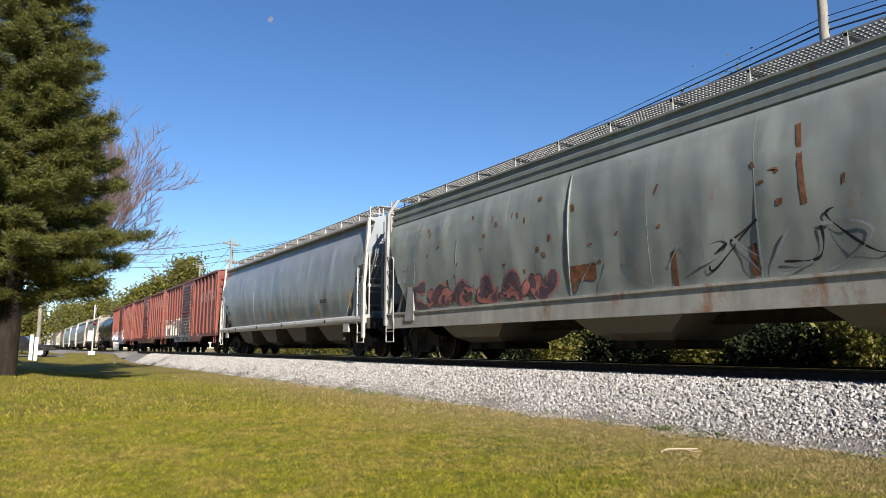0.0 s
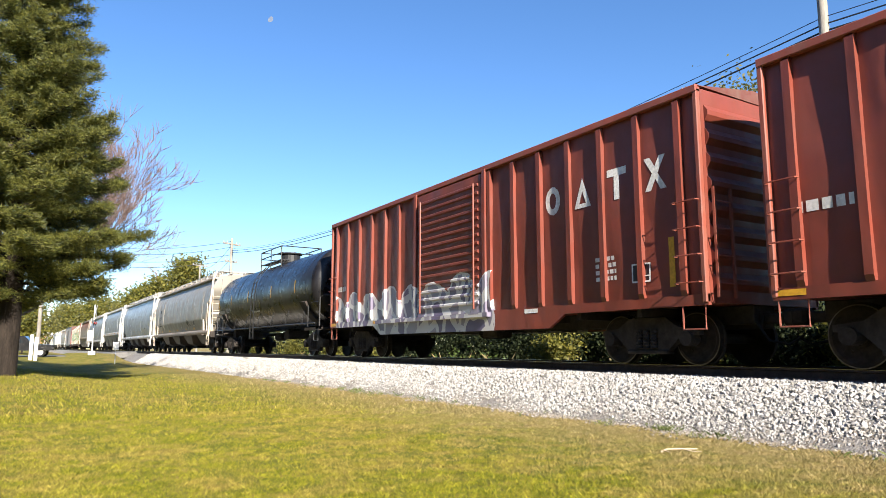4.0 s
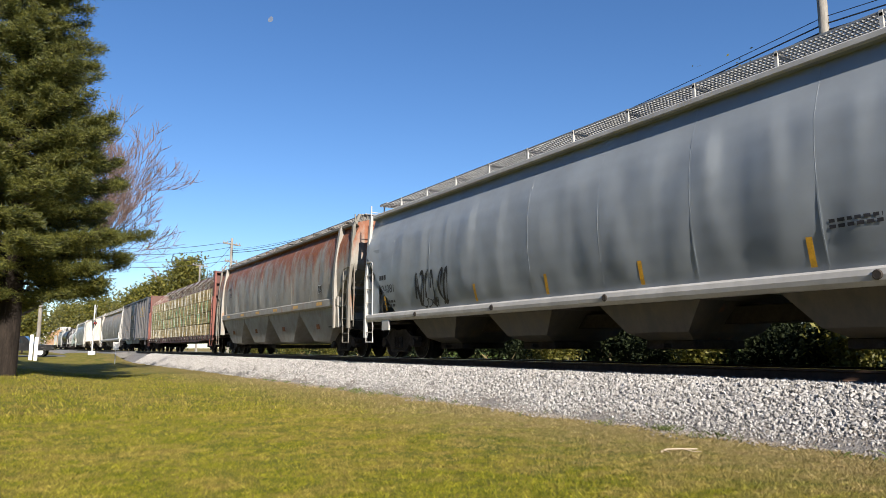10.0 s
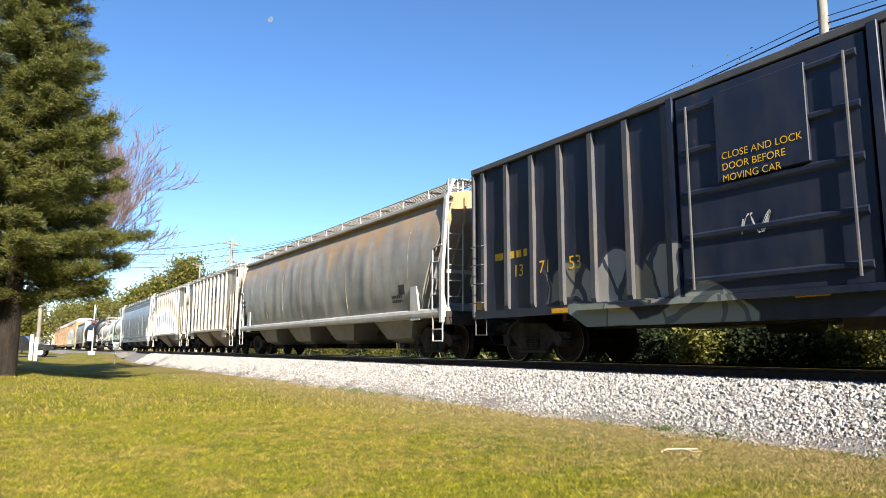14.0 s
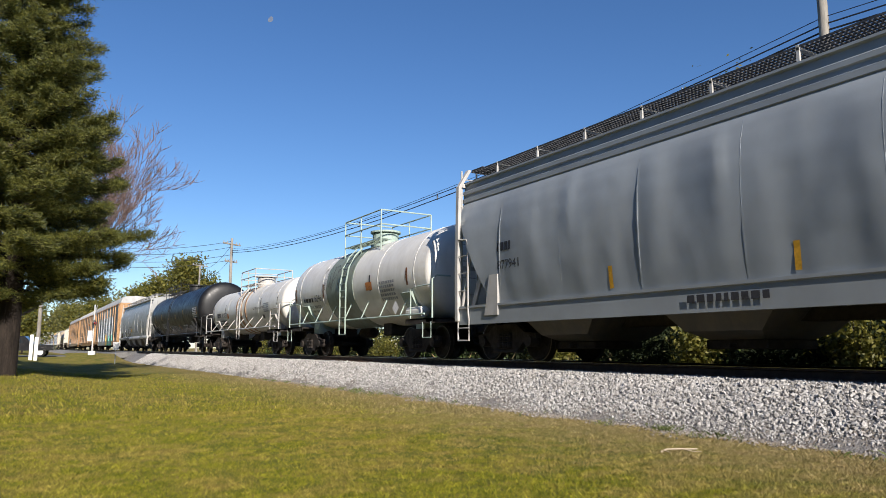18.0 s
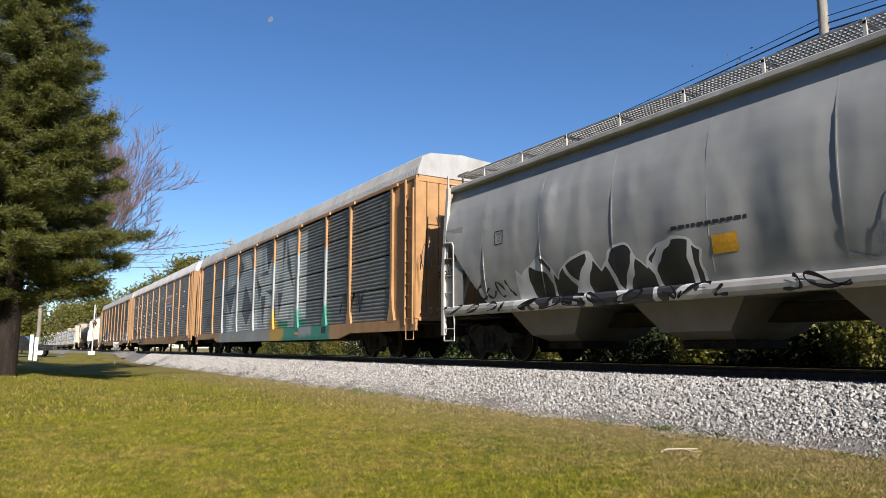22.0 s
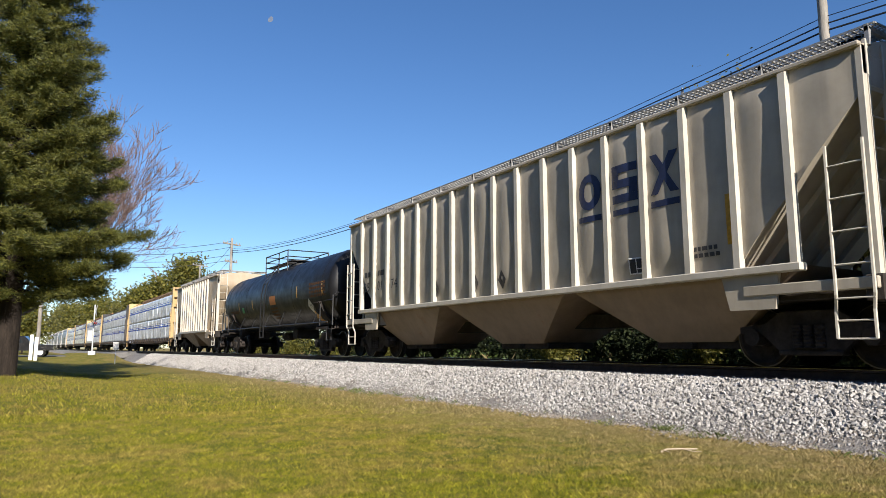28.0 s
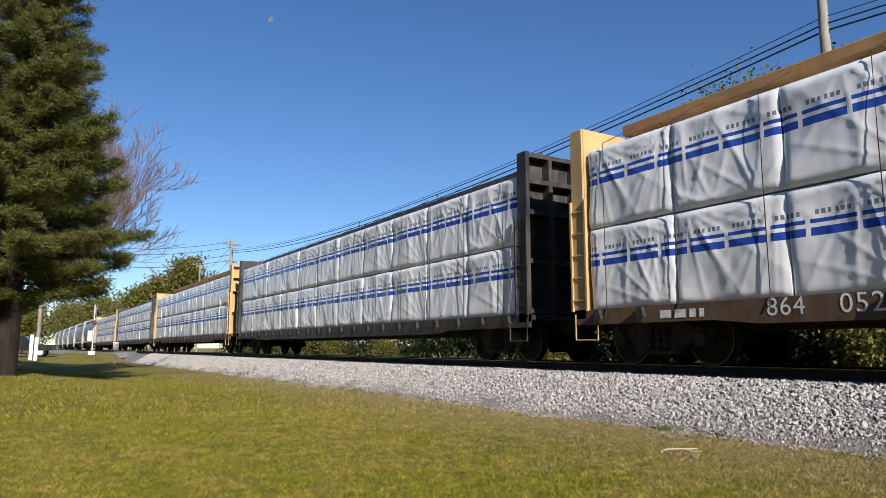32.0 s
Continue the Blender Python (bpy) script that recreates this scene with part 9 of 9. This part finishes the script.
    for t, w, h in ((21.17, 0.55, 0.38), (21.23, 0.55, 0.30)):
        patch(car, sx, Y(t), 1.62 if t > 21.2 else 1.8, w, h, g_paint, "placard")
    mark(car, sx, Y(21.13) + 0.16, 1.15, 0.32, 0.4, "diamond", M_LETTER_W, "placard")
    reflectors(car, sx, tm, [(21.055, 2.6), (21.30, 2.55), (21.46, 2.55), (21.62, 2.55), (21.78, 2.55), (21.94, 2.5)], 0.09, 0.5)
    bars(car, sx, Y(21.36), 1.75, 1.2, 0.12, w_paint, 1, 10, 4)
    # -- pale hopper with graffiti
    car, half, sx = covered_hopper(22.13, 23.335, "pale grey covered hopper with black and white graffiti", P_PALE_S, P_TRIM, P_LOWER_L, 4, "curved", "plate", 4.86, 4.44, P_TRIM_S, seed=21)
    tm = (22.13 + 23.335) / 2
    Y = lambda t: (t - tm) * SPEED
    bars(car, sx, Y(23.30), 2.42, 0.5, 0.22, M_LETTER_K, 1, 4, 1)
    words(car, "75960", sx, Y(23.305), 2.05, 0.22, M_LETTER_K)
    notice_frame(car, sx, Y(23.15), 2.66, 0.30)
    scrawl(car, sx, Y(23.36), Y(23.30), 2.4, 3.1, k_paint, 80, 3, 0.025)
    scrawl(car, sx, Y(23.20), Y(23.11), 1.45, 1.8, k_paint, 86, 4, 0.03)
    scrawl(car, flat(-1.625), Y(23.36), Y(22.66), 1.12, 1.33, k_paint, 83, 16, 0.028)
    scrawl(car, sx, Y(22.68), Y(22.44), 1.45, 2.35, g_paint, 84, 6, 0.028)
    scrawl(car, flat(-1.625), Y(22.44), Y(22.33), 1.12, 1.33, k_paint, 85, 6, 0.03)
    patch(car, sx, Y(22.78), 1.92, 0.45, 0.3, M_YELLOW, "placard")
    bars(car, sx, Y(22.84), 2.25, 1.4, 0.10, M_LETTER_K, 1, 12, 2)
    bars(car, sx, Y(22.37), 2.05, 0.8, 0.5, g_paint, 5, 9, 3)
    patch(car, sx, Y(22.415), 1.9, 0.09, 0.45, M_YELLOW, "reflector")
    patch(car, sx, Y(22.35), 1.60, 0.45, 0.28, M_LETTER_K, "placard")
    # -- auto racks
    car, half, hb, ys, w = auto_rack(23.335, 25.095, "auto rack car with large silver, green and yellow graffiti", mural("mural_panels", (0.203, 0.217, 0.232), 0.2, True), mural("mural_posts", (0.41, 0.228, 0.095), 0.0, False), P_ROOF_G, own=True)
    side = flat(-1.525)
    scrawl(car, flat(-1.535), -8.4, -10.4, 1.45, 2.1, k_paint, 90, 5, 0.06)
    scrawl(car, flat(-1.535), 11.4, 9.8, 1.45, 2.15, k_paint, 94, 5, 0.05)
    patch(car, flat(-1.582), -7.0, 0.95, 0.42, 0.26, M_LETTER_K, "placard")
    for y in (-4.2, 0.3, 5.0):
        patch(car, flat(-1.582), y, 0.86, 0.42, 0.11, M_YELLOW, "reflector")
    bars(car, flat(-1.582), 9.9, 0.80, 1.0, 0.10, M_LETTER_K, 1, 12, 3)
    car, half, hb, ys, w = auto_rack(25.095, 26.84, "auto rack car with galvanised panels and ochre posts", P_GALV, P_ORANGE, P_ROOF_W)
    tm = (25.095 + 26.84) / 2
    Y = lambda t: (t - tm) * SPEED
    sill = flat(-1.582)
    patch(car, sill, Y(26.41), 0.90, 2.75, 0.30, M_LETTER_K, "number_panel")
    over = flat(-1.590)
    words(car, "156389", over, Y(26.405), 0.81, 0.19, M_LETTER_W)
    bars(car, over, Y(26.49), 0.81, 0.9, 0.2, M_LETTER_W, 1, 4, 2)
    scrawl(car, side, Y(26.70), Y(26.57), 1.25, 1.95, k_paint, 91, 6, 0.03)
    scrawl(car, side, Y(26.50), Y(26.42), 1.25, 1.95, k_paint, 92, 3, 0.035)
    blobs(car, flat(-1.60), Y(26.56), Y(26.53), 1.35, 1.75, red, 93, 1)
    g = Geo()
    ya, yb = Y(25.715), Y(25.565)
    for k in range(4):
        a = ya + (yb - ya) * (k + 0.05) / 4
        b = ya + (yb - ya) * (k + 0.9) / 4
        g.add([(-1.555, a, 3.62), (-1.555, b, 3.62), (-1.555, b - 0.08, 3.92), (-1.555, a - 0.08, 3.92)], [(0, 1, 2, 3)])
    part("emblem", g, orange, car)
    pale = plain("pale_emblem_field", (0.46, 0.50, 0.54), 0.5)
    patch(car, flat(-1.535), (ya + yb) / 2, 3.68, abs(yb - ya) + 0.3, 0.80, pale, "emblem_field")
    patch(car, flat(-1.542), (ya + yb) / 2, 3.46, abs(yb - ya), 0.07, navy, "emblem_bar")
    for k, y in enumerate((Y(25.60), Y(25.57), Y(25.54))):
        patch(car, sill, y, 0.92, 0.3, 0.2, red, "emblem")
    patch(car, sill, Y(25.24), 0.92, 0.5, 0.3, M_LETTER_K, "placard")
    mark(car, flat(-1.594), Y(25.24) + 0.25, 0.77, 0.5, 0.30, "frame", M_LETTER_W, "placard_frame")
    for t in (25.42, 26.0, 26.65):
        patch(car, sill, Y(t), 0.92, 0.5, 0.12, M_YELLOW, "reflector")
    mark(car, flat(-1.50), Y(25.135) + 0.4, 2.45, 0.55, 0.30, "frame", M_LETTER_K, "notice_frame")
    car, half, hb, ys, w = auto_rack(26.84, 28.60, "auto rack car with grimy panels and black and white graffiti", P_GRIMY_S, P_ORANGE_S, P_ROOF_G, own=True)
    tm = (26.84 + 28.60) / 2
    Y = lambda t: (t - tm) * SPEED
    scrawl(car, side, Y(28.05), Y(27.2), 1.25, 2.0, w_paint, 97, 14, 0.04)
    for t in (28.50, 28.42, 28.16, 27.6):
        patch(car, sill, Y(t), 0.93, 0.45, 0.13, M_YELLOW, "reflector")
    # -- cream hopper, black tank, tan hopper
    car, sx, Y = cream_hopper(28.60, 29.715, "250174", 29.585, 28.972, 2.95, 0.92, 3, 17, 7.3, "cream ribbed covered hopper with black lettering", 1.48, P_CREAM_G)
    for t in (29.33, 29.22, 29.15):
        mark(car, sx, Y(t), 1.62, 0.34, 0.45, "diamond", M_LETTER_K, "placard")
    car, half, sx = tank_car(29.715, 30.735, "dull black tank car with yellow and white placards", P_BLACK_D, M_BLACK, 1.47, 2.56, inset=0.80, rail_y=(-1.2, 1.9), rail_h=0.55, dome=0.2)
    tm = (29.715 + 30.735) / 2
    Y = lambda t: (t - tm) * SPEED
    dim = plain("dim_orange_stencil", (0.13, 0.062, 0.025), 0.7)
    bars(car, sx, Y(30.60), 2.02, 1.5, 0.22, dim, 1, 8, 1)
    patch(car, sx, Y(30.46), 2.12, 0.34, 0.26, green, "placard")
    patch(car, sx, Y(30.175), 2.35, 0.8, 0.38, orange, "placard")
    bars(car, sx, Y(30.20), 1.55, 0.9, 0.55, dim, 4, 6, 3)
    bars(car, sx, Y(29.90), 2.2, 1.6, 0.6, dim, 4, 10, 4)
    reflectors(car, sx, tm, [(30.50, 2.3), (30.36, 2.3), (29.985, 2.5), (29.82, 2.5)], 0.10, 0.45)
    mark(car, sx, Y(29.909) + 0.26, 1.62, 0.52, 0.56, "diamond", M_LETTER_W, "placard")
    words(car, "HOT", lambda y, z: sx(y, z) - 0.006, Y(29.909) + 0.15, 1.84, 0.12, M_LETTER_K)
    mark(car, lambda y, z: sx(y, z) - 0.03, Y(29.898) + 0.26, 1.16, 0.52, 0.56, "diamond", M_YELLOW, "placard")
    words(car, "2426", lambda y, z: sx(y, z) - 0.036, Y(29.898) + 0.17, 1.39, 0.11, M_LETTER_K)
    car, sx, Y = cream_hopper(30.735, 31.53, "225009", 31.375, 31.01, 3.02, 0.70, 2, 12, 3.65, "tan ribbed covered hopper with black lettering", 1.32, P_TAN_C, 0.54, 0.74)
    scrawl(car, sx, Y(31.18), Y(31.13), 1.6, 1.8, k_paint, 101, 3, 0.02)
    ye = Y(30.735) + 0.735
    end_words(car, "225009", 0.45, ye, 4.03, 0.15, M_LETTER_K)
    # -- wrapped loads
    t = 31.53
    for i in range(5):
        dark = i % 2
        d = 1.51
        car, half, hb = centre_beam(t, t + d, ("centre-beam flat car with a weathered yellow beam and white-wrapped packs", "black centre-beam flat car stacked with white-wrapped packs")[dark],
                                    P_SILVER if dark else P_WOODY_D, P_SILVER if dark else P_WOODY, P_SILVER if dark else P_YELLOW_B, chord=0.40 if dark else 0.30, rise=0.05 if dark else 0.27, depth=0.22, clear=() if i else ((6.0, 9.0),))
        wrapped_load(car, hb, 50 + i)
        if i == 0:
            tm = t + d / 2
            words(car, "864", flat(-1.50), (32.744 - tm) * SPEED, 0.77, 0.26, M_LETTER_W, 1.1)
            words(car, "052", flat(-1.50), (32.679 - tm) * SPEED, 0.77, 0.26, M_LETTER_W, 1.1)
            bars(car, flat(-1.50), (32.865 - tm) * SPEED, 0.80, 0.9, 0.22, M_LETTER_W, 1, 4, 2)
        t += d
    for i in range(6):
        covered_hopper(t, t + 1.2, "grey covered hopper far back in the train", P_GREY, P_TRIM, P_LOWER, 4, seed=30 + i)
        t += 1.2


def motions():
    for car, tm in CARS:
        rows = []
        for t in (0.0, 8.0, 16.0, 24.0, 32.0):
            rows.append((t, pose(TRACK_X, MARK_Y + SPEED * (tm - t), RAIL)))
        walk(car, rows)
    # every wheel turns alike: the first is keyed, the others take over its turning
    lead = WHEELSETS[0]
    step = SPEED / FPS / 0.457
    walk(lead, [(k / FPS, Matrix.Rotation(step * k, 4, "X")) for k in range(int(32 * FPS) + 1)])
    for w in WHEELSETS[1:]:
        w.rotation_mode = "QUATERNION"
        w.animation_data_create()
        w.animation_data.action = lead.animation_data.action
        w.animation_data.action_slot = lead.animation_data.action_slot


build_ground()
build_surroundings()
build_train()
build_track()
scatter_grass()
scatter_stones()
scatter_chips()
motions()
